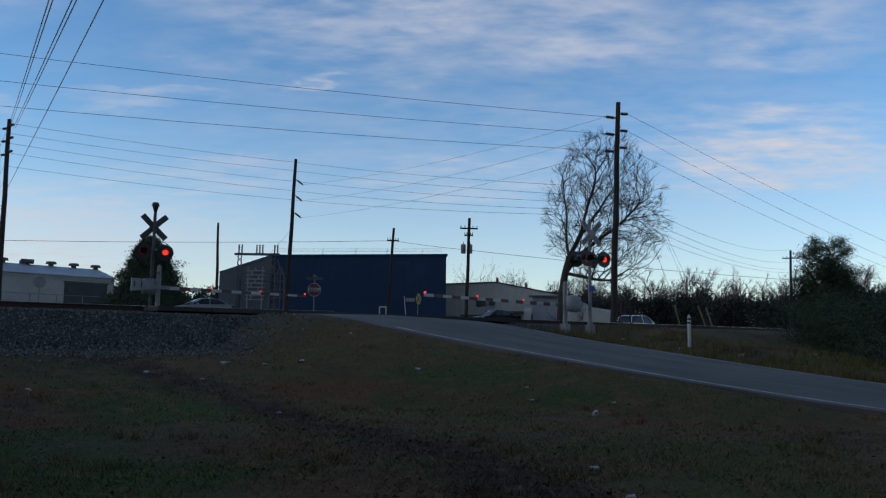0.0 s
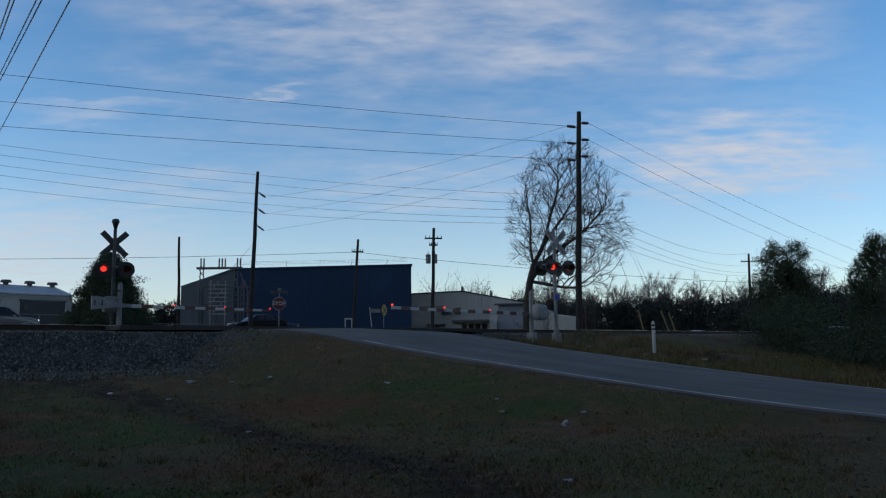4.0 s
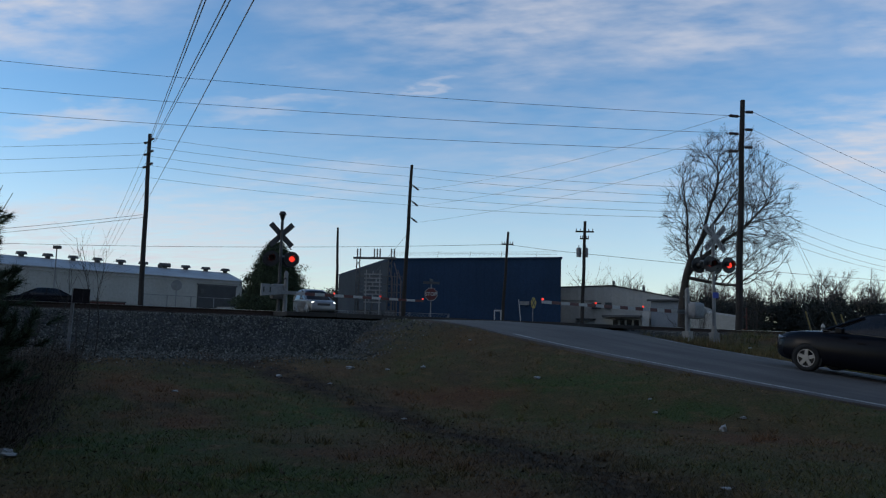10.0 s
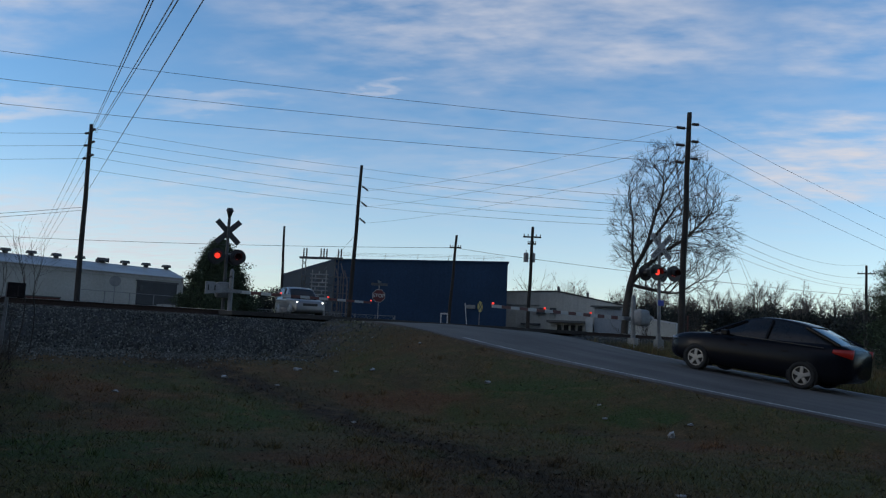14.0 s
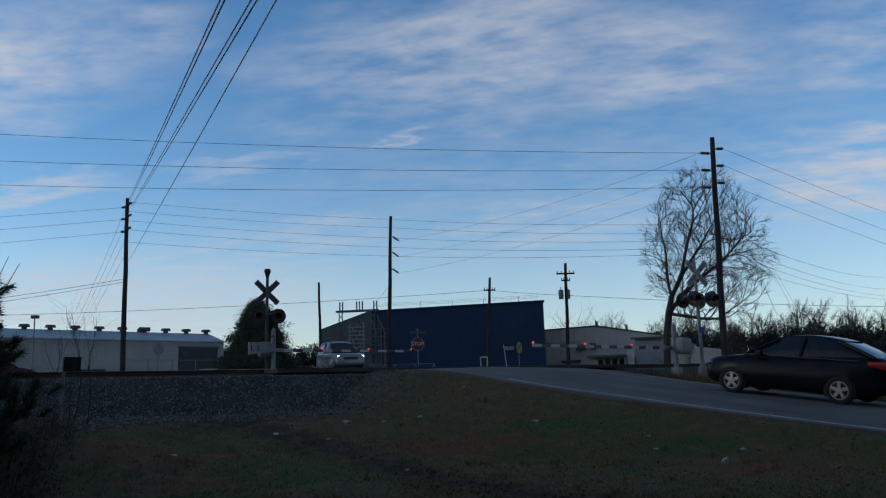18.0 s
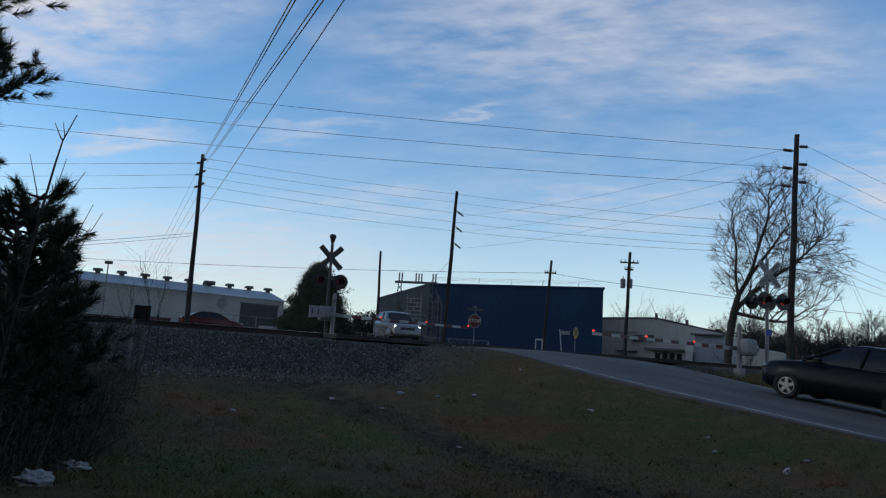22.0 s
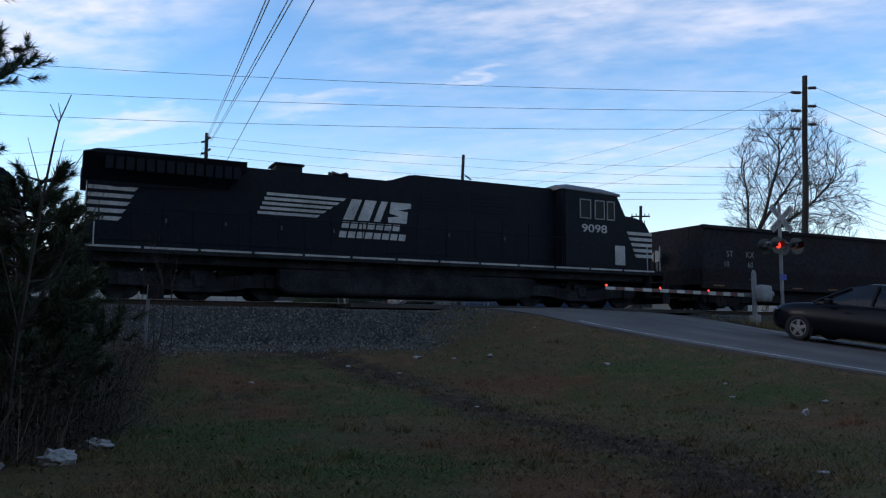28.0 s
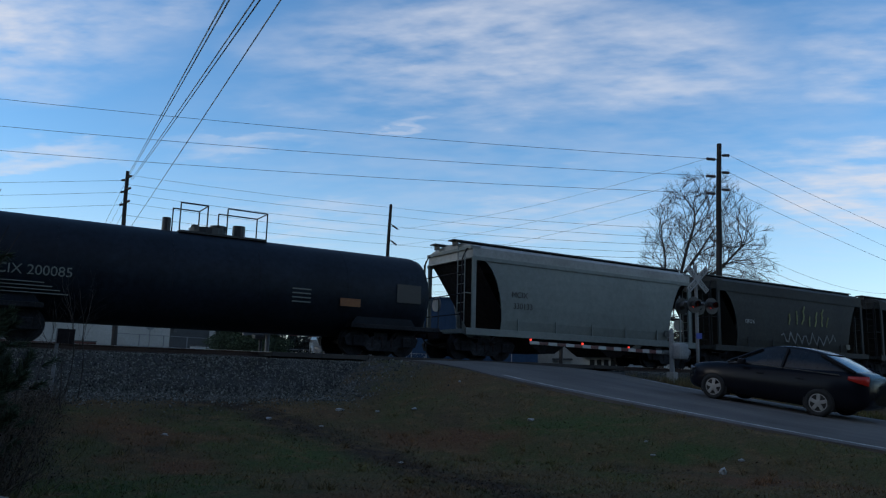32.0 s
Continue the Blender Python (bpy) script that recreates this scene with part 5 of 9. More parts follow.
            for _ in range(3 if not children[i] else 1):
                e = (rand_dir(rng, d, rng.uniform(0.2, 0.75)) + Vector((0, 0, 0.25))).normalized()
                m_ = nodes[i] + e * rng.uniform(0.18, 0.42)
                crown.limb(nodes[i], m_, 0.0065, 0.0055, 3)
                crown.limb(m_, m_ + rand_dir(rng, e, 0.2) * rng.uniform(0.15, 0.4), 0.0055, 0.004, 3)
    trunk.mesh("trunk", M["bark"], t)
    crown.mesh("crown", M["twig"], t)
    return t


def pine_tree(label, base, height, seed, radius, clump_r=0.28, low=0.1, density=1.0, needles=16, w=0.012, group="pine trees", shape=1.0, near=False):
    rng = random.Random(seed)
    t = thing("pine_tree", label, "tree", pose(*base), group)
    wood, green = Soup(), Soup()

    def tuft(p, d, r, up):
        """A tuft of needles: a brush along the twig on trees close by, a rounded spray of scraps on farther ones."""
        if near:
            d = (d + Vector((0, 0, up))).normalized()
            green.brush(p - d * r * 0.35, d, r * 1.15, needles, rng, r * 0.78, w)
        else:
            green.leafy(p + Vector((0, 0, 0.1 * r)), r, needles, rng, w)

    q = Vector((0, 0, -0.3))
    n = 10
    pts = [q]
    for i in range(n):
        q = Vector((0.12 * rng.gauss(0, 1) * (i / n), 0.12 * rng.gauss(0, 1) * (i / n), height * (i + 1) / n))
        pts.append(q)
    for i in range(n):
        wood.limb(pts[i], pts[i + 1], 0.022 * height * (1 - i / n) + 0.02, 0.022 * height * (1 - (i + 1) / n) + 0.015, 7)
    whorls = int(height * 2.2 * density)
    for k in range(whorls):
        f = low + (1 - low) * (k + rng.random()) / whorls
        i = min(n - 1, int(f * n))
        o = pts[i].lerp(pts[i + 1], f * n - i)
        prof = (1 - f) ** (0.7 * shape) * min(1.0, (f - low) * 5 + 0.45)
        for b in range(rng.randint(3, 5)):
            a = rng.random() * 6.2832
            L = radius * prof * rng.uniform(0.6, 1.15) + 0.15
            d = Vector((math.cos(a), math.sin(a), rng.uniform(0.05, 0.5))).normalized()
            p = o
            m = max(2, int(L / (clump_r * 0.9)))
            for j in range(m):
                p2 = p + d * (L / m)
                d = (d + Vector((0, 0, 0.12)) + Vector((rng.gauss(0, 1), rng.gauss(0, 1), rng.gauss(0, 1))) * 0.12).normalized()
                wood.limb(p, p2, 0.02 * (1 - j / m) + 0.006, 0.02 * (1 - (j + 1) / m) + 0.005, 3)
                if j >= m * 0.25:
                    tuft(p2, d, clump_r * rng.uniform(0.7, 1.2), 0.35)
                    if rng.random() < 0.6:
                        side = rand_dir(rng, d, 0.9)
                        e = p2 + side * clump_r * 1.2
                        wood.limb(p2, e, 0.006, 0.004, 3)
                        tuft(e, side, clump_r * rng.uniform(0.6, 1.0), 0.5)
                p = p2
            tuft(p, d, clump_r, 0.4)
    wood.mesh("trunk", M["bark"], t)
    green.mesh("crown", M["foliage_pine"], t)
    return t


def build_plants():
    # bare tree beside the tall pole
    crown_tree((8.3, 50.4, 1.8), Vector((2.3, 0, 7.6)), Vector((3.7, 3.3, 5.1)), 21)
    for k, (x, y, h) in enumerate(((8.9, 57, 3.0), (10.5, 58, 4.0), (12.5, 52, 4.4))):
        bare_tree("bare_sapling", "thin leafless brush behind the track", (x, y, 1.3), h, 40 + k, (0, 0), 6, 3, 0.05, 0.7, 0.15, "bare saplings")
    # dark conical cedar behind the far signal
    rng = random.Random(3)
    t = thing("cedar_tree", "dense dark conical evergreen behind the far signal", "tree", pose(-25.3, 66.5, ground_z(-25.3, 66.5)))
    s = Soup()
    s.limb(Vector((0, 0, -0.2)), Vector((0, 0, 5.4)), 0.26, 0.06, 7)
    s.mesh("trunk", M["bark"], t)
    s = Soup()
    H = 9.0 - ground_z(-25.3, 66.5)
    for _ in range(1700):
        f = rng.random() ** 1.25
        z = 0.3 + f * H
        rr = 4.15 * (1 - f) ** 0.66 * (0.82 + 0.35 * noise.noise((f * 9, 2, 0))) + 0.1
        a = rng.random() * 6.2832
        k = rng.random() ** 0.35
        bump = 1 + 0.22 * noise.noise((math.cos(a) * 2, math.sin(a) * 2, z * 1.4))
        c = Vector((math.cos(a) * rr * k * bump, math.sin(a) * rr * k * bump, z))
        s.leafy(c, 0.52, 60, rng, 0.156)
    for k in range(7):
        a, z = rng.uniform(-0.8, 0.8), rng.uniform(2.0, 4.6)
        for j in range(6):
            s.leafy(Vector((math.cos(a) * (1.8 + 0.24 * j), math.sin(a) * (1.8 + 0.24 * j), z + 0.12 * j)), 0.3, 22, rng, 0.15)
    s.mesh("crown", M["foliage_pine"], t)
    # pines on the far side of the road
    pine_tree("tall dark pine at the roadside beyond the marker post", (16.4, 33.0, 0.9), 4.65, 11, 1.5, 0.27, 0.06, 3.3, 90, 0.065, shape=0.62)
    pine_tree("dark pine at the roadside", (17.0, 33.6, 1.0), 3.7, 12, 1.7, 0.27, 0.05, 2.4, 90, 0.065)
    pine_tree("dark pine at the roadside", (19.9, 31.4, 0.8), 4.9, 13, 2.0, 0.28, 0.05, 2.0, 90, 0.065)
    pine_tree("young pine at the edge of the road", (17.2, 27.0, 0.4), 4.5, 14, 1.7, 0.30, 0.05, 2.0, 46, 0.011, near=True)
    pine_tree("young pine at the edge of the road", (15.2, 30.2, 0.7), 2.3, 15, 1.4, 0.36, 0.03, 2.4, 46, 0.09)
    pine_tree("young pine at the edge of the road", (18.6, 29.0, 0.5), 3.4, 16, 1.9, 0.38, 0.03, 2.0, 46, 0.09)
    # dark thicket under the roadside pines
    s, rng = Soup(), random.Random(41)
    for _ in range(1500):
        along, off = rng.uniform(-2, 16), rng.uniform(0, 5.5)
        p = on_road(along + 6.5, 9.0 + off)
        if p.x < 13.6:
            continue
        z = ground_z(p.x, p.y)
        top = (1.3 + 0.9 * noise.noise((p.x * 0.5, p.y * 0.5, 3))) * min(1.0, 0.35 + off * 0.35) + 0.3
        s.leafy(Vector((p.x, p.y, z + top * rng.random() ** 0.7)), 0.5, 75, rng, 0.085)
    tagged(s.mesh("roadside_thicket", M["foliage_pine"]), "dark thicket of shrubs under the roadside pines", "shrubs", kind="stuff")
    # pines close to the camera on the left
    pine_tree("bushy green pine beside the verge", (-6.8, 7.9, 0.0), 3.15, 17, 1.0, 0.19, 0.02, 4.6, 84, 0.0055, near=True)
    pine_tree("bushy green pine beside the verge", (-7.45, 8.8, 0.0), 3.0, 18, 1.3, 0.20, 0.02, 4.4, 76, 0.006, near=True)
    pine_tree("bushy green pine beside the verge", (-7.1, 6.5, 0.0), 2.4, 19, 1.05, 0.19, 0.02, 4.6, 84, 0.0055, near=True)
    pine_tree("tall pine with drooping needle tufts beside the verge", (-8.9, 8.0, 0.0), 7.8, 20, 2.5, 0.24, 0.42, 2.6, 84, 0.006, near=True)
    # a slender leafless sapling in front of them
    t = thing("bare_sapling", "slender leafless sapling with upswept twigs", "tree", pose(-6.15, 7.0, 0), "bare saplings")
    s = Soup()
    rng = random.Random(77)
    stem = [Vector((0, 0, -0.1)), Vector((0.12, 0, 1.3)), Vector((0.33, -0.02, 2.7)), Vector((0.45, -0.05, 3.25)), Vector((0.52, -0.07, 3.5)), Vector((0.66, -0.08, 3.78))]
    for i, (p, q) in enumerate(zip(stem, stem[1:])):
        s.limb(p, q, 0.020 - 0.003 * i, 0.017 - 0.003 * i, 5)
    for o, e in ((4, (0.34, 0.0, 3.72)), (4, (0.40, 0.05, 3.74)), (2, (0.75, 0.05, 3.2)), (2, (0.62, -0.1, 3.3)), (1, (0.85, 0.1, 2.85)), (1, (1.05, 0.0, 2.75)), (2, (0.0, 0.1, 3.4)), (1, (-0.4, 0.1, 2.6))):
        b0, e = stem[o], Vector(e)
        m_ = b0.lerp(e, 0.5) + Vector((0.03, 0, -0.06))
        s.limb(b0, m_, 0.009, 0.006, 4)
        s.limb(m_, e, 0.006, 0.003, 4)
    s.mesh("stem", M["twig"], t)
    # dead brush under the pines
    s, lv = Soup(), Soup()
    for _ in range(5200):
        f = rng.random()
        x, y = -5.7 - 5.2 * f + rng.gauss(0, 0.7), 6.2 + 9.0 * f + rng.gauss(0, 1.1)
        if x > -5.6 - 0.25 * max(0.0, y - 7) or y > 12.5 or (y > 9 and x > -8.2):
            continue
        z = ground_z(x, y)
        h = rng.uniform(0.2, 1.25) * (1.0 if rng.random() < 0.8 else 1.5)
        o = Vector((x, y, z))
        e = o + Vector((rng.gauss(0, 0.3), rng.gauss(0, 0.3), h))
        s.spike(o, e, rng.uniform(0.003, 0.009))
        if rng.random() < 0.6:
            lv.leafy(o.lerp(e, rng.uniform(0.2, 0.9)), 0.18, 4, rng, 0.06)
    for _ in range(3600):
        f = rng.random()
        x, y = -5.75 - 4.4 * f - abs(rng.gauss(0, 0.6)) + 0.25, 7.6 + 7.6 * f + rng.gauss(0, 0.5)
        o = Vector((x, y, ground_z(x, y)))
        e = o + Vector((rng.gauss(0, 0.28), rng.gauss(0, 0.28), rng.uniform(0.05, 0.5)))
        s.spike(o, e, rng.uniform(0.002, 0.006))
        if rng.random() < 0.5:
            s.spike(o.lerp(e, 0.5), o.lerp(e, 0.5) + Vector((rng.gauss(0, 0.12), rng.gauss(0, 0.12), rng.uniform(0, 0.16))), 0.003)
        if rng.random() < 0.25:
            lv.leafy(o.lerp(e, rng.random()), 0.12, 4, rng, 0.04)
    ob = s.mesh("dead_brush", M["drybrush"])
    tagged(ob, "tangle of dead stalks under the pines", "brush", kind="stuff")
    ob = lv.mesh("brush_leaves", M["deadleaf"])
    tagged(ob, "dark withered leaves hanging in the brush", "brush", kind="stuff")
    for k, (x, y, h) in enumerate(((-10.2, 16.0, 3.2), (-10.5, 15.4, 2.6), (-9.8, 15.8, 2.9), (-11.0, 15.0, 2.0), (-9.6, 13.6, 1.4), (-8.9, 12.5, 1.1), (-8.2, 11.2, 1.3), (-7.9, 10.2, 1.2), (-9.2, 14.4, 1.6))):
        bare_tree("dead_weed", "tall dry weed stalk on the verge", (x, y, ground_z(x, y)), h, 70 + k, (0, 0), 3, 2, 0.014, 0.3, 0.45, "dead weeds")

    # far woods: conifers below, leafless crowns above
    rng = random.Random(9)
    s, b = Soup(), Soup()
    def wood_row(x0, y0, x1, y1, n, h0, h1, bare):
        for i in range(n):
            f = (i + rng.random()) / n
            x, y = x0 + (x1 - x0) * f + rng.uniform(-6, 6), y0 + (y1 - y0) * f + rng.uniform(-8, 8)
            h = rng.uniform(h0, h1)
            for _ in range(16):
                z = 0.2 + h * rng.random() ** 0.85
                rr = 0.24 * h * (1 - 0.8 * (z - 0.6) / h) + 0.3
                s.leafy(Vector((x + rng.uniform(-1, 1) * rr, y + rng.uniform(-1, 1) * rr, z)), 1.35, 70, rng, 0.5)
            if rng.random() < bare:
                hh = h * rng.uniform(1.15, 1.5)
                b.limb(Vector((x, y, 1)), Vector((x, y, 1 + hh * 0.9)), 0.2, 0.05, 3)
                # upswept boughs end in fine fans of twigs
                for _ in range(14):
                    o = Vector((x, y, 1 + hh * rng.uniform(0.4, 0.85)))
                    a = rng.random() * 6.2832
                    e = o + Vector((math.cos(a) * 0.17 * hh, math.sin(a) * 0.17 * hh, 0.24 * hh)) * rng.uniform(0.4, 1.0)
                    b.spike(o, e, 0.05)
                    b.brush(o.lerp(e, 0.35), e - o, (e - o).length * 0.65, 26, rng, 1.3, 0.022)
    wood_row(22, 160, 150, 135, 190, 8.0, 10.8, 0.35)
    wood_row(18, 178, 180, 150, 170, 8.5, 11.5, 1.0)
    wood_row(60, 120, 160, 90, 90, 7.5, 10.0, 0.2)
    wood_row(-75, 150, -30, 165, 60, 8.5, 10.5, 0.0)
    wood_row(-95, 195, 10, 220, 110, 9.0, 12.5, 0.2)
    wood_row(-160, 120, -80, 190, 70, 7.0, 10.0, 0.2)
    near = Soup()
    for i in range(420):
        # unseen woods added behind and beside the camera to dim sky light and reflections
        a = radians(rng.uniform(108, 432 - 180))
        d = rng.uniform(11, 26)
        x, y = d * math.sin(a) * 1.5, d * math.cos(a)
        h = rng.uniform(9, 15)
        near.limb(Vector((x, y, -0.3)), Vector((x, y, h * 0.9)), 0.16, 0.04, 5)
        for _ in range(20):
            z = h * (0.01 + 0.95 * rng.random() ** 1.4)
            rr = 1.9 * (1 - 0.6 * z / h)
            near.leafy(Vector((x + rng.uniform(-1, 1) * rr, y + rng.uniform(-1, 1) * rr, z)), 1.3, 14, rng, 1.3)
    ob = near.mesh("woods_behind", M["foliage_pine"])
    tagged(ob, "unseen pine woods added behind the camera to block sky light", "woods", kind="stuff")
    ob = s.mesh("far_woods", M["foliage_far"])
    tagged(ob, "dark belt of far pine woods along the horizon", "woods", kind="stuff")
    ob = b.mesh("far_bare_trees", M["farwig"])
    tagged(ob, "leafless treetops standing above the far woods", "woods", kind="stuff")
    for k, (x, y, h) in enumerate(((3.6, 112, 10.0), (8.6, 114, 12.0), (9.8, 115, 10.8), (18, 120, 9.0))):
        bare_tree("far_bare_tree", "leafless tree behind the beige plant", (x, y, 1.2), h, 80 + k, (0, 0), 6, 3, 0.22, 0.6, 0.25, "far bare trees")


def build_grass():
    """Blades and tufts over the verge, thinning out with distance."""
    rng = random.Random(12)
    v, f = [], []

    def blade(x, y, z, h, w, lean):
        a = rng.random() * 6.2832
        dx, dy = math.cos(a) * w, math.sin(a) * w
        b = rng.random() * 6.2832
        o = len(v)
        v.extend(((x - dx, y - dy, z - 0.01), (x + dx, y + dy, z - 0.01), (x + math.cos(b) * lean, y + math.sin(b) * lean, z + h)))
        f.append((o, o + 1, o + 2))

    def allowed(x, y):
        p = Vector((x, y))
        rl = (p - ROAD_O) @ ROAD_R
        tn = (p - TRACK_O) @ TRACK_N
        return tn < -4.5 and not -3.95 < rl < 3.8

    for _ in range(130000):
        d = 4.5 + 22 * rng.random() ** 1.6
        a = rng.uniform(-0.72, 0.62)
        x, y = d * math.sin(a), d * math.cos(a)
        if not allowed(x, y):
            continue
        g = noise.noise((x * 0.5, y * 0.5, 9))
        if g < -0.25 and rng.random() < 0.6:
            continue
        blade(x, y, ground_z(x, y), rng.uniform(0.012, 0.045) * (1.2 + 0.7 * g), rng.uniform(0.0025, 0.005) * (1 + d / 14), rng.uniform(0.02, 0.085))
    for _ in range(150):
        d = 6 + 18 * rng.random()
        a = rng.uniform(-0.7, 0.6)
        x, y = d * math.sin(a), d * math.cos(a)
        if not allowed(x, y):
            continue
        z = ground_z(x, y)
        for _ in range(45):
            r = rng.gauss(0, 0.11)
            t = rng.random() * 6.2832
            blade(x + r * math.cos(t), y + r * math.sin(t), z, rng.uniform(0.05, 0.16), 0.005, rng.uniform(0.03, 0.16))
    # rank weeds between the road and the track
    for _ in range(900):
        along, off = rng.uniform(5, 26), rng.uniform(3.9, 9.5)
        p = on_road(along, off)
        if (Vector((p.x, p.y)) - TRACK_O) @ TRACK_N > -3.6:
            continue
        z = ground_z(p.x, p.y)
        for _ in range(26):
            r, t = abs(rng.gauss(0, 0.16)), rng.random() * 6.2832
            blade(p.x + r * math.cos(t), p.y + r * math.sin(t), z, rng.uniform(0.06, 0.28), 0.011, rng.uniform(0.03, 0.2))
    me = bpy.data.meshes.new("grass_blades")
    me.from_pydata(v, [], f)
    me.materials.append(M["blades"])
    fallen = Soup()
    for _ in range(3000):
        if rng.random() < 0.25:
            i = rng.randrange(len(DITCH) - 1)
            f = rng.random()
            x, y = [DITCH[i][k] + (DITCH[i + 1][k] - DITCH[i][k]) * f + rng.gauss(0, 0.55) for k in (0, 1)]
        else:
            d, a = 4.5 + 17 * rng.random() ** 1.3, rng.uniform(-0.7, 0.6)
            x, y = d * math.sin(a), d * math.cos(a)
        if not allowed(x, y):
            continue
        z = ground_z(x, y) + rng.uniform(0.01, 0.035)
        a, r = rng.random() * 6.2832, rng.uniform(0.012, 0.032)
        c_ = Vector((x, y, z))
        p = [c_ + Vector((math.cos(a + k) * r * f, math.sin(a + k) * r * f, rng.uniform(-0.012, 0.02))) for k, f in ((0, 1.3), (1.9, 0.8), (3.14, 1.0), (4.5, 0.8))]
        fallen.tri(p[0], p[1], p[2])
        fallen.tri(p[0], p[2], p[3])
    tagged(fallen.mesh("fallen_leaves", M["leaflitter"]), "dead brown leaves strewn over the verge and ditch", "leaves", kind="stuff")
    tagged(new("grass_blades", me), "dry brown and dull green winter grass", "grass", kind="stuff")


build_plants()
build_grass()


# ---------------------------------------------------------------- crossing signals, gates, signs
FLASH = []
SIGNAL_TURN = -62.0


def lamp_head(parent, x, z, facing):
    """A round black target with hood; the lens turns over to show its lit or its dark face. facing +1 or -1 along local -y."""
    out = -0.30 * facing  # stand-off from the mast
    bm = B()
    tube(bm, (x, out - 0.02 * facing, z), (x, out - 0.05 * facing, z), 0.29, 0.29, 20)
    tube(bm, (x, out - 0.02 * facing, z), (x, out + 0.16 * facing, z), 0.14, 0.10, 14)
    tube(bm, (x, out + 0.1 * facing, z + 0.05), (x, 0, z + 0.11), 0.03, 0.03, 6)
    target = part("lamp_target", bm, M["black"], parent)
    bm = B()
    n = 12
    prev = None
    for i in range(n + 1):
        a = math.pi * (-0.12 + 1.24 * i / n)
        cur = [bm.verts.new((x + r * math.cos(a), out - y * facing, z + r * math.sin(a))) for r, y in ((0.135, 0.05), (0.135, 0.34 - 0.1 * abs(math.cos(a))), (0.145, 0.34 - 0.1 * abs(math.cos(a))), (0.145, 0.05))]
        if prev:
            for k in range(3):
                bm.faces.new((prev[k], cur[k], cur[k + 1], prev[k + 1]))
        prev = cur
    part("lamp_hood", bm, M["black"], target)
    bm = B()
    r = bmesh.ops.create_cone(bm, cap_ends=True, segments=20, radius1=0.105, radius2=0.105, depth=0.008, matrix=Matrix.Rotation(math.pi / 2, 4, "X"))
    for f in bm.faces:
        f.material_index = 1 if f.calc_center_median().y > 0.001 else 0
    lens = part("lens", bm, [M["lamp_on"], M["lamp_off"]], parent, "round red flasher lens")
    lens.matrix_basis = pose(x, out - 0.075 * facing, z, 0, 0, 0 if facing > 0 else 180)
    return lens


def crossbuck(parent, z, y, blank=False):
    for k, a in enumerate((45, -45)):
        bm = B()
        box(bm, -0.60, 0.60, -0.012, 0.012, -0.105, 0.105, 0.004)
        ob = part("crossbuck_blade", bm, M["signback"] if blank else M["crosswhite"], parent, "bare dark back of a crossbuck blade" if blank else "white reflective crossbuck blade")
        ob.matrix_basis = pose(0, y - 0.03 * k, z, 0, a, 0)
        if not blank:
            words = ("RAILROAD", "CROSSING")[k]
            for half, s in ((-1, words[:4]), (1, words[4:])):
                text_mesh("lettering", s, 0.17, M["black"], ob, pose(half * 0.33, -0.016, 0, 90, 0, 0), 0.002)
        else:
            pass


def crossing_signal(base, label, bell, arm_side):
    t = thing("crossing_signal", label, "crossing signal", pose(*base, 0, 0, SIGNAL_TURN + 90), "crossing signals")
    H = 3.85
    bm = B()
    tube(bm, (0, 0, 0), (0, 0, H), 0.062, 0.057, 12)
    tube(bm, (0, 0, H), (0, 0, H + 0.06), 0.075, 0.03, 12)
    part("mast", bm, M["darksteel"] if bell else M["galv"], t)
    bm = B()
    box(bm, -0.13, 0.13, -0.13, 0.13, -0.5, 0.04, 0.02)
    tube(bm, (0, 0, 0.04), (0, 0, 0.26), 0.11, 0.075, 10)
    part("footing", bm, M["concrete"], t)
    bm = B()
    tube(bm, (-0.55, 0, 2.52), (0.55, 0, 2.52), 0.035, 0.035, 8)
    part("lamp_bracket", bm, M["galv"], t)
    for x, side in ((-0.38, "L"), (0.38, "R")):
        FLASH.append((lamp_head(t, x, 2.40, 1), side, "far" if bell else "near"))
    for x, side in ((-0.36, "L"), (0.36, "R")):
        FLASH.append((lamp_head(t, x, 2.42, -1), side, "far" if bell else "near"))
    crossbuck(t, 3.36, -0.09 if not bell else 0.09, blank=bell)
    bm = B()
    box(bm, -0.10, 0.14, -0.085, -0.07, 1.24, 1.44, 0.005)
    part("notice", bm, M["bluesign"], t, "small blue notice plate")
    if bell:
        bm = B()
        tube(bm, (0, 0, H + 0.05), (0, 0, H + 0.30), 0.05, 0.12, 12)
        tube(bm, (0, 0, H + 0.30), (0, 0, H + 0.42), 0.15, 0.10, 12)
        part("bell", bm, M["black"], t, "dark electric bell")
    return t


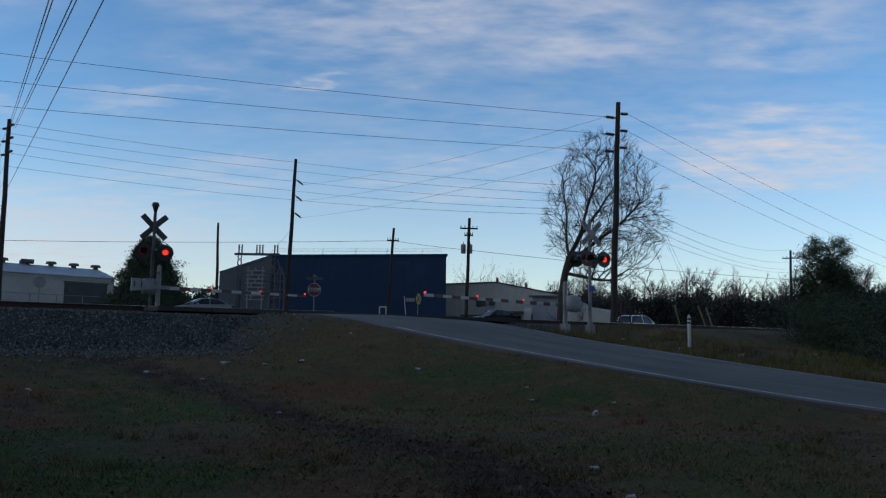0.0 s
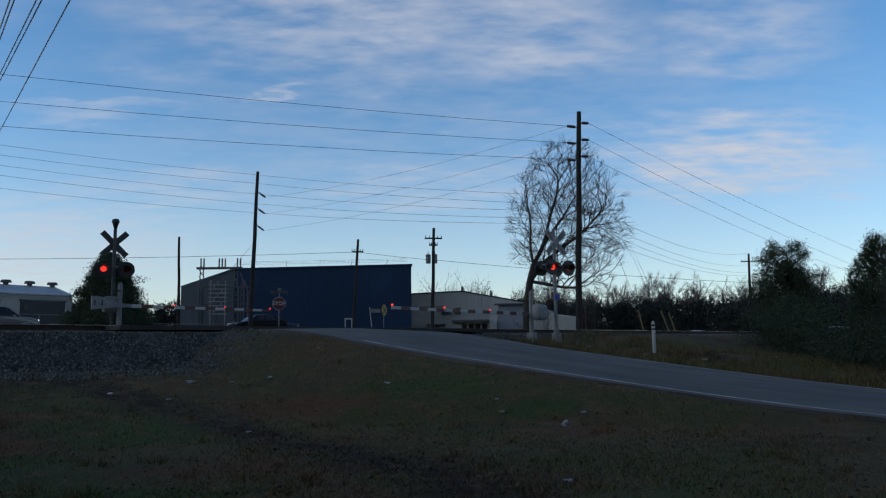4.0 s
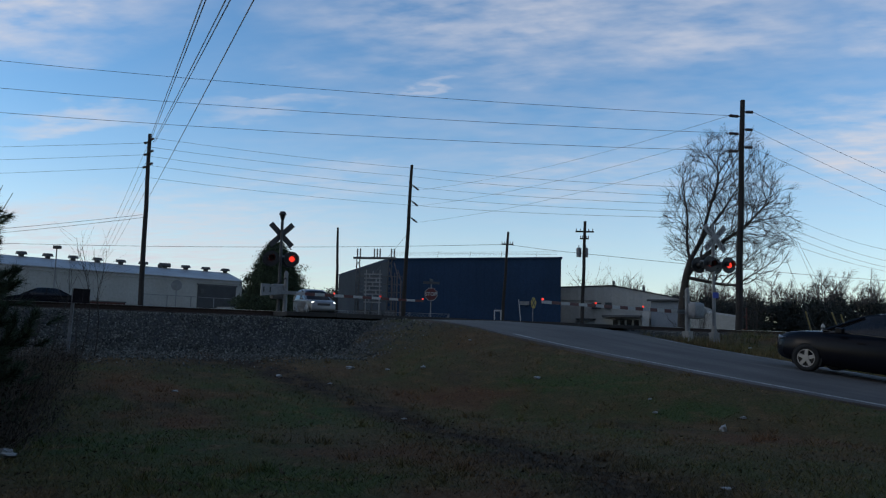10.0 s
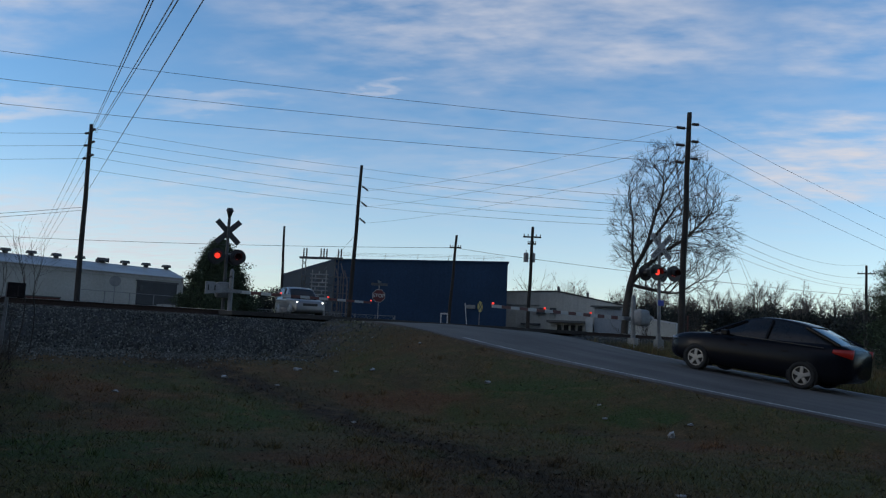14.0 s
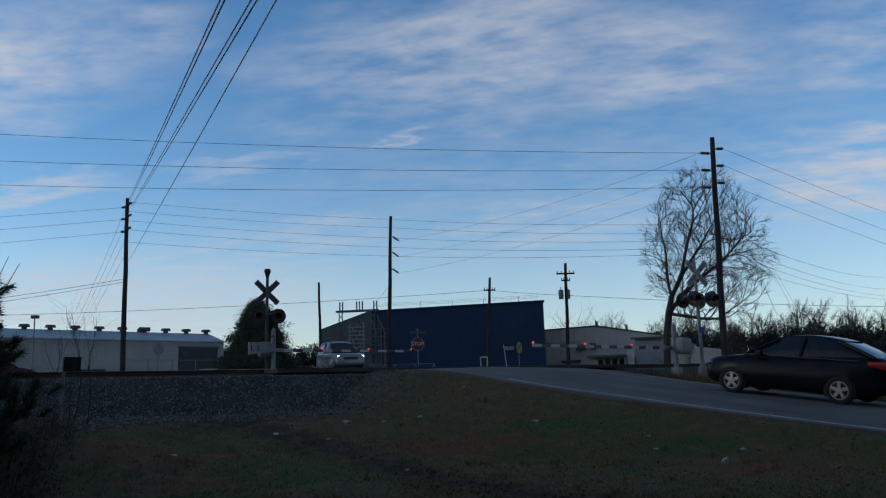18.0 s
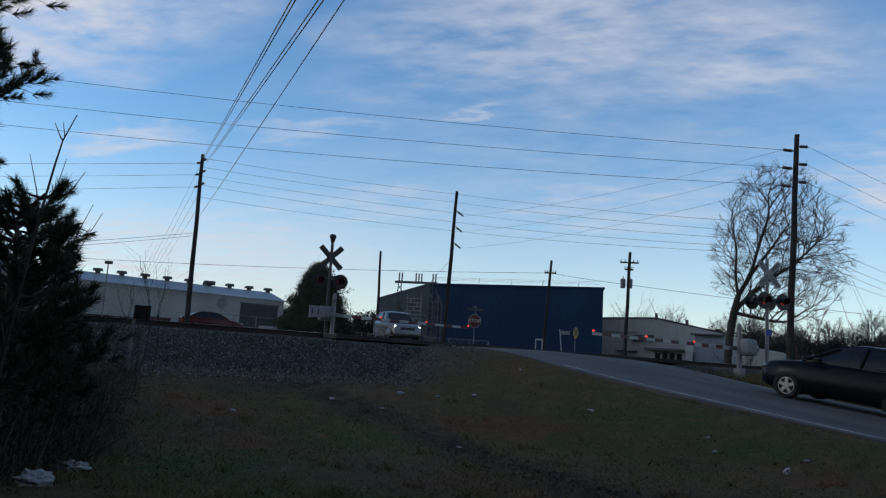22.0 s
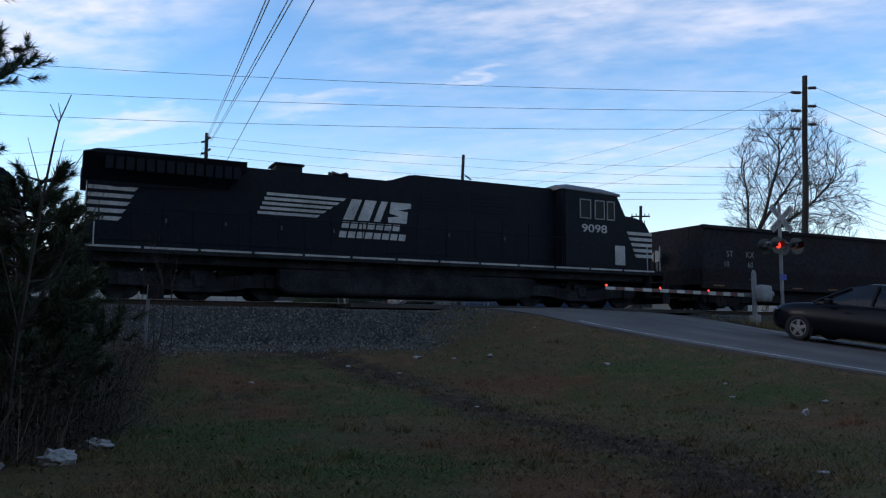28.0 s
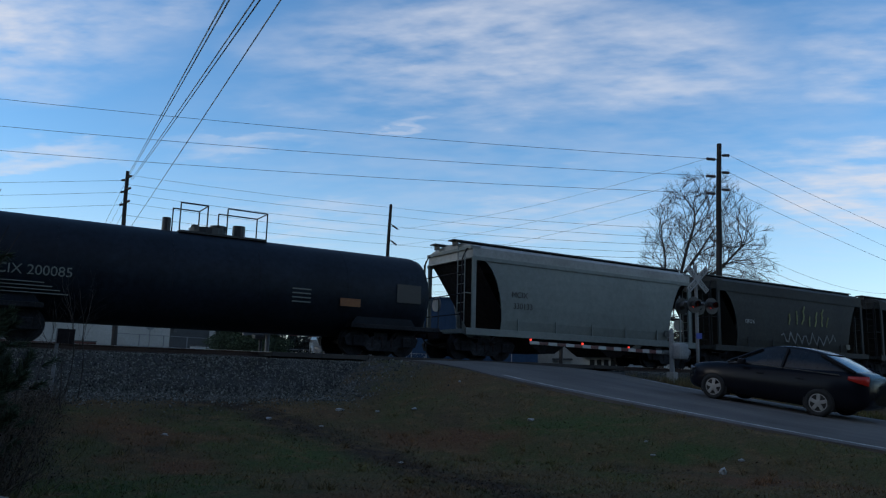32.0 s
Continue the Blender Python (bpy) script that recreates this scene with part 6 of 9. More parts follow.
def gate_arm(base, pivot_z, tip, label, box_side):
    """Mechanism on its own post; the lowered striped arm reaches from the pivot to the tip."""
    base, tip = Vector(base), Vector(tip)
    d = Vector((tip.x - base.x, tip.y - base.y, 0))
    ang = math.degrees(math.atan2(d.y, d.x))
    g = thing("crossing_gate", label, "crossing gate", pose(*base, 0, 0, ang), "crossing gates")
    pz = pivot_z - base.z
    bm = B()
    tube(bm, (0, 0, 0), (0, 0, pz + 0.75), 0.085, 0.08, 10)
    tube(bm, (0, 0, pz + 0.75), (0, 0, pz + 0.85), 0.08, 0.03, 10)
    part("post", bm, M["galv"], g)
    bm = B()
    box(bm, -0.14, 0.14, -0.14, 0.14, -0.5, 0.10, 0.02)
    part("footing", bm, M["concrete"], g)
    bm = B()
    box(bm, -0.50, 0.12, 0.06, 0.40, pz - 0.24, pz + 0.34, 0.12)
    part("mechanism_box", bm, M["galv"], g, "grey gate mechanism housing")
    bm = B()
    prism(bm, [(-1.05, -0.16), (-0.3, -0.07), (0.35, -0.05), (0.35, 0.07), (-0.3, 0.09), (-0.75, 0.3), (-1.05, 0.3)], -0.22, -0.14)
    ob = part("counterweight", bm, M["galv"], g, "counterweight plate")
    ob.matrix_basis = pose(0, 0, pz)
    for xb in (-0.95, -0.7):
        bm = B(); box(bm, xb - 0.025, xb + 0.025, -0.226, -0.134, -0.02, 0.18, 0.01)
        part("bolt_slot", bm, M["black"], ob)
    bm = B(); pipe(bm, [(0.0, -0.09, pz + 0.5), (-0.1, -0.2, pz + 0.55), (-0.35, -0.16, pz + 0.35)], 0.02)
    part("cable", bm, M["black"], g)
    bm = B(); tube(bm, (-0.72, 0.2, pz + 0.04), (-0.5, 0.2, pz + 0.04), 0.12, 0.14, 14)
    part("motor_housing", bm, M["galv"], g)
    L = d.length
    slope = math.degrees(math.atan2(tip.z - pivot_z, L))
    n = int(L / 0.42)
    for k in range(n):
        a, b = 0.3 + (L - 0.3) * k / n, 0.3 + (L - 0.3) * (k + 1) / n
        h = 0.062 - 0.02 * k / n
        bm = B()
        box(bm, a, b - 0.002, -0.20, -0.17, -h, h, 0.004)
        ob = part("arm_band", bm, M["red"] if k % 2 else M["white"], g, "red band" if k % 2 else "white band")
        ob.matrix_basis = pose(0, 0, pz, 0, -slope, 0)
    for f in (0.995, 0.66, 0.32):
        bm = B()
        box(bm, L * f - 0.03, L * f + 0.03, -0.21, -0.16, 0.05, 0.11, 0.015)
        ob = part("arm_lamp", bm, M["lamp_on"], g, "lit red arm lamp")
        ob.matrix_basis = pose(0, 0, pz, 0, -slope, 0)
    return g


def build_crossing():
    crossing_signal((5.62, 28.47, 1.81), "grey crossing signal mast with crossbuck and red flashers beside the road", False, 1)
    crossing_signal((-10.42, 28.5, 1.86), "grey crossing signal mast with bell beyond the track", True, -1)
    gate_arm((4.65, 28.04, 1.76), 2.53, (-0.1, 22.65, 2.53), "lowered red and white crossing gate across the road", 1)
    gate_arm((-10.1, 28.35, 1.9), 2.96, (-5.59, 32.5, 2.94), "lowered red and white crossing gate beyond the track", -1)
    # stop sign beyond the crossing
    p = thing("stop_sign", "red octagonal stop sign with a street blade on top", "road sign", pose(-6.7, 41.5, 1.55, 0, 0, 8))
    bm = B(); tube(bm, (0, 0.03, 0), (0, 0.03, 2.75), 0.03, 0.03, 6)
    part("post", bm, M["galv"], p)
    bm = B()
    bmesh.ops.create_cone(bm, cap_ends=True, segments=8, radius1=0.37, radius2=0.37, depth=0.012, matrix=Matrix.Translation((0, -0.02, 2.2)) @ Matrix.Rotation(math.pi / 2, 4, "X") @ Matrix.Rotation(math.pi / 8, 4, "Z"))
    part("white_border", bm, M["white"], p, "white rim")
    bm = B()
    bmesh.ops.create_cone(bm, cap_ends=True, segments=8, radius1=0.345, radius2=0.345, depth=0.012, matrix=Matrix.Translation((0, -0.028, 2.2)) @ Matrix.Rotation(math.pi / 2, 4, "X") @ Matrix.Rotation(math.pi / 8, 4, "Z"))
    part("face", bm, M["red"], p, "red face")
    text_mesh("lettering", "STOP", 0.27, M["white"], p, pose(0, -0.037, 2.2, 90, 0, 0), 0.002, bold=0.006)
    for a, z in ((12, 2.82), (80, 2.95)):
        bm = B(); box(bm, -0.45, 0.45, -0.01, 0.01, -0.07, 0.07)
        ob = part("street_blade", bm, M["darksteel"], p, "street name blade")
        ob.matrix_basis = pose(0, 0, z, 0, 0, a)
    # round yellow railroad warning sign
    p = thing("warning_sign", "round yellow railroad warning sign on a thin post", "road sign", pose(-1.85, 60.0, 1.5, 0, 0, 64))
    bm = B(); tube(bm, (0, 0.03, 0), (0, 0.03, 3.2), 0.035, 0.035, 6)
    part("post", bm, M["galv"], p)
    bm = B(); tube(bm, (0, -0.01, 2.75), (0, -0.03, 2.75), 0.42, 0.42, 20)
    part("face", bm, M["yellow"], p, "yellow disc")
    for a in (45, -45):
        bm = B(); box(bm, -0.42, 0.42, -0.04, -0.034, -0.05, 0.05)
        ob = part("cross_bar", bm, M["black"], p)
        ob.matrix_basis = pose(0, 0, 2.75, 0, a, 0)
    # small white frame and a leaning rod before the warehouse
    p = thing("utility_stand", "small white open utility stand on the ground", "utility stand", pose(-4.8, 62.7, 2.65, 0, 0, 5))
    for x in (-0.26, 0.26):
        bm = B(); box(bm, x - 0.05, x + 0.05, -0.05, 0.05, 0, 1.1)
        part("upright", bm, M["white"], p)
    for z in (0.0, 1.0):
        bm = B(); box(bm, -0.26, 0.26, -0.05, 0.05, z, z + 0.12)
        part("crosspiece", bm, M["white"], p)
    bm = B(); tube(bm, (0.14, 0, 0), (-0.14, 0, 2.6), 0.045, 0.04, 6)
    ob = link_mesh("leaning_rod", bm, M["white"])
    ob.matrix_basis = pose(-3.7, 75.6, 2.7)
    tagged(ob, "thin white rod leaning beside the warehouse", "rod")
    # white marker post beside the track
    p = thing("marker_post", "white plastic marker post with dark bands at the trackside", "marker post", pose(7.95, 24.45, 1.22))
    bm = B(); tube(bm, (0, 0, -0.1), (0, 0, 0.82), 0.055, 0.055, 10); tube(bm, (0, 0, 0.82), (0, 0, 0.9), 0.055, 0.02, 10)
    part("post", bm, M["white"], p)
    for z in (0.62, 0.74):
        bm = B(); tube(bm, (0, 0, z), (0, 0, z + 0.05), 0.058, 0.058, 10)
        part("band", bm, M["black"], p)
    # old wooden post with a metal cap box beside the ballast
    p = thing("fence_post", "weathered grey post with a dark cap beside the ballast", "post", pose(-10.2, 15.5, 0.42, 0, 1.5, 20))
    bm = B(); box(bm, -0.035, 0.035, -0.02, 0.02, -0.3, 1.86, 0.008)
    part("post", bm, M["galv"], p)
    bm = B(); box(bm, 0.0, 0.34, -0.06, -0.022, 1.55, 1.86, 0.01)
    part("cap_box", bm, M["rust"], p)
    # yellow guy guards and a low frame near the bare tree
    for (x0, z0), (x1, z1) in (((15.5, 1.35), (14.95, 3.6)), ((17.2, 1.35), (16.45, 3.55)), ((17.6, 1.35), (16.95, 3.45))):
        bm = B(); tube(bm, (x0 - x1, 0, 0), (0, 0, z1 - z0), 0.05, 0.05, 6)
        ob = link_mesh("guy_guard", bm, M["dullyellow"])
        ob.matrix_basis = pose(x1, 49.9, z0)
        tagged(ob, "yellow plastic guy wire guard", "guy guard", group="guy guards")
    f = thing("wooden_frame", "small open wooden frame beside the track", "frame", pose(10.55, 46.2, 1.4))
    for x in (-0.14, 0.14):
        bm = B(); box(bm, x - 0.035, x + 0.035, -0.04, 0.04, 0, 2.15)
        part("upright", bm, M["brownpaint"], f)
    for z in (0.9, 1.6):
        bm = B(); box(bm, -0.14, 0.14, -0.03, 0.03, z, z + 0.07)
        part("rail", bm, M["brownpaint"], f)


def build_substation():
    t = thing("substation", "steel lattice electrical substation in front of the warehouse", "substation", pose(-19.2, 77.6, 1.4))
    for x in (-1.4, 2.0):
        for dx in (-0.25, 0.25):
            bm = B(); tube(bm, (x + dx, 0, 0), (x + dx * 0.6, 0, 7.9), 0.06, 0.05, 5)
            part("leg", bm, M["darksteel"], t)
        bm = B()
        for k in range(12):
            tube(bm, (x - 0.25, 0, 0.65 * k), (x + 0.25, 0, 0.65 * (k + 1)), 0.03, 0.03, 4)
            tube(bm, (x + 0.25, 0, 0.65 * k), (x - 0.25, 0, 0.65 * (k + 1)), 0.03, 0.03, 4)
        part("lattice", bm, M["darksteel"], t)
    bm = B(); box(bm, -1.9, 2.6, -0.15, 0.15, 7.9, 8.12)
    part("beam", bm, M["darksteel"], t)
    for x in (-1.5, -1.2, 0.3, 0.6, 0.9, 2.1, 2.4):
        bm = B()
        turned(bm, (x, 0, 8.12), (x, 0, 9.0), sheds(5, 0.045, 0.1), 8)
        part("insulator", bm, M["porcelain"], t)
    for k in range(10):
        x, z0 = -0.9 + 0.75 * (k % 6), 3.2 + 1.3 * (k // 6)
        bm = B(); tube(bm, (x, -1.5, 0), (x, -1.5, 5.4 + 0.5 * (k % 3)), 0.06, 0.06, 5)
        part("bus_post", bm, M["darksteel"], t)
    for z in (3.6, 4.4, 5.2, 6.0):
        bm = B(); tube(bm, (-1.0, -1.5, z), (3.6, -1.5, z), 0.05, 0.05, 5)
        part("bus_bar", bm, M["darksteel"], t)
    for x in (0.1, 1.5):
        bm = B(); tube(bm, (x, -2.2, 0), (x, -2.2, 6.6), 0.07, 0.06, 5)
        part("rack_post", bm, M["galv"], t)
    for k in range(8):
        bm = B(); box(bm, -0.1, 1.7, -2.28, -2.2, 3.3 + 0.4 * k, 3.42 + 0.4 * k)
        part("rack_bar", bm, M["galv"], t)
        bm = B(); tube(bm, (0.45 + 0.35 * (k % 3), -2.25, 3.42 + 0.4 * k), (0.45 + 0.35 * (k % 3), -2.25, 3.68 + 0.4 * k), 0.07, 0.05, 8)
        part("insulator", bm, M["galv"], t)
    for x, z in ((2.6, 6.4), (3.1, 6.9), (3.5, 6.2)):
        bm = B(); tube(bm, (x, -1.5, 0), (x, -1.5, z - 0.6), 0.08, 0.07, 6); tube(bm, (x, -1.5, z - 0.6), (x - 0.35, -1.5, z + 0.5), 0.07, 0.05, 6)
        part("bushing", bm, M["porcelain"], t)
    for k in range(3):
        bm = B(); box(bm, -0.6 + 1.3 * k, 0.4 + 1.3 * k, -1.9, -0.9, 0.2, 2.6, 0.05)
        part("switch_cabinet", bm, M["darksteel"], t, "grey switchgear cabinet")
    # chain-link fence in front: posts, rails and a fine mesh of wires
    f = thing("chain_link_fence", "grey chain-link fence round the substation", "fence", pose(0, 0, 0))
    a, b = Vector((-27, 68.5, 1.45)), Vector((-10.5, 74.5, 1.45))
    n = 9
    for k in range(n + 1):
        p = a.lerp(b, k / n)
        bm = B(); tube(bm, p, p + Vector((0, 0, 2.3)), 0.035, 0.035, 6)
        part("post", bm, M["galv"], f)
    bm = B(); tube(bm, a + Vector((0, 0, 2.25)), b + Vector((0, 0, 2.25)), 0.025, 0.025, 5)
    part("top_rail", bm, M["galv"], f)
    s = Soup()
    L = (b - a).length
    u = (b - a) / L
    for k in range(int(L / 0.3)):
        for sg in (1, -1):
            p = a + u * (0.3 * k)
            q = p + u * (sg * 2.2) + Vector((0, 0, 2.2))
            q = a + u * min(L, max(0, (q - a).dot(u))) + Vector((0, 0, 2.2))
            s.limb(p, q, 0.012, 0.012, 3)
    s.mesh("mesh", M["galv"], f)
    bm = B(); box(bm, -0.7, 0.7, -0.02, 0.02, -0.2, 0.2)
    ob = link_mesh("fence_sign", bm, M["galv"], f)
    ob.matrix_basis = pose(-18.6, 71.3, 3.0, 0, 0, 20)
    # floodlight pole and round sign by the pale shed
    p = thing("floodlight_pole", "thin pole with a small floodlight beside the pale shed", "lamp post", pose(-38.5, 54.5, 1.4))
    bm = B(); tube(bm, (0, 0, 0), (0, 0, 6.2), 0.06, 0.045, 6)
    part("pole", bm, M["galv"], p)
    bm = B(); box(bm, -0.25, 0.3, -0.15, 0.15, 6.1, 6.35, 0.03)
    part("lamp_head", bm, M["black"], p)
    p = thing("round_sign", "round grey sign seen from behind on a post", "road sign", pose(-29.95, 57.5, 2.3, 0, 0, 30))
    bm = B(); tube(bm, (0, 0, 0), (0, 0, 2.9), 0.035, 0.035, 6)
    part("post", bm, M["galv"], p)
    bm = B(); tube(bm, (0, -0.02, 2.7), (0, 0.0, 2.7), 0.42, 0.42, 18)
    part("plate", bm, M["galv"], p)


# ---------------------------------------------------------------- road vehicles
def wheel(parent, x, y, r, rim_mat, spokes=5):
    sgn = -1 if y < 0 else 1
    w = new("wheel")
    w.parent = parent
    w.matrix_basis = pose(x, y, r)
    bm = B()
    n = 28
    prof = [(r * 0.68, -0.10), (r * 0.94, -0.105), (r, -0.085), (r, 0.085), (r * 0.94, 0.105), (r * 0.68, 0.10)]
    rings = [[bm.verts.new((rr * math.cos(6.2832 * k / n), yy, rr * math.sin(6.2832 * k / n))) for rr, yy in prof] for k in range(n)]
    for k in range(n):
        a, b = rings[k], rings[(k + 1) % n]
        for i in range(len(prof)):
            j = (i + 1) % len(prof)
            bm.faces.new((a[i], a[j], b[j], b[i]))
    bmesh.ops.recalc_face_normals(bm, faces=bm.faces[:])
    part("tyre", bm, M["rubber"], w, smooth=True)
    bm = B()
    yo = 0.085 * sgn
    for k in range(spokes):
        a = 6.2832 * k / spokes + 0.3
        m = Matrix.Rotation(-a, 4, "Y")
        box(bm, 0.03, r * 0.64, yo - 0.012, yo + 0.012, -0.03 - 0.012, 0.03 + 0.012, 0.006, m)
    tube(bm, (0, yo - 0.02, 0), (0, yo + 0.02, 0), 0.07, 0.07, 12)
    for k in range(24):
        a0, a1 = 6.2832 * k / 24, 6.2832 * (k + 1) / 24
        q = []
        for a in (a0, a1):
            for rr in (r * 0.60, r * 0.69):
                q.append((rr * math.cos(a), rr * math.sin(a)))
        v = [bm.verts.new((q[0][0], yo, q[0][1])), bm.verts.new((q[1][0], yo, q[1][1])), bm.verts.new((q[3][0], yo, q[3][1])), bm.verts.new((q[2][0], yo, q[2][1]))]
        bm.faces.new(v)
    part("rim", bm, rim_mat, w, "five-spoke alloy rim")
    bm = B(); tube(bm, (0, yo * 0.55, 0), (0, yo * 0.62, 0), r * 0.66, r * 0.66, 20)
    part("brake_shadow", bm, M["black"], w)
    return w


def smooth_outline(pts, k=4):
    """Catmull-Rom through the given points."""
    out = []
    n = len(pts)
    for i in range(n - 1):
        p0, p1, p2, p3 = pts[max(0, i - 1)], pts[i], pts[i + 1], pts[min(n - 1, i + 2)]
        for j in range(k):
            t = j / k
            out.append(tuple(0.5 * ((2 * p1[a]) + (-p0[a] + p2[a]) * t + (2 * p0[a] - 5 * p1[a] + 4 * p2[a] - p3[a]) * t * t + (-p0[a] + 3 * p1[a] - 3 * p2[a] + p3[a]) * t ** 3) for a in (0, 1)))
    out.append(pts[-1])
    return out


def sliced_body(t, top, low, x0, x1, hw, sill, r, body_mat):
    """Body in lateral slices, pulled in towards the edges."""
    bm = B()
    slices = []
    for y, inset in ((-hw, 0.085), (-hw + 0.02, 0.03), (-hw + 0.10, 0.0), (hw - 0.10, 0.0), (hw - 0.02, 0.03), (hw, 0.085)):
        ring = []
        for x, z in top + low:
            f = abs(x - (x0 + x1) / 2) / ((x1 - x0) / 2)
            taper = 1 - 0.13 * max(0, f - 0.72) / 0.28 * 1.0
            upper = inset if z > sill + 0.32 else inset * 0.25
            ring.append(bm.verts.new((x - math.copysign(inset * 0.7, x) * (f > 0.96), y * taper, z - (upper if z > r * 1.5 else 0))))
        slices.append(ring)
    n = len(slices[0])
    for a, b in zip(slices, slices[1:]):
        for i in range(n):
            j = (i + 1) % n
            bm.faces.new((a[i], a[j], b[j], b[i]))
    bm.faces.new(list(reversed(slices[0])))
    bm.faces.new(slices[-1])
    bmesh.ops.triangulate(bm, faces=[f for f in bm.faces if len(f.verts) > 4])
    bmesh.ops.recalc_face_normals(bm, faces=bm.faces[:])
    part("body", bm, body_mat, t, smooth=True)


def section_at(sections, x):
    return [lerp_table([(q[0], q[k]) for q in sections], x) for k in (1, 2, 3)]


def lofted_body(t, sections, wheels, r, body_mat):
    """Body as rounded cross-sections along its length: x, underside, top, half width; dark arches and corner lamps on it."""
    xs = [sections[0][0] + (sections[-1][0] - sections[0][0]) * k / 46 for k in range(47)]
    bm = B()
    rings = []
    for x in xs:
        lo, hi, w = [sum(section_at(sections, x + d)[k] for d in (-0.06, 0, 0.06)) / 3 for k in range(3)]
        h = hi - lo
        half = [(0.80 * w, lo), (0.96 * w, lo + 0.05), (1.0 * w, lo + 0.26 * h), (1.005 * w, lo + 0.52 * h), (0.985 * w, lo + 0.74 * h), (0.965 * w, lo + 0.80 * h), (0.90 * w, hi - 0.035), (0.72 * w, hi - 0.004), (0.35 * w, hi + 0.012)]
        ring = [(y, z) for y, z in half] + [(-y, z) for y, z in reversed(half)]
        rings.append([bm.verts.new((x, y, z)) for y, z in ring])
    n = len(rings[0])
    for a, b in zip(rings, rings[1:]):
        for i in range(n):
            bm.faces.new((a[i], a[(i + 1) % n], b[(i + 1) % n], b[i]))
    bm.faces.new(list(reversed(rings[0])))
    bm.faces.new(rings[-1])
    bmesh.ops.recalc_face_normals(bm, faces=bm.faces[:])
    part("body", bm, body_mat, t, smooth=True)
    for x in wheels:
        w = section_at(sections, x)[2]
        for sg in (-1, 1):
            # solid dark disc stands in for the shaded hollow of the wheel well
            bm = B()
            ring = [(r * 1.14 * math.cos(math.pi * (k / 14 * 1.3 - 0.15)), r * 0.98 + r * 1.14 * math.sin(math.pi * (k / 14 * 1.3 - 0.15))) for k in range(15)]
            prism(bm, [(x + p, q) for p, q in ring], min(sg * (w - 0.25), sg * (w + 0.003)), max(sg * (w - 0.25), sg * (w + 0.003)))
            part("wheel_arch", bm, M["rubber"], t)

    def patch(name, x0, x1, z0, z1, material, label):
        for sg in (-1, 1):
            bm = B()
            prev = None
            for k in range(6):
                x = x0 + (x1 - x0) * k / 5
                w = sum(section_at(sections, x + d)[2] for d in (-0.06, 0, 0.06)) / 3
                taper = 0.02 * k
                cur = [bm.verts.new((x, sg * (w + o), z)) for o, z in ((0.016, z0 + taper), (0.012, z1 - taper * 0.4), (-0.05, z1 - taper * 0.4), (-0.05, z0 + taper))]
                if prev:
                    for i in range(4):
                        bm.faces.new((prev[i], prev[(i + 1) % 4], cur[(i + 1) % 4], cur[i]))
                else:
                    bm.faces.new(cur)
                prev = cur
            bm.faces.new(prev)
            bmesh.ops.recalc_face_normals(bm, faces=bm.faces[:])
            part(name, bm, material, t, label, smooth=True)
    patch("taillight", -2.345, -1.95, 0.86, 1.08, M["taillight"], "lit red tail lamp")
    patch("headlight", 2.30, 1.98, 0.66, 0.79, M["alloy"], "clear headlight")
    for sg in (-1, 1):
        w = 0.918
        bm = B(); box(bm, -1.75, 1.05, min(sg * (w - 0.05), sg * (w - 0.03)), max(sg * (w - 0.05), sg * (w - 0.03)), 1.035, 1.055)
        part("window_trim", bm, M["black"], t)


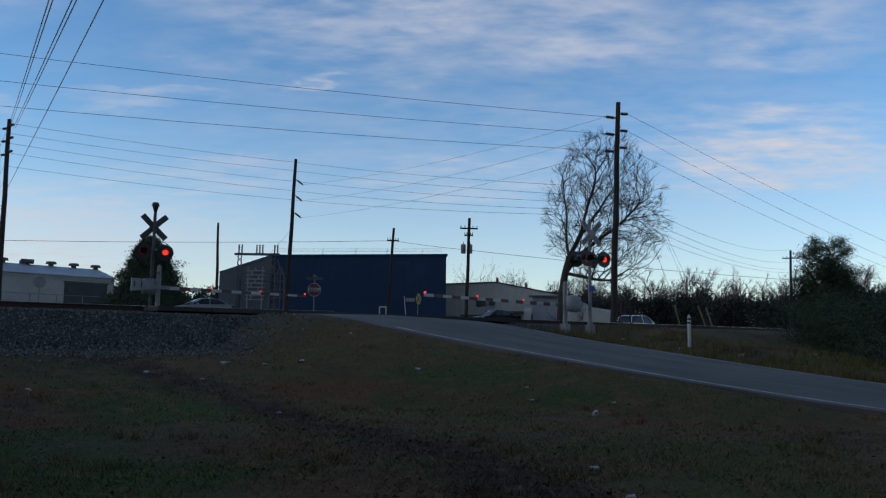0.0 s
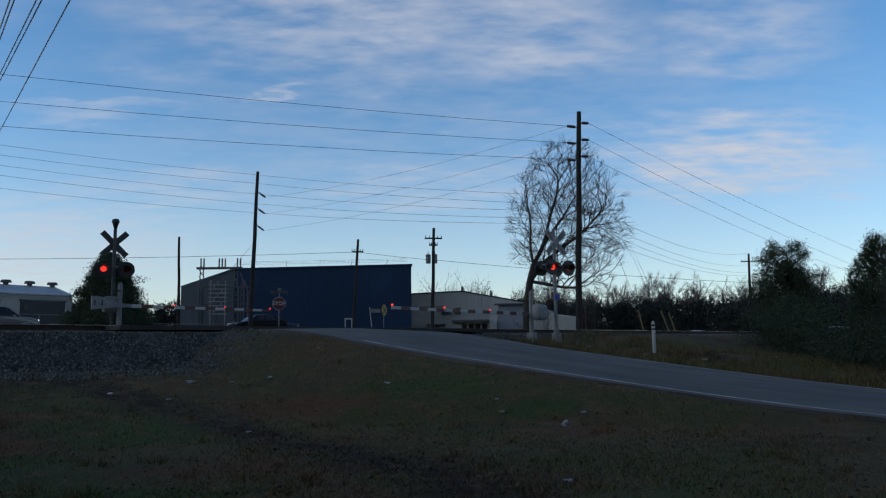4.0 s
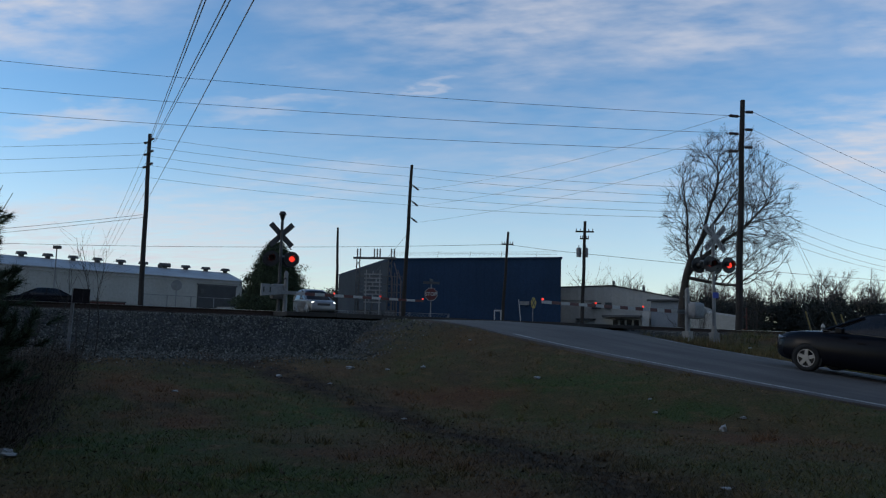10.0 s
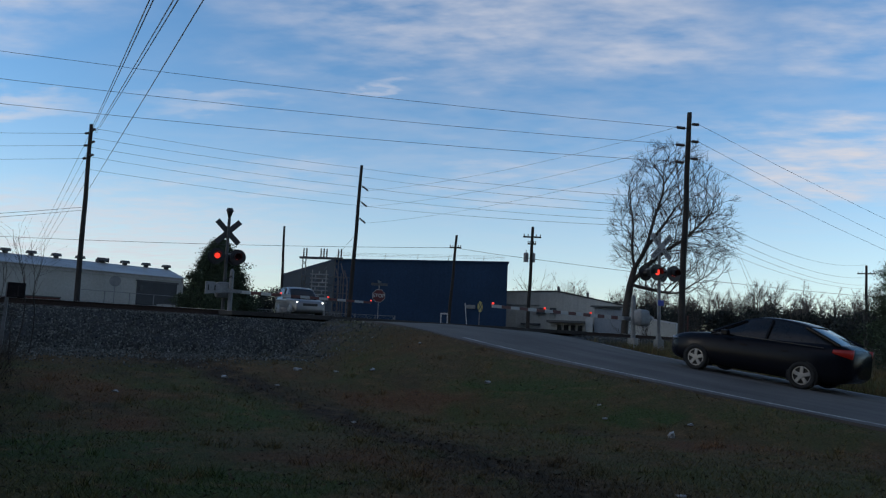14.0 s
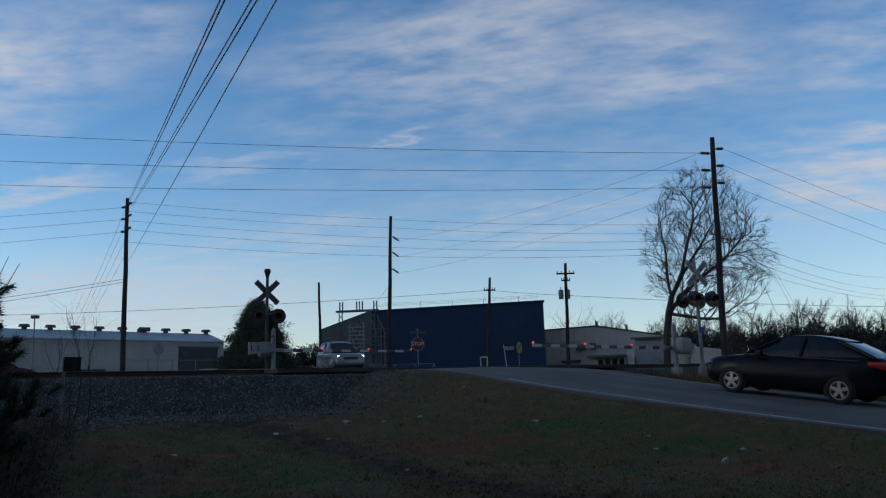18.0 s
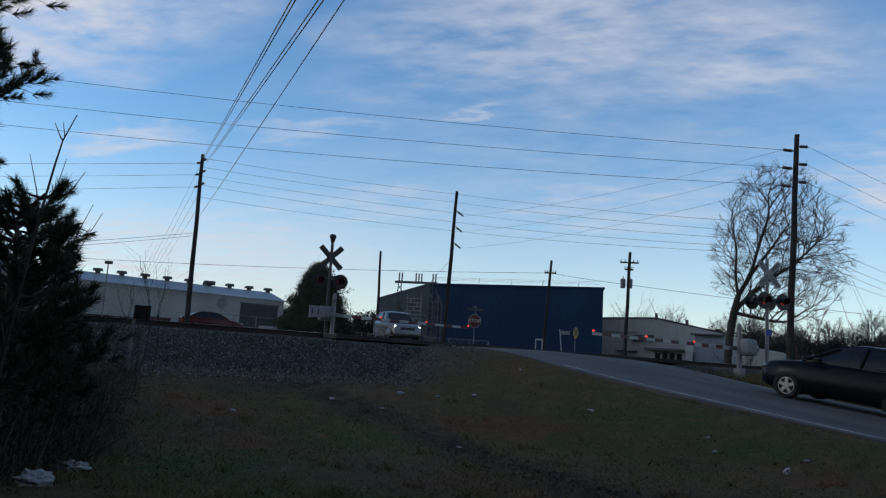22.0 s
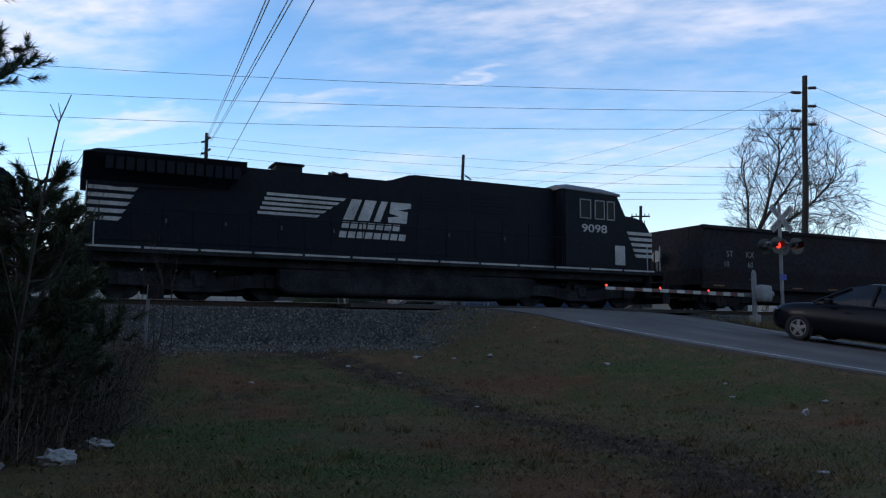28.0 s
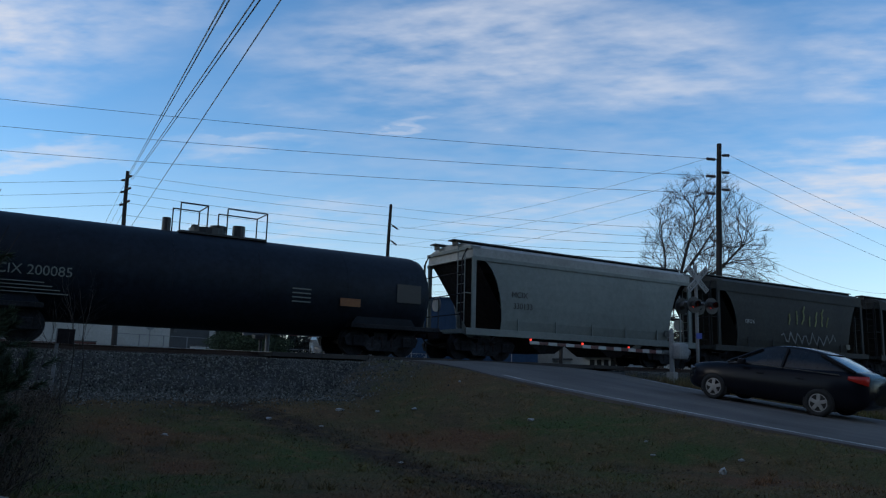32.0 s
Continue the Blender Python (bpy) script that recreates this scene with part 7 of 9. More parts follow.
def car(name, label, body_mat, top_line, roof_line, wheels, W, r, sill, lights, belt_mat=None, group="", rim=None, roof_mat=None, sections=None):
    """Front at +x. top_line: hood, belt and boot heights; roof_line: windscreen base, roof, rear screen base; wheels: x of the axles."""
    t = thing(name, label, "car", None, group)
    hw = W / 2
    top = smooth_outline(top_line, 5)
    x0, x1 = top[0][0], top[-1][0]
    # under line with wheel arches, from front to rear
    low = [(x1, sill + 0.06)]
    for cx in sorted(wheels, reverse=True):
        R = r * 1.16
        xs = [cx + R * math.cos(math.pi * k / 12) for k in range(13)]
        low.append((cx + R, sill))
        low += [(cx + R * math.cos(math.pi * k / 12), max(sill, r * 0.95 + R * math.sin(math.pi * k / 12) - 0.02)) for k in range(13)]
        low.append((cx - R, sill))
    low.append((x0, sill + 0.10))
    if sections:
        lofted_body(t, sections, wheels, r, body_mat)
    else:
        sliced_body(t, top, low, x0, x1, hw, sill, r, body_mat)
    # greenhouse
    rl = smooth_outline(roof_line, 6)
    z_belt = min(z for _, z in rl)
    z_top = max(z for _, z in rl)
    bm = B()
    prev = None
    for x, z in rl:
        f = (z - z_belt) / (z_top - z_belt + 1e-6)
        wt = hw * (0.90 - 0.20 * f)
        cur = [bm.verts.new((x, -hw * 0.90, z_belt - 0.05)), bm.verts.new((x, -wt, z - 0.02)), bm.verts.new((x, -wt * 0.8, z + 0.015 * f)), bm.verts.new((x, wt * 0.8, z + 0.015 * f)), bm.verts.new((x, wt, z - 0.02)), bm.verts.new((x, hw * 0.90, z_belt - 0.05))]
        if prev:
            for k in range(5):
                bm.faces.new((prev[k], cur[k], cur[k + 1], prev[k + 1]))
        prev = cur
    bmesh.ops.recalc_face_normals(bm, faces=bm.faces[:])
    part("glasshouse", bm, M["darkglass"], t, "dark tinted side and rear glass", smooth=True)
    bm = B()
    prev = None
    for x, z in rl:
        f = (z - z_belt) / (z_top - z_belt + 1e-6)
        if f < 0.80:
            prev = None if not prev else prev
            if prev:
                break
            continue
        wt = hw * (0.90 - 0.20 * f) + 0.008
        cur = [bm.verts.new((x, -wt, z - 0.045)), bm.verts.new((x, -wt * 0.95, z + 0.008)), bm.verts.new((x, -wt * 0.5, z + 0.035)), bm.verts.new((x, wt * 0.5, z + 0.035)), bm.verts.new((x, wt * 0.95, z + 0.008)), bm.verts.new((x, wt, z - 0.045))]
        if prev:
            for k in range(5):
                bm.faces.new((prev[k], cur[k], cur[k + 1], prev[k + 1]))
        prev = cur
    bmesh.ops.recalc_face_normals(bm, faces=bm.faces[:])
    part("roof", bm, roof_mat or body_mat, t, smooth=True)
    # pillars
    xs_mid = (rl[0][0] + rl[-1][0]) / 2
    for sgn in (-1, 1):
        for (xa, xb) in ((rl[len(rl) // 2][0] + 0.1, rl[len(rl) // 2][0] + 0.02),):
            bm = B()
            tube(bm, (xa, sgn * hw * 0.905, z_belt - 0.02), (xb, sgn * hw * 0.72, z_top - 0.03), 0.04, 0.035, 6)
            part("pillar", bm, body_mat, t)
        for idx in (2, -3):
            (xa, za) = rl[0] if idx > 0 else rl[-1]
            k = next(i for i, (x, z) in (enumerate(rl) if idx > 0 else reversed(list(enumerate(rl)))) if z > z_belt + 0.82 * (z_top - z_belt))
            bm = B()
            tube(bm, (xa, sgn * hw * 0.895, za), (rl[k][0], sgn * hw * 0.72, rl[k][1] - 0.02), 0.035, 0.035, 6)
            part("pillar", bm, body_mat, t)
        bm = B()
        box(bm, -0.10, 0.08, -0.07, 0.07, -0.07, 0.07, 0.03)
        ob = part("mirror", bm, body_mat, t)
        ob.matrix_basis = pose(max(rl[0][0], rl[-1][0]) - 0.45, sgn * (hw + 0.06), z_belt + 0.06)
        for xd in (0.15, -0.85):
            bm = B(); box(bm, xd - 0.09, xd + 0.09, sgn * (hw + 0.004) - 0.012, sgn * (hw + 0.004) + 0.012, z_belt - 0.2, z_belt - 0.165, 0.005)
            part("door_handle", bm, belt_mat or body_mat, t)
    for x in wheels:
        for y in (-hw + (0.07 if sections else 0.12), hw - (0.07 if sections else 0.12)):
            wheel(t, x, y, r, rim or M["alloy"])
    front_z, rear_z = lights[0], lights[1]
    for sgn in (() if sections else (-1, 1)):
        bm = B(); box(bm, -0.13, 0.05, -0.19, 0.19, -0.075, 0.075, 0.03)
        ob = part("headlight", bm, M["headlight"] if lights[2] else M["alloy"], t, "lit headlight" if lights[2] else "clear headlight")
        ob.matrix_basis = pose(x1 - 0.16, sgn * (hw - 0.32), front_z, 0, 0, -sgn * 22)
        bm = B(); box(bm, -0.05, 0.16, -0.19, 0.19, -0.075, 0.085, 0.03)
        ob = part("taillight", bm, M["taillight"] if lights[3] else M["lamp_off"], t, "red tail lamp")
        ob.matrix_basis = pose(x0 + 0.07, sgn * (hw - 0.26), rear_z, 0, 0, sgn * 20)
    bm = B(); box(bm, x1 - 0.03, x1 + 0.012, -0.42, 0.42, front_z - 0.16, front_z - 0.02, 0.01)
    part("grille", bm, M["black"], t)
    bm = B(); box(bm, x0 - 0.006, x0 + 0.03, -0.15, 0.15, rear_z - 0.12, rear_z + 0.02, 0.004)
    part("plate", bm, M["white"], t, "pale number plate")
    return t


def build_cars():
    cars = {}
    cars["black"] = car("black_sedan", "black saloon car waiting at the crossing with alloy wheels", M["carblack"],
                        [(-2.30, 0.40), (-2.36, 0.60), (-2.34, 0.86), (-2.26, 1.00), (-2.05, 1.06), (-1.5, 1.07), (-0.6, 1.03), (0.6, 0.99), (1.1, 0.97), (1.7, 0.92), (2.08, 0.86), (2.27, 0.78), (2.38, 0.60), (2.36, 0.38)],
                        [(-2.08, 1.14), (-1.62, 1.35), (-1.15, 1.51), (-0.45, 1.57), (0.12, 1.50), (0.62, 1.27), (1.08, 1.02)],
                        (-1.33, 1.37), 1.82, 0.325, 0.20, (0.72, 0.90, False, True),
                        sections=[(-2.36, 0.44, 0.98, 0.64), (-2.30, 0.32, 1.10, 0.76), (-2.1, 0.25, 1.16, 0.86), (-1.6, 0.20, 1.155, 0.905), (-1.0, 0.19, 1.11, 0.915), (0, 0.19, 1.07, 0.918), (0.8, 0.19, 1.03, 0.915), (1.3, 0.20, 1.0, 0.905), (1.7, 0.20, 0.955, 0.87), (2.0, 0.22, 0.90, 0.79), (2.2, 0.26, 0.83, 0.66), (2.32, 0.34, 0.72, 0.48), (2.36, 0.42, 0.62, 0.36)])
    suv_top = [(-2.2, 0.45), (-2.25, 0.8), (-2.22, 1.05), (-1.6, 1.08), (0.5, 1.05), (1.0, 1.03), (1.7, 0.98), (2.1, 0.88), (2.22, 0.7), (2.24, 0.45)]
    suv_roof = [(-2.15, 1.05), (-2.0, 1.5), (-1.75, 1.68), (-0.6, 1.74), (0.2, 1.68), (0.65, 1.4), (1.05, 1.03)]
    cars["suv"] = car("silver_suv", "silver sport utility car waiting with headlights on", M["carsilver"], suv_top, suv_roof, (-1.3, 1.35), 1.84, 0.35, 0.25, (0.78, 1.0, True, False))
    sed_top = [(-2.3, 0.42), (-2.33, 0.7), (-2.25, 0.95), (-1.6, 1.0), (0.6, 0.94), (1.2, 0.9), (1.9, 0.78), (2.28, 0.6), (2.32, 0.42)]
    sed_roof = [(-1.85, 0.97), (-1.3, 1.3), (-0.8, 1.42), (0.0, 1.43), (0.45, 1.33), (1.2, 0.92)]
    cars["red"] = car("red_sedan", "dark red saloon car on the road beyond the track", M["carred"], sed_top, sed_roof, (-1.33, 1.37), 1.8, 0.32, 0.22, (0.66, 0.84, False, False))
    cars["grey"] = car("grey_sedan", "grey saloon car driving along the road beyond the track", M["carsilver"], sed_top, sed_roof, (-1.33, 1.37), 1.8, 0.32, 0.22, (0.66, 0.84, False, False))
    cars["dark"] = car("dark_sedan", "dark saloon car driving along the road beyond the track", M["carblack"], sed_top, sed_roof, (-1.33, 1.37), 1.8, 0.32, 0.22, (0.66, 0.84, False, False))
    cars["white"] = car("white_suv", "white sport utility car driving along the far road", M["carwhite"], suv_top, suv_roof, (-1.3, 1.35), 1.84, 0.35, 0.25, (0.78, 1.0, False, False))
    cars["parked"] = car("parked_sedan", "grey saloon car parked beyond the track", M["carsilver"], sed_top, sed_roof, (-1.33, 1.37), 1.8, 0.32, 0.22, (0.66, 0.84, False, False))
    p = on_track(61, 24.0, 1.5)
    cars["parked"].matrix_basis = pose(p.x, p.y, ground_z(p.x, p.y), 0, 0, TRACK_ANGLE + 180)
    return cars


# ---------------------------------------------------------------- litter
def build_litter():
    rng = random.Random(31)

    def scrap(x, y, size, flat, label, name="litter_scrap", mt="litter"):
        bm = B()
        bmesh.ops.create_icosphere(bm, subdivisions=3 if size > 0.1 else 2, radius=size)
        for v in bm.verts:
            k = 1 + 0.6 * noise.noise(v.co * (2.2 / size) + Vector((x * 7, y * 5, 0))) + 0.35 * noise.noise(v.co * (6.0 / size) + Vector((y * 7, x * 5, 2)))
            v.co = Vector((v.co.x * k * 1.25, v.co.y * k * 0.85, v.co.z * k * flat))
        ob = link_mesh(name, bm, M[mt])
        ob.matrix_basis = pose(x, y, ground_z(x, y) + size * flat * 0.55, 0, 0, rng.uniform(0, 360))
        tagged(ob, label, "litter", group="litter")

    scrap(-5.65, 7.84, 0.13, 0.55, "crumpled white plastic bag lying in the grass", "plastic_bag")
    scrap(-5.33, 6.81, 0.12, 0.75, "crumpled white plastic bag lying in the grass", "plastic_bag")
    scrap(-5.75, 6.55, 0.05, 0.7, "crumpled white plastic bag lying in the grass", "plastic_bag")
    scrap(2.95, 13.48, 0.065, 1.1, "scrap of white paper on the grass")
    scrap(1.97, 6.77, 0.05, 0.3, "scrap of white paper on the grass")
    spots = [(-4.51, 17.69, 0.09), (-2.8, 17.78, 0.07), (-0.17, 16.68, 0.08), (-3.72, 18.15, 0.05), (-1.99, 19.98, 0.05), (-2.32, 13.33, 0.045), (1.97, 15.16, 0.04), (1.99, 14.45, 0.04), (1.94, 8.19, 0.04),
             (-5.54, 15.89, 0.07), (-4.42, 15.89, 0.04), (3.41, 14.14, 0.05), (-7.77, 10.57, 0.05), (-6.59, 13.45, 0.05), (12.3, 25.6, 0.09), (8.3, 26.6, 0.07), (9.9, 25.4, 0.09), (4.4, 27.2, 0.06), (6.6, 27.6, 0.06)]
    for x, y, s in spots:
        scrap(x, y, s, 0.45, "scrap of pale litter on the turf")


build_crossing()
build_substation()
CARS = build_cars()
build_litter()


# ---------------------------------------------------------------- the train
def on_rail(s):
    p = on_track(s, 0)
    return pose(p.x, p.y, RAIL_Z, 0, 0, TRACK_ANGLE)


def rail_wheelset(parent, x, r):
    ws = new("wheelset")
    ws.parent = parent
    ws.matrix_basis = pose(x, 0, r)
    for y in (-0.75, 0.75):
        bm = B()
        s = 1 if y > 0 else -1
        tube(bm, (0, y - 0.07, 0), (0, y + 0.07, 0), r, r, 24)
        tube(bm, (0, y - 0.07 * s - 0.015, 0), (0, y - 0.07 * s + 0.015, 0), r + 0.028, r + 0.028, 24)
        part("wheel", bm, M["locoframe"], ws)
    bm = B(); tube(bm, (0, -0.75, 0), (0, 0.75, 0), 0.08, 0.08, 8)
    part("axle", bm, M["locoframe"], ws)
    return ws


def truck(parent, x, axles, r, wheelbase):
    """A bogie: side frames with sloping ends, springs, axle boxes and wheelsets."""
    half = wheelbase / 2
    t = new("truck")
    t.parent = parent
    t.matrix_basis = pose(x, 0, 0)
    for y in (-1.02, 1.02):
        bm = B()
        prism(bm, [(-half - 0.45, r + 0.10), (-half - 0.30, r + 0.24), (-half * 0.6, r + 0.20), (-0.4, r + 0.06), (0.4, r + 0.06), (half * 0.6, r + 0.20), (half + 0.30, r + 0.24), (half + 0.45, r + 0.10), (half + 0.35, r - 0.14), (half * 0.7, r - 0.16), (0.5, r - 0.30), (-0.5, r - 0.30), (-half * 0.7, r - 0.16), (-half - 0.35, r - 0.14)], y - 0.07, y + 0.07)
        part("side_frame", bm, M["locoframe"], t)
        for k in range(axles):
            xa = -half + wheelbase * k / (axles - 1)
            bm = B(); box(bm, xa - 0.16, xa + 0.16, y - 0.13, y + 0.13, r - 0.16, r + 0.16, 0.03)
            part("axle_box", bm, M["locoframe"], t)
        for xs in ([-0.35, 0, 0.35] if axles == 2 else [-half * 0.5, half * 0.5]):
            bm = B(); tube(bm, (xs, y, r - 0.18), (xs, y, r + 0.16), 0.085, 0.085, 8)
            part("spring", bm, M["rust"], t)
    for k in range(axles):
        rail_wheelset(t, -half + wheelbase * k / (axles - 1), r)
    for k in range(axles - 1):
        xm = -half + wheelbase * (k + 0.5) / (axles - 1)
        # plain box added between axles to block daylight through the truck
        bm = B(); box(bm, xm - 0.42, xm + 0.42, -0.6, 0.6, r - 0.36, r + 0.35, 0.05)
        part("traction_motor" if axles == 3 else "brake_rigging", bm, M["locoframe"], t)
    bm = B(); box(bm, -0.25, 0.25, -1.0, 1.0, r - 0.05, r + 0.3, 0.03)
    part("bolster", bm, M["locoframe"], t)
    return t


def coupler(parent, x, out):
    bm = B()
    box(bm, min(x, x + out * 0.9), max(x, x + out * 0.9), -0.12, 0.12, 0.72, 0.98, 0.03)
    box(bm, min(x + out * 0.7, x + out * 1.0), max(x + out * 0.7, x + out * 1.0), -0.22, 0.16, 0.68, 1.02, 0.05)
    part("coupler", bm, M["rust"], parent)
    bm = B()
    pts = [Vector((x, -0.45, 0.9)), Vector((x + out * 0.35, -0.42, 0.55)), Vector((x + out * 0.8, -0.3, 0.45))]
    for a, b in zip(pts, pts[1:]):
        tube(bm, a, b, 0.03, 0.03, 6)
    part("air_hose", bm, M["rubber"], parent)


def slanted_bar(x0, x1, z0, z1, slope, y):
    """A flat bar with its right end cut on a slope, on the near side."""
    bm = B()
    prism(bm, [(x0, z0), (x1 - slope * (z1 - z0), z0), (x1, z1), (x0, z1)], y - 0.006, y)
    return bm


def stair_and_rails(t, x, out):
    """End platform: steps at both sides, end handrail, platform posts."""
    for y in (-1.38, 1.38):
        for k in range(4):
            bm = B(); box(bm, x - 0.28, x + 0.28, y - 0.16, y + 0.16, 0.42 + 0.27 * k, 0.45 + 0.27 * k)
            part("step", bm, M["locoframe"], t)
        for dx in (-0.3, 0.3):
            bm = B(); box(bm, x + dx - 0.015, x + dx + 0.015, y - 0.17, y + 0.17, 0.4, 1.35)
            part("step_side", bm, M["locoframe"], t)
        for dx in (-0.3, 0.3):
            bm = B(); tube(bm, (x + dx, y, 1.35), (x + dx, y, 2.35), 0.02, 0.02, 6)
            part("grab_rail", bm, M["locowhite"], t)
    xe = x + out * 0.42
    for y0, y1 in ((-0.95, -0.45), (0.45, 0.95)):
        bm = B(); pipe(bm, [(xe, y0, 1.35), (xe, y0, 2.35), (xe, y1, 2.35), (xe, y1, 1.35)], 0.022)
        part("end_rail", bm, M["locoframe"], t)


def side_rails(t, x0, x1):
    for y in (-1.5, 1.5):
        n = int((x1 - x0) / 1.75)
        for k in range(n + 1):
            x = x0 + (x1 - x0) * k / n
            bm = B(); tube(bm, (x, y, 1.40), (x, y, 2.42), 0.017, 0.017, 5)
            part("rail_post", bm, M["locoblack"], t)
        bm = B(); tube(bm, (x0, y, 2.42), (x1, y, 2.42), 0.02, 0.02, 5)
        part("handrail", bm, M["locoblack"], t)


def horn(t, x, z):
    bm = B()
    tube(bm, (x, 0, z), (x, 0, z + 0.16), 0.05, 0.04, 8)
    for k, (dx, dy) in enumerate(((0.32, 0.0), (0.28, 0.16), (-0.34, 0.0), (-0.28, -0.16), (0.22, -0.16))):
        tube(bm, (x, dy, z + 0.2), (x + dx, dy, z + 0.22), 0.025, 0.075, 10)
    part("horn", bm, M["black"], t)


def emblem(t, x0, y, z):
    """The railway's painted emblem as plain shapes: five sweeping bars, a block mark and two rows of lettering bars."""
    for k in range(5):
        z1 = z + 0.30 - 0.145 * k
        part("emblem_bar", slanted_bar(x0 + 0.26 - 0.065 * k, x0 + 2.75 - 0.21 * k, z1 - 0.085, z1, 1.2, y), M["locowhite"], t)
    xs = x0 + 2.75
    for a, b, s in ((0.0, 0.34, 0.35), (0.48, 0.86, 0.3), (1.02, 1.24, 0.3)):
        bm = B()
        prism(bm, [(xs + a - 0.1, z - 0.36), (xs + b - 0.1, z - 0.36), (xs + b + s * 0.5, z + 0.30), (xs + a + s * 0.5, z + 0.30)], y - 0.007, y)
        part("emblem_block", bm, M["locowhite"], t)
    bm = B()
    prism(bm, [(xs + 1.42, z - 0.36), (xs + 2.05, z - 0.36), (xs + 2.10, z + 0.02), (xs + 1.75, z + 0.05), (xs + 2.2, z + 0.14), (xs + 2.2, z + 0.30), (xs + 1.50, z + 0.30), (xs + 1.45, z - 0.06), (xs + 1.8, z - 0.14), (xs + 1.4, z - 0.2)], y - 0.007, y)
    part("emblem_block", bm, M["locowhite"], t)
    rng = random.Random(2)
    for row, (zz, n, xo) in enumerate(((z - 0.62, 7, 0.0), (z - 0.92, 8, -0.08))):
        x = xs - 0.15 + xo
        for k in range(n):
            w = 0.23
            bm = B()
            prism(bm, [(x, zz), (x + w, zz), (x + w + 0.04, zz + 0.2), (x + 0.04, zz + 0.2)], y - 0.006, y)
            part("lettering_bar", bm, M["locowhite"], t)
            x += w + 0.055


def loco_base(t, x0, x1, r=0.53):
    """Frame, walkway, sill stripe, fuel tank, trucks, couplers, steps between the coupler faces x0 and x1."""
    a, b = x0 + 0.65, x1 - 0.65
    bm = B(); box(bm, a, b, -1.52, 1.52, 1.22, 1.40, 0.02); box(bm, a + 0.4, b - 0.4, -1.25, 1.25, 0.98, 1.24, 0.02)
    part("frame", bm, M["locoframe"], t)
    n = int((b - a) / 1.55)
    for k in range(n):
        bm = B(); xa = a + 0.5 + (b - a - 1.0) * k / n
        box(bm, xa + 0.03, xa + (b - a - 1.0) / n - 0.06, -1.528, -1.52, 1.34, 1.395)
        part("sill_stripe", bm, M["locowhite"], t)
    mid = (a + b) / 2
    for xc in (a + 3.55, b - 3.55):
        truck(t, xc, 3, r, 4.0)
    L = b - a - 13.8
    bm = B()
    prism(bm, [(mid - L / 2 - 1.2, 0.95), (mid + L / 2 + 1.2, 0.95), (mid + L / 2 + 1.2, 0.42), (mid + L / 2 + 0.9, 0.22), (mid - L / 2 - 0.9, 0.22), (mid - L / 2 - 1.2, 0.42)], -1.35, 1.35)
    bmesh.ops.bevel(bm, geom=[e for e in bm.edges], offset=0.06, segments=2, affect="EDGES")
    part("fuel_tank", bm, M["locoframe"], t)
    for k in range(4):
        bm = B(); tube(bm, (mid - 2.2 + 0.1 * k, -1.15 - 0.04 * k, 0.9), (mid + 2.0 - 0.3 * k, -1.15 - 0.04 * k, 0.9), 0.14 - 0.02 * k, 0.14 - 0.02 * k, 10)
        if k == 0:
            part("air_reservoir", bm, M["locoframe"], t)
        else:
            bm.free()
    for x, o in ((a, -1), (b, 1)):
        coupler(t, x, o)
        stair_and_rails(t, x - o * 0.45, o)
        bm = B(); prism(bm, [(x - o * 0.1, 1.2), (x + o * 0.02, 1.2), (x + o * 0.06, 0.7), (x + o * 0.24, 0.2), (x - o * 0.05, 0.2)], -1.4, 1.4)
        part("snow_plow", bm, M["locoframe"], t)


def hood_doors(t, x0, x1, z0, z1, y, pitch=0.82):
    n = int((x1 - x0) / pitch)
    for k in range(n):
        xa = x0 + (x1 - x0) * k / n
        bm = B(); box(bm, xa + 0.03, xa + (x1 - x0) / n - 0.03, y - 0.018, y, z0, z1, 0.006)
        d = part("hood_door", bm, M["locoblack"], t)
        if k % 2 == 0:
            bm = B(); box(bm, xa + 0.09, xa + 0.14, y - 0.035, y - 0.018, (z0 + z1) / 2, (z0 + z1) / 2 + 0.12)
            part("latch", bm, M["darksteel"], d)


def window(t, name, x0, x1, z0, z1, y):
    bm = B()
    for a, b, c, d in ((x0, x1, z0, z0 + 0.04), (x0, x1, z1 - 0.04, z1), (x0, x0 + 0.04, z0, z1), (x1 - 0.04, x1, z0, z1)):
        box(bm, a, b, y - 0.03, y, c, d)
    f = part(name, bm, M["galv"], t, "bright framed cab window")
    bm = B(); box(bm, x0 + 0.04, x1 - 0.04, y - 0.012, y - 0.004, z0 + 0.04, z1 - 0.04)
    part("pane", bm, M["cabglass"], f)


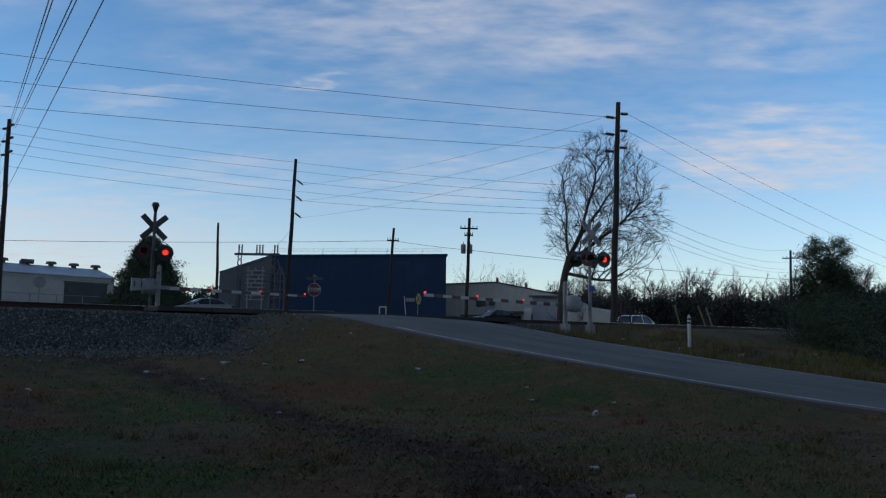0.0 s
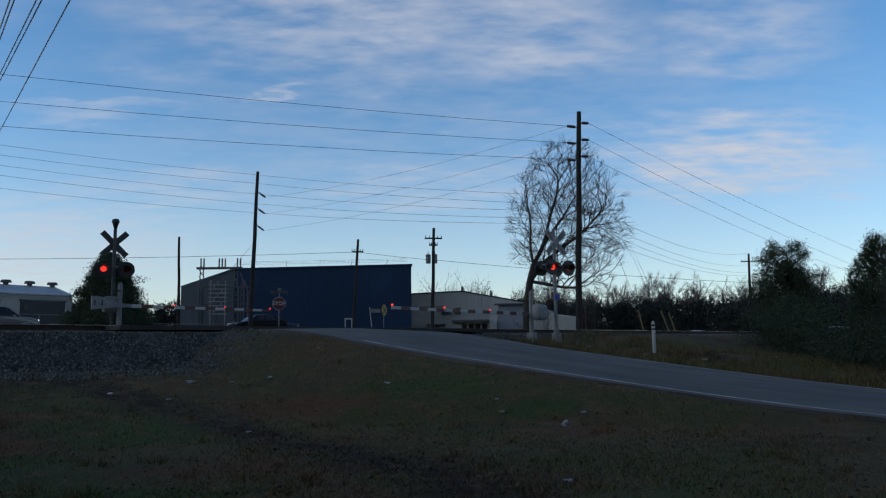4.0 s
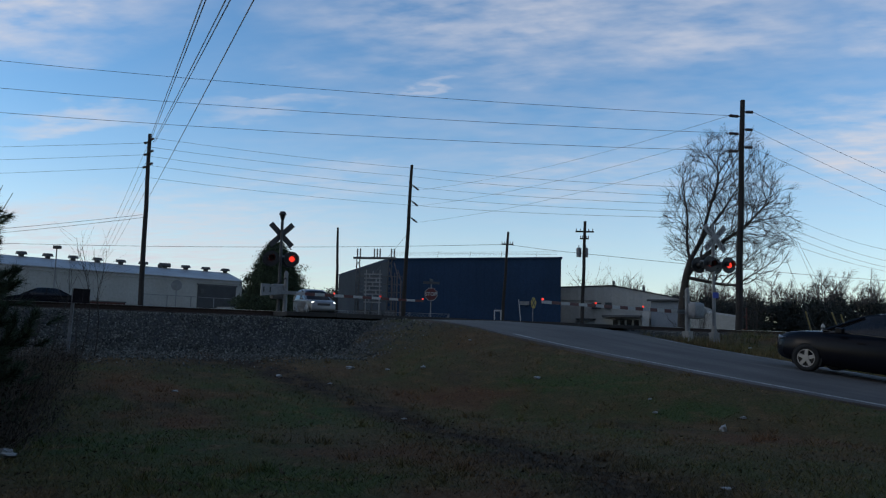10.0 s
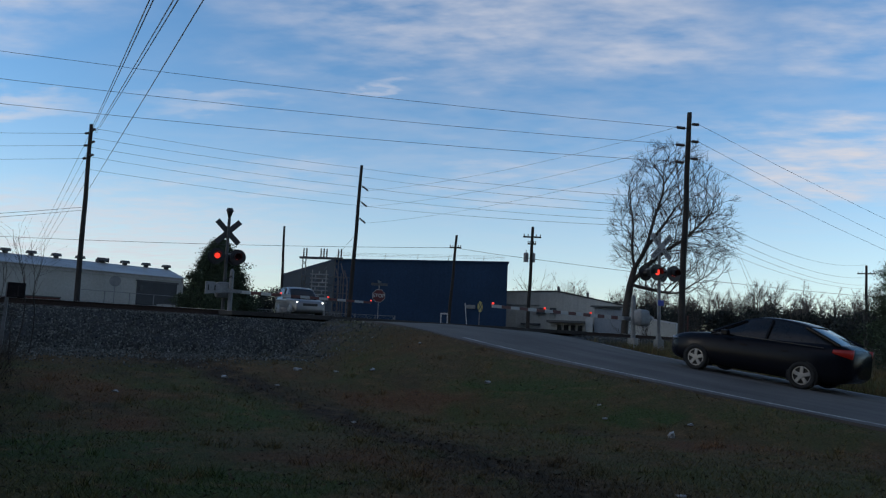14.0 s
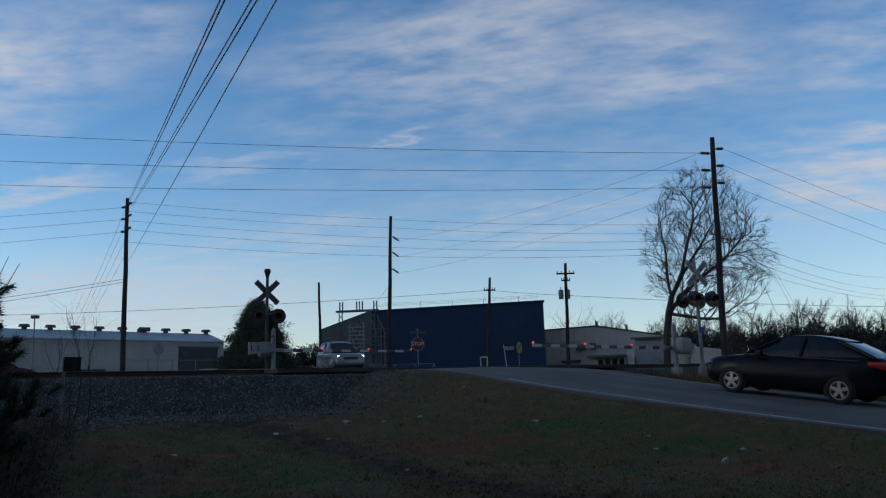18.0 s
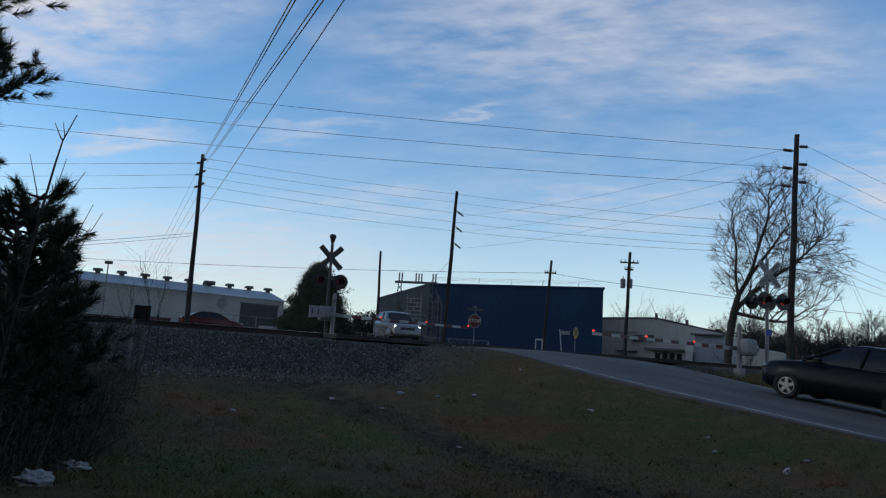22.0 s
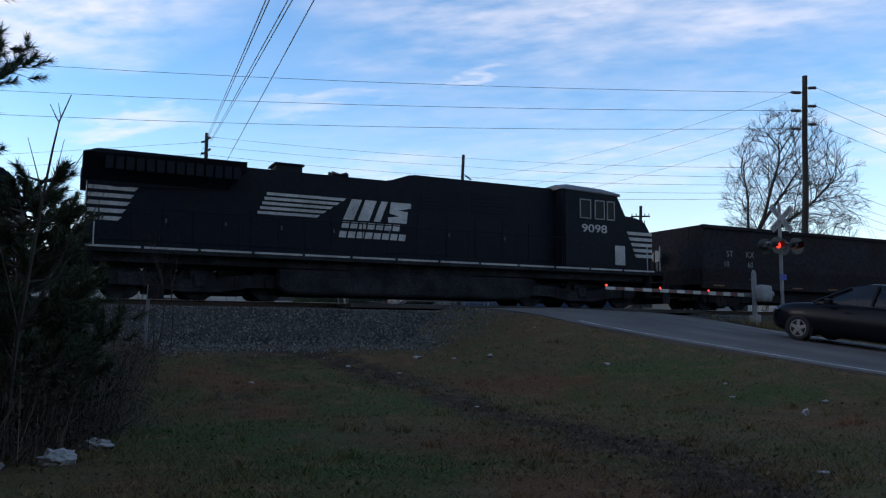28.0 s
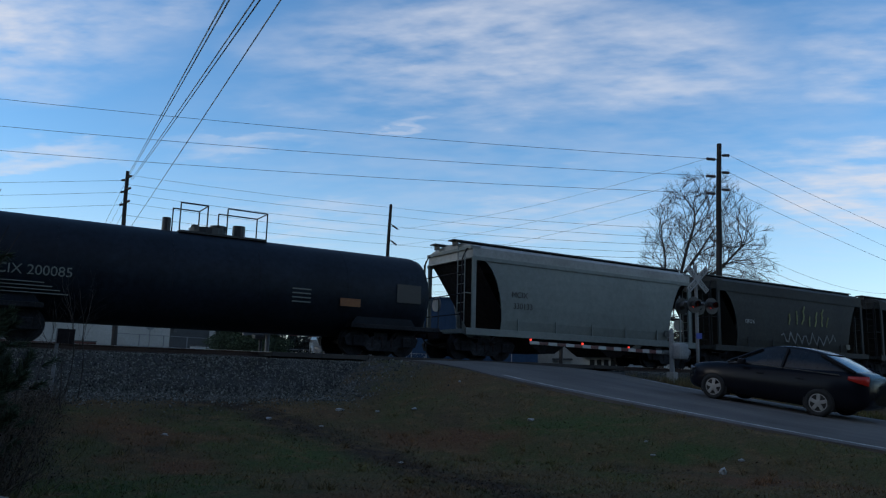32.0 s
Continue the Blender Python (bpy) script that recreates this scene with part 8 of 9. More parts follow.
def locomotive_emd(number):
    """Cab leading at -x."""
    t = thing("locomotive", "black diesel locomotive with white stripes leading the train", "locomotive", None, "locomotives")
    loco_base(t, -10.75, 11.1)
    u = lambda c: c + 3.4  # train coordinate to local
    side_rails(t, u(-8.5), u(6.7))
    # long hood
    bm = B()
    prism(bm, [(u(-8.75), 1.40), (u(6.95), 1.40), (u(6.95), 4.0), (u(6.80), 4.15), (u(1.0), 4.15), (u(-3.65), 4.10), (u(-3.69), 4.24), (u(-8.75), 4.16)], -0.93, 0.93)
    bmesh.ops.bevel(bm, geom=[e for e in bm.edges if abs(e.verts[0].co.z - e.verts[1].co.z) < 0.2 and e.verts[0].co.z > 3.9], offset=0.10, segments=3, affect="EDGES")
    part("long_hood", bm, M["locoblack"], t)
    bm = B(); box(bm, u(0.9), u(6.75), -1.0, 1.0, 3.45, 4.19, 0.08)
    part("radiator_housing", bm, M["locoblack"], t)
    hood_doors(t, u(-8.3), u(0.7), 1.6, 2.75, -0.93)
    hood_doors(t, u(1.0), u(6.6), 1.6, 3.3, -0.93)
    for k in range(5):
        bm = B(); box(bm, u(-7.6) + 0.28 * k, u(-7.6) + 0.28 * k + 0.22, -0.95, -0.925, 3.05, 3.7, 0.01)
        part("intake_grille", bm, M["locoblack"], t)
    for k in range(3):
        bm = B(); c = u(2.35 + 1.5 * k)
        tube(bm, (c, 0, 4.16), (c, 0, 4.36), 0.68, 0.60, 20)
        part("roof_fan", bm, M["locoframe"], t, "round radiator fan")
    for c in (-7.6, -6.1, -5.0):
        bm = B(); box(bm, u(c) - 0.3, u(c) + 0.3, -0.4, 0.4, 4.12, 4.26, 0.04)
        part("roof_hatch", bm, M["locoframe"], t)
    bm = B(); box(bm, u(-2.6), u(-1.8), -0.3, 0.3, 4.08, 4.28, 0.05)
    part("exhaust_pipe", bm, M["locoframe"], t)
    horn(t, u(0.6), 4.15)
    # cab and nose
    bm = B()
    prism(bm, [(u(-12.25), 1.40), (u(-8.75), 1.40), (u(-8.75), 3.95), (u(-12.0), 3.95), (u(-12.25), 3.3)], -1.50, 1.50)
    bmesh.ops.bevel(bm, geom=bm.edges[:], offset=0.05, segments=2, affect="EDGES")
    cab = part("cab", bm, M["locoblack"], t)
    bm = B()
    prism(bm, [(u(-12.45), 3.92), (u(-8.7), 3.92), (u(-8.7), 4.02), (u(-9.3), 4.22), (u(-11.9), 4.28), (u(-12.4), 4.08)], -1.54, 1.54)
    for v in bm.verts:
        if v.co.z > 4.1:
            v.co.y *= 0.72
        if v.co.x < u(-12.2):
            v.co.y *= 0.66
    part("cab_roof", bm, M["cabgrey"], t, "greyed white cab roof")
    for c in (-11.6, -11.2, -10.2):
        bm = B(); box(bm, u(c) - 0.18, u(c) + 0.18, -0.5, 0.3, 4.25, 4.38, 0.04)
        part("roof_box", bm, M["black"], t)
    window(t, "cab_window", u(-11.05), u(-10.65), 2.88, 3.62, -1.50)
    window(t, "cab_window", u(-9.75), u(-9.3), 2.88, 3.62, -1.50)
    for xa, xb in ((-10.62, -10.25), (-10.22, -9.8)):
        bm = B(); box(bm, u(xa), u(xb), -1.508, -1.498, 3.0, 3.6)
        part("sliding_pane", bm, M["cabglass"], cab)
    bm = B(); prism(bm, [(u(-11.1), 3.68), (u(-9.25), 3.68), (u(-9.25), 3.72), (u(-11.1), 3.72)], -1.72, -1.5)
    part("window_awning", bm, M["locoblack"], cab)
    for y in (-0.75, 0.75):
        bm = B(); box(bm, u(-12.22), u(-12.17), y - 0.5, y + 0.5, 3.3, 3.8, 0.01)
        part("windscreen", bm, M["darkglass"], t)
    bm = B()
    prism(bm, [(u(-13.1), 1.40), (u(-12.2), 1.40), (u(-12.2), 3.20), (u(-12.75), 3.08), (u(-13.05), 2.95)], -1.46, 1.46)
    for v in bm.verts:
        if v.co.x < u(-12.9):
            v.co.y *= 0.60
    bmesh.ops.bevel(bm, geom=bm.edges[:], offset=0.06, segments=2, affect="EDGES")
    nose = part("nose", bm, M["locoblack"], t)
    for y0, y1 in ((-0.8, -0.32), (0.32, 0.8)):
        bm = B(); box(bm, u(-13.135), u(-13.105), y0, y1, 1.55, 2.92, 0.01)
        part("nose_panel", bm, M["greynose"], nose, "pale streaked nose panel")
    bm = B(); box(bm, u(-13.15), u(-13.11), -0.3, 0.3, 1.45, 2.95, 0.015)
    part("nose_door", bm, M["greynose"], nose, "pale nose door")
    bm = B(); tube(bm, (u(-13.17), 0.2, 2.1), (u(-13.17), 0.2, 2.4), 0.018, 0.018, 6)
    part("door_handle", bm, M["black"], nose)
    for k in range(5):
        z = 2.92 - 0.17 * k
        bm = B()
        q = [bm.verts.new(p) for p in ((u(-13.08), -0.90, z - 0.05), (u(-12.30), -1.475, z - 0.05), (u(-12.30), -1.475, z + 0.05), (u(-13.08), -0.90, z + 0.05))]
        bm.faces.new(q)
        bmesh.ops.solidify(bm, geom=bm.faces[:], thickness=0.01)
        part("nose_stripe", bm, M["locowhite"], t)
        bm = B(); prism(bm, [(u(-12.29), z - 0.05), (u(-11.68) - 0.11 * k, z - 0.05), (u(-11.61) - 0.11 * k, z + 0.05), (u(-12.29), z + 0.05)], -1.515, -1.503)
        part("cab_stripe", bm, M["locowhite"], t)
    # number boards either side of the headlight, under the visor
    for y in (-0.6, 0.6):
        bm = B(); box(bm, u(-12.48), u(-12.42), y - 0.27, y + 0.27, 3.95, 4.12, 0.01)
        part("number_board", bm, M["cabgrey"], t, "small dark number board")
    # fuel and air lines along the underframe, sand boxes by the steps
    for z, r in ((1.08, 0.035), (1.16, 0.025)):
        bm = B(); tube(bm, (u(-9.5), -1.42, z), (u(4.5), -1.42, z), r, r, 6)
        part("air_line", bm, M["locoframe"], t)
    for y in (-0.14, 0.14):
        bm = B(); tube(bm, (u(-12.47), y, 4.02), (u(-12.40), y, 4.02), 0.06, 0.06, 12)
        part("headlight", bm, M["headlight"], t, "lit headlight")
    for y in (-0.9, 0.9):
        bm = B(); tube(bm, (u(-13.65), y, 1.72), (u(-13.6), y, 1.72), 0.09, 0.09, 10)
        part("ditch_light", bm, M["alloy"], t, "small ditch light")
    text_mesh("road_number", number, 0.42, M["locowhite"], t, pose(u(-10.35), -1.507, 2.42, 90, 0, 0) @ Matrix.Diagonal((1.42, 1, 1, 1)), 0.004, bold=0.003)
    emblem(t, u(-4.75), -0.955, 3.1)
    for k in range(4):
        part("end_stripe", slanted_bar(u(6.35) + 0.04 * k, u(6.94), 3.05 - 0.19 * k, 3.13 - 0.19 * k, 0.0, -0.955), M["locowhite"], t)
    return t


def locomotive_ge(number, label):
    """Long hood leading at -x, cab at +x."""
    t = thing("locomotive", label, "locomotive", None, "locomotives")
    loco_base(t, -10.8, 10.8)
    u = lambda c: c - 18.5
    side_rails(t, u(9.2), u(24.0))
    bm = B()
    prism(bm, [(u(8.9), 1.40), (u(24.2), 1.40), (u(24.2), 4.24), (u(18.5), 4.24), (u(17.7), 3.96), (u(8.9), 3.96)], -0.95, 0.95)
    bmesh.ops.bevel(bm, geom=[e for e in bm.edges if e.verts[0].co.z > 3.9 and e.verts[1].co.z > 3.9], offset=0.08, segments=2, affect="EDGES")
    part("long_hood", bm, M["locoblack"], t)
    # radiator wings at the rear
    bm = B()
    for sd in (-1, 1):
        bm = B()
        prism(bm, [(u(8.75), 3.20), (u(8.75), 3.86), (u(9.1), 3.98), (u(13.05), 3.98), (u(13.05), 3.70), (u(12.6), 3.20), (u(9.6), 3.05)], min(sd * 0.9, sd * 1.5), max(sd * 0.9, sd * 1.5))
        for v in bm.verts:
            if v.co.z < 3.4 and abs(v.co.y) > 1.2:
                v.co.y *= 0.66
        part("radiator_wing", bm, M["locoblack"], t, "overhanging radiator wing")
    for k in range(14):
        bm = B(); xa = u(9.3) + 0.26 * k
        box(bm, xa, xa + 0.2, -1.512, -1.50, 3.45, 3.80)
        part("radiator_slat", bm, M["locoblack"], t)
    bm = B(); box(bm, u(14.15), u(15.0), -0.42, 0.42, 3.92, 4.26, 0.08); box(bm, u(14.1), u(15.05), -0.46, 0.46, 4.24, 4.31, 0.03)
    part("exhaust_pipe", bm, M["locoframe"], t)
    horn(t, u(16.3), 3.96)
    hood_doors(t, u(9.2), u(17.4), 1.6, 2.7, -0.95)
    hood_doors(t, u(17.6), u(24.0), 1.6, 2.9, -0.95, 1.0)
    for xa, xb in ((18.8, 20.4), (20.7, 22.3)):
        for k in range(6):
            bm = B(); box(bm, u(xa), u(xb), -0.965, -0.95, 3.15 + 0.12 * k, 3.22 + 0.12 * k)
            part("louvre", bm, M["locoblack"], t)
    for c in (9.6, 10.6, 11.7):
        bm = B(); tube(bm, (u(c), -0.2, 3.95), (u(c), -0.2, 4.03), 0.45, 0.45, 16)
        part("roof_fan", bm, M["locoframe"], t)
    # cab
    bm = B()
    prism(bm, [(u(24.1), 1.40), (u(26.9), 1.40), (u(26.9), 3.25), (u(26.45), 4.1), (u(24.1), 4.2)], -1.5, 1.5)
    bmesh.ops.bevel(bm, geom=bm.edges[:], offset=0.05, segments=2, affect="EDGES")
    part("cab", bm, M["locoblack"], t)
    bm = B()
    prism(bm, [(u(24.0), 4.16), (u(26.55), 4.06), (u(26.55), 4.14), (u(26.1), 4.36), (u(24.5), 4.42), (u(24.0), 4.34)], -1.52, 1.52)
    for v in bm.verts:
        if v.co.z > 4.25:
            v.co.y *= 0.70
    part("cab_roof", bm, M["cabgrey"], t, "greyed pale cab roof")
    for c in (24.7, 25.5, 26.0):
        bm = B(); box(bm, u(c) - 0.14, u(c) + 0.14, -0.5, 0.4, 4.38, 4.47, 0.03)
        part("roof_box", bm, M["black"], t)
    for a, b in ((24.75, 25.25), (25.4, 25.85), (25.95, 26.3)):
        window(t, "cab_window", u(a), u(b), 3.15, 3.85, -1.5)
    bm = B()
    prism(bm, [(u(26.8), 1.40), (u(28.5), 1.40), (u(28.5), 2.85), (u(28.2), 3.3), (u(27.7), 3.45), (u(26.8), 3.5)], -0.98, 0.98)
    bmesh.ops.bevel(bm, geom=bm.edges[:], offset=0.08, segments=2, affect="EDGES")
    part("nose", bm, M["locoblack"], t)
    for k in range(5):
        z = 2.82 - 0.21 * k
        bm = B(); prism(bm, [(u(27.35) + 0.09 * k, z - 0.06), (u(28.48), z - 0.06), (u(28.48), z + 0.06), (u(27.28) + 0.09 * k, z + 0.06)], -0.995, -0.985)
        part("nose_stripe", bm, M["locowhite"], t)
        bm = B(); prism(bm, [(u(8.92), z + 0.14), (u(10.1) - 0.1 * k, z + 0.14), (u(10.2) - 0.1 * k, z + 0.25), (u(8.92), z + 0.25)], -0.978, -0.970)
        part("end_stripe", bm, M["locowhite"], t)
        bm = B(); box(bm, u(8.888), u(8.9), -0.9, 0.9, z + 0.14, z + 0.25)
        part("end_stripe", bm, M["locowhite"], t)
    bm = B(); box(bm, u(26.3), u(26.75), -1.515, -1.5, 1.55, 2.25)
    part("cab_panel", bm, M["locowhite"], t, "pale cab side panel")
    text_mesh("road_number", number, 0.40, M["locowhite"], t, pose(u(25.4), -1.507, 2.80, 90, 0, 0) @ Matrix.Diagonal((1.42, 1, 1, 1)), 0.004, bold=0.003)
    emblem(t, u(13.5), -0.975, 2.95)
    return t


def side_ribs(t, x0, x1, z0, z1, y, n, w=0.09, d=0.07, mt="rust", name="side_post"):
    for k in range(n):
        x = x0 + (x1 - x0) * k / (n - 1)
        for s in (-1, 1):
            bm = B(); box(bm, x - w / 2, x + w / 2, min(s * y, s * (y + d)), max(s * y, s * (y + d)), z0, z1)
            part(name, bm, M[mt], t)


def end_ladder(t, x, y, z0, z1, out, mt="galv"):
    bm = B()
    for dy in (0, 0.45):
        tube(bm, (x, y + dy, z0), (x, y + dy, z1), 0.018, 0.018, 5)
    k = z0 + 0.2
    while k < z1:
        tube(bm, (x, y, k), (x, y + 0.45, k), 0.015, 0.015, 5)
        k += 0.38
    part("ladder", bm, M[mt], t)
    bm = B()
    tube(bm, (x + out * 0.1, 0.7, 1.0), (x + out * 0.1, 0.7, 2.4), 0.03, 0.03, 6)
    tube(bm, (x + out * 0.08, 0.7, 2.2), (x + out * 0.16, 0.7, 2.2), 0.25, 0.25, 14)
    part("brake_wheel", bm, M["galv"], t)


def open_hopper(label, L, top, marks, sloped, texts):
    """A dark bathtub gondola: bulging sides, slanted ends, draft sills and trucks; empty inside."""
    t = thing("hopper_car", label, "freight car", None, "freight cars")
    a, b = -L / 2 + 0.75, L / 2 - 0.75
    bm = B()
    sl = 0.45 if sloped else 0.0
    z0 = 0.42
    outer = [(a + 0.15, -1.45, 1.0), (b - 0.15, -1.45, 1.0), (b - 0.15, 1.45, 1.0), (a + 0.15, 1.45, 1.0)]
    up = [(a + sl * 0.3, -1.55, top), (b, -1.55, top), (b, 1.55, top), (a + sl * 0.3, 1.55, top)]
    mids = [(a - 0.0, -1.55, 1.6), (b - 0.1, -1.55, 1.6), (b - 0.1, 1.55, 1.6), (a - 0.0, 1.55, 1.6)]
    R = [[bm.verts.new(p) for p in ring] for ring in (outer, mids, up)]
    inn = [bm.verts.new((x * 0.985, y * 0.95, z)) for x, y, z in up]
    low = [bm.verts.new((x * 0.95, y * 0.9, 1.1)) for x, y, z in up]
    for p, q in ((R[0], R[1]), (R[1], R[2]), (R[2], inn), (inn, low)):
        for i in range(4):
            j = (i + 1) % 4
            bm.faces.new((p[i], p[j], q[j], q[i]))
    bm.faces.new(low)
    bm.faces.new(list(reversed(R[0])))
    bmesh.ops.recalc_face_normals(bm, faces=bm.faces[:])
    part("body", bm, M["rust"], t)
    bm = B()
    prism(bm, [(a + 3.1, 1.02), (b - 3.1, 1.02), (b - 3.5, 0.34), (a + 3.5, 0.34)], -1.3, 1.3)
    part("tub", bm, M["rust"], t)
    for y0, y1 in ((-1.62, -1.5), (1.5, 1.62)):
        bm = B(); box(bm, a, b, y0, y1, top - 0.14, top, 0.02)
        part("top_chord", bm, M["rust"], t)
    for x0, x1, y0, y1, z0, z1 in ((a, b, -1.60, -1.44, 0.82, 1.08), (a, b, 1.44, 1.60, 0.82, 1.08), (a - 0.4, b + 0.4, -0.3, 0.3, 0.66, 1.02)):
        bm = B(); box(bm, x0, x1, y0, y1, z0, z1, 0.02)
        part("sill", bm, M["rust"], t)
    if not sloped:
        side_ribs(t, a + 0.1, b - 0.1, 1.05, top - 0.1, 1.55, 14)
    for x, o in ((a, -1), (b, 1)):
        coupler(t, x - o * 0.3, o)
        end_ladder(t, x + o * 0.12, -1.45, 0.9, top - 0.08, o, "rust")
    for k in range(7):
        bm = B(); x = a + 0.8 + (b - a - 1.6) * k / 6
        box(bm, x - 0.3, x + 0.3, -1.612, -1.60, 0.92, 0.97)
        part("reflector", bm, M["orange"], t, "faded orange reflector strip")
    for x in (a + 1.75, b - 1.75):
        truck(t, x, 2, 0.46, 1.8)
    for s, x, z, size in texts:
        text_mesh("car_marking", s, size, M["hopgrey"], t, pose(x, -1.575, z, 90 , 0, 0), 0.003)
    if not sloped:
        bm = B(); box(bm, a + 1.65, a + 2.15, -1.57, -1.555, 1.65, 1.83)
        part("decal", bm, M["orange"], t, "faded orange decal")
        for x0, x1, z in ((-5.2, -4.5, 3.0), (-5.4, -4.6, 2.68)):
            for k in range(4):
                bm = B(); xa = x0 + (x1 - x0) * k / 4
                box(bm, xa, xa + 0.12, -1.57, -1.555, z, z + 0.16)
                part("lettering_bar", bm, M["hopgrey"], t)
    return t


def tank_car():
    t = thing("tank_car", "black cylindrical tank car with a railed manway platform", "freight car", None, "freight cars")
    R, zc, a, b = 1.44, 2.02, -7.15, 7.15
    bm = B()
    n = 40
    prof = [(a - 0.42, 0.12), (a - 0.36, 0.62), (a - 0.2, 1.05), (a, R * 0.96), (a + 0.25, R), (b - 0.25, R), (b, R * 0.96), (b + 0.2, 1.05), (b + 0.36, 0.62), (b + 0.42, 0.12)]
    rings = [[bm.verts.new((x, r * math.cos(6.2832 * k / n), zc + r * math.sin(6.2832 * k / n))) for k in range(n)] for x, r in prof]
    for p, q in zip(rings, rings[1:]):
        for k in range(n):
            bm.faces.new((p[k], p[(k + 1) % n], q[(k + 1) % n], q[k]))
    bm.faces.new(rings[0]); bm.faces.new(rings[-1])
    bmesh.ops.recalc_face_normals(bm, faces=bm.faces[:])
    part("shell", bm, M["tankblack"], t, smooth=True)
    for x in (a + 3.0, -1.2, 1.3, b - 3.0):
        bm = B()
        tube(bm, (x - 0.012, 0, zc), (x + 0.012, 0, zc), R + 0.008, R + 0.008, 40)
        part("weld_seam", bm, M["tankblack"], t)
    bm = B(); tube(bm, (0, 0, zc + R - 0.05), (0, 0, zc + R + 0.18), 0.55, 0.55, 18)
    part("manway", bm, M["black"], t)
    for x, r, h in ((-1.2, 0.13, 0.42), (-0.35, 0.12, 0.3), (0.35, 0.25, 0.34), (1.0, 0.2, 0.42)):
        bm = B(); tube(bm, (x, 0.1, zc + R - 0.05), (x, 0.1, zc + R + h), r, r, 12)
        part("valve", bm, M["black"], t)
    bm = B(); box(bm, -0.95, 1.7, -0.55, 0.55, zc + R - 0.06, zc + R + 0.0)
    part("platform", bm, M["black"], t)
    for x0, x1 in ((-0.95, -0.15), (0.45, 1.7)):
        for y in (-0.5, 0.5):
            h = zc + R + 0.82
            bm = B(); pipe(bm, [(x0, y, zc + R - 0.1), (x0, y, h), (x1, y, h), (x1, y, zc + R - 0.1)], 0.022)
            part("guard_rail", bm, M["black"], t)
        bm = B(); tube(bm, (x1, -0.5, zc + R + 0.82), (x1, 0.5, zc + R + 0.82), 0.022, 0.022, 6)
        part("guard_rail", bm, M["black"], t)
    for x in (-5.6, 5.6):
        bm = B(); prism(bm, [(x - 1.2, 0.95), (x + 1.2, 0.95), (x + 0.8, 1.5), (x - 0.8, 1.5)], -1.2, 1.2)
        part("saddle", bm, M["tankblack"], t)
        truck(t, x, 2, 0.46, 1.8)
    for xa, xb in ((a - 0.5, a + 2.8), (b - 2.8, b + 0.5)):
        bm = B(); box(bm, xa, xb, -1.35, 1.35, 0.86, 1.0, 0.02)
        part("stub_sill", bm, M["locoframe"], t)
    for x, o in ((a - 0.15, -1), (b + 0.15, 1)):
        coupler(t, x, o)
        for y0, y1 in ((-1.3, -0.5), (0.5, 1.3)):
            xe = x + o * 0.3
            bm = B(); pipe(bm, [(xe, y0, 0.95), (xe, y0, 2.0), (xe, y1, 2.0), (xe, y1, 0.95)], 0.02)
            part("end_rail", bm, M["black"], t)
        bm = B(); tube(bm, (x + o * 0.28, 0.6, 1.9), (x + o * 0.36, 0.6, 1.9), 0.26, 0.26, 14)
        part("brake_wheel", bm, M["galv"], t)
    cy = -R - 0.012
    text_mesh("car_marking", "TCIX 200085", 0.36, M["hopgrey"], t, pose(-4.75, cy + 0.012, 1.80, 93, 0, 0), 0.003)
    for k in range(4):
        bm = B(); box(bm, 2.3, 2.9, cy - 0.004, cy + 0.006, 1.9 - 0.13 * k, 1.94 - 0.13 * k)
        part("lettering_bar", bm, M["hopgrey"], t)
        bm = B(); box(bm, -5.6, -4.4 + 0.2 * k, cy + 0.06 + 0.03 * k, cy + 0.13 + 0.03 * k, 1.50 - 0.09 * k, 1.525 - 0.09 * k)
        part("lettering_bar", bm, M["hopgrey"], t)
    bm = B(); box(bm, 3.9, 4.6, cy + 0.02, cy + 0.03, 1.5, 1.75)
    part("decal", bm, M["orange"], t, "faded orange decal")
    bm = B(); box(bm, 5.9, 6.8, cy - 0.004, cy + 0.006, 1.75, 2.35)
    part("data_panel", bm, M["black"], t)
    bm = B(); tube(bm, (a - 0.3, -0.5, 1.5), (a - 0.36, -0.5, 1.5), 0.07, 0.07, 8)
    part("tank_fitting", bm, M["locowhite"], t)
    return t


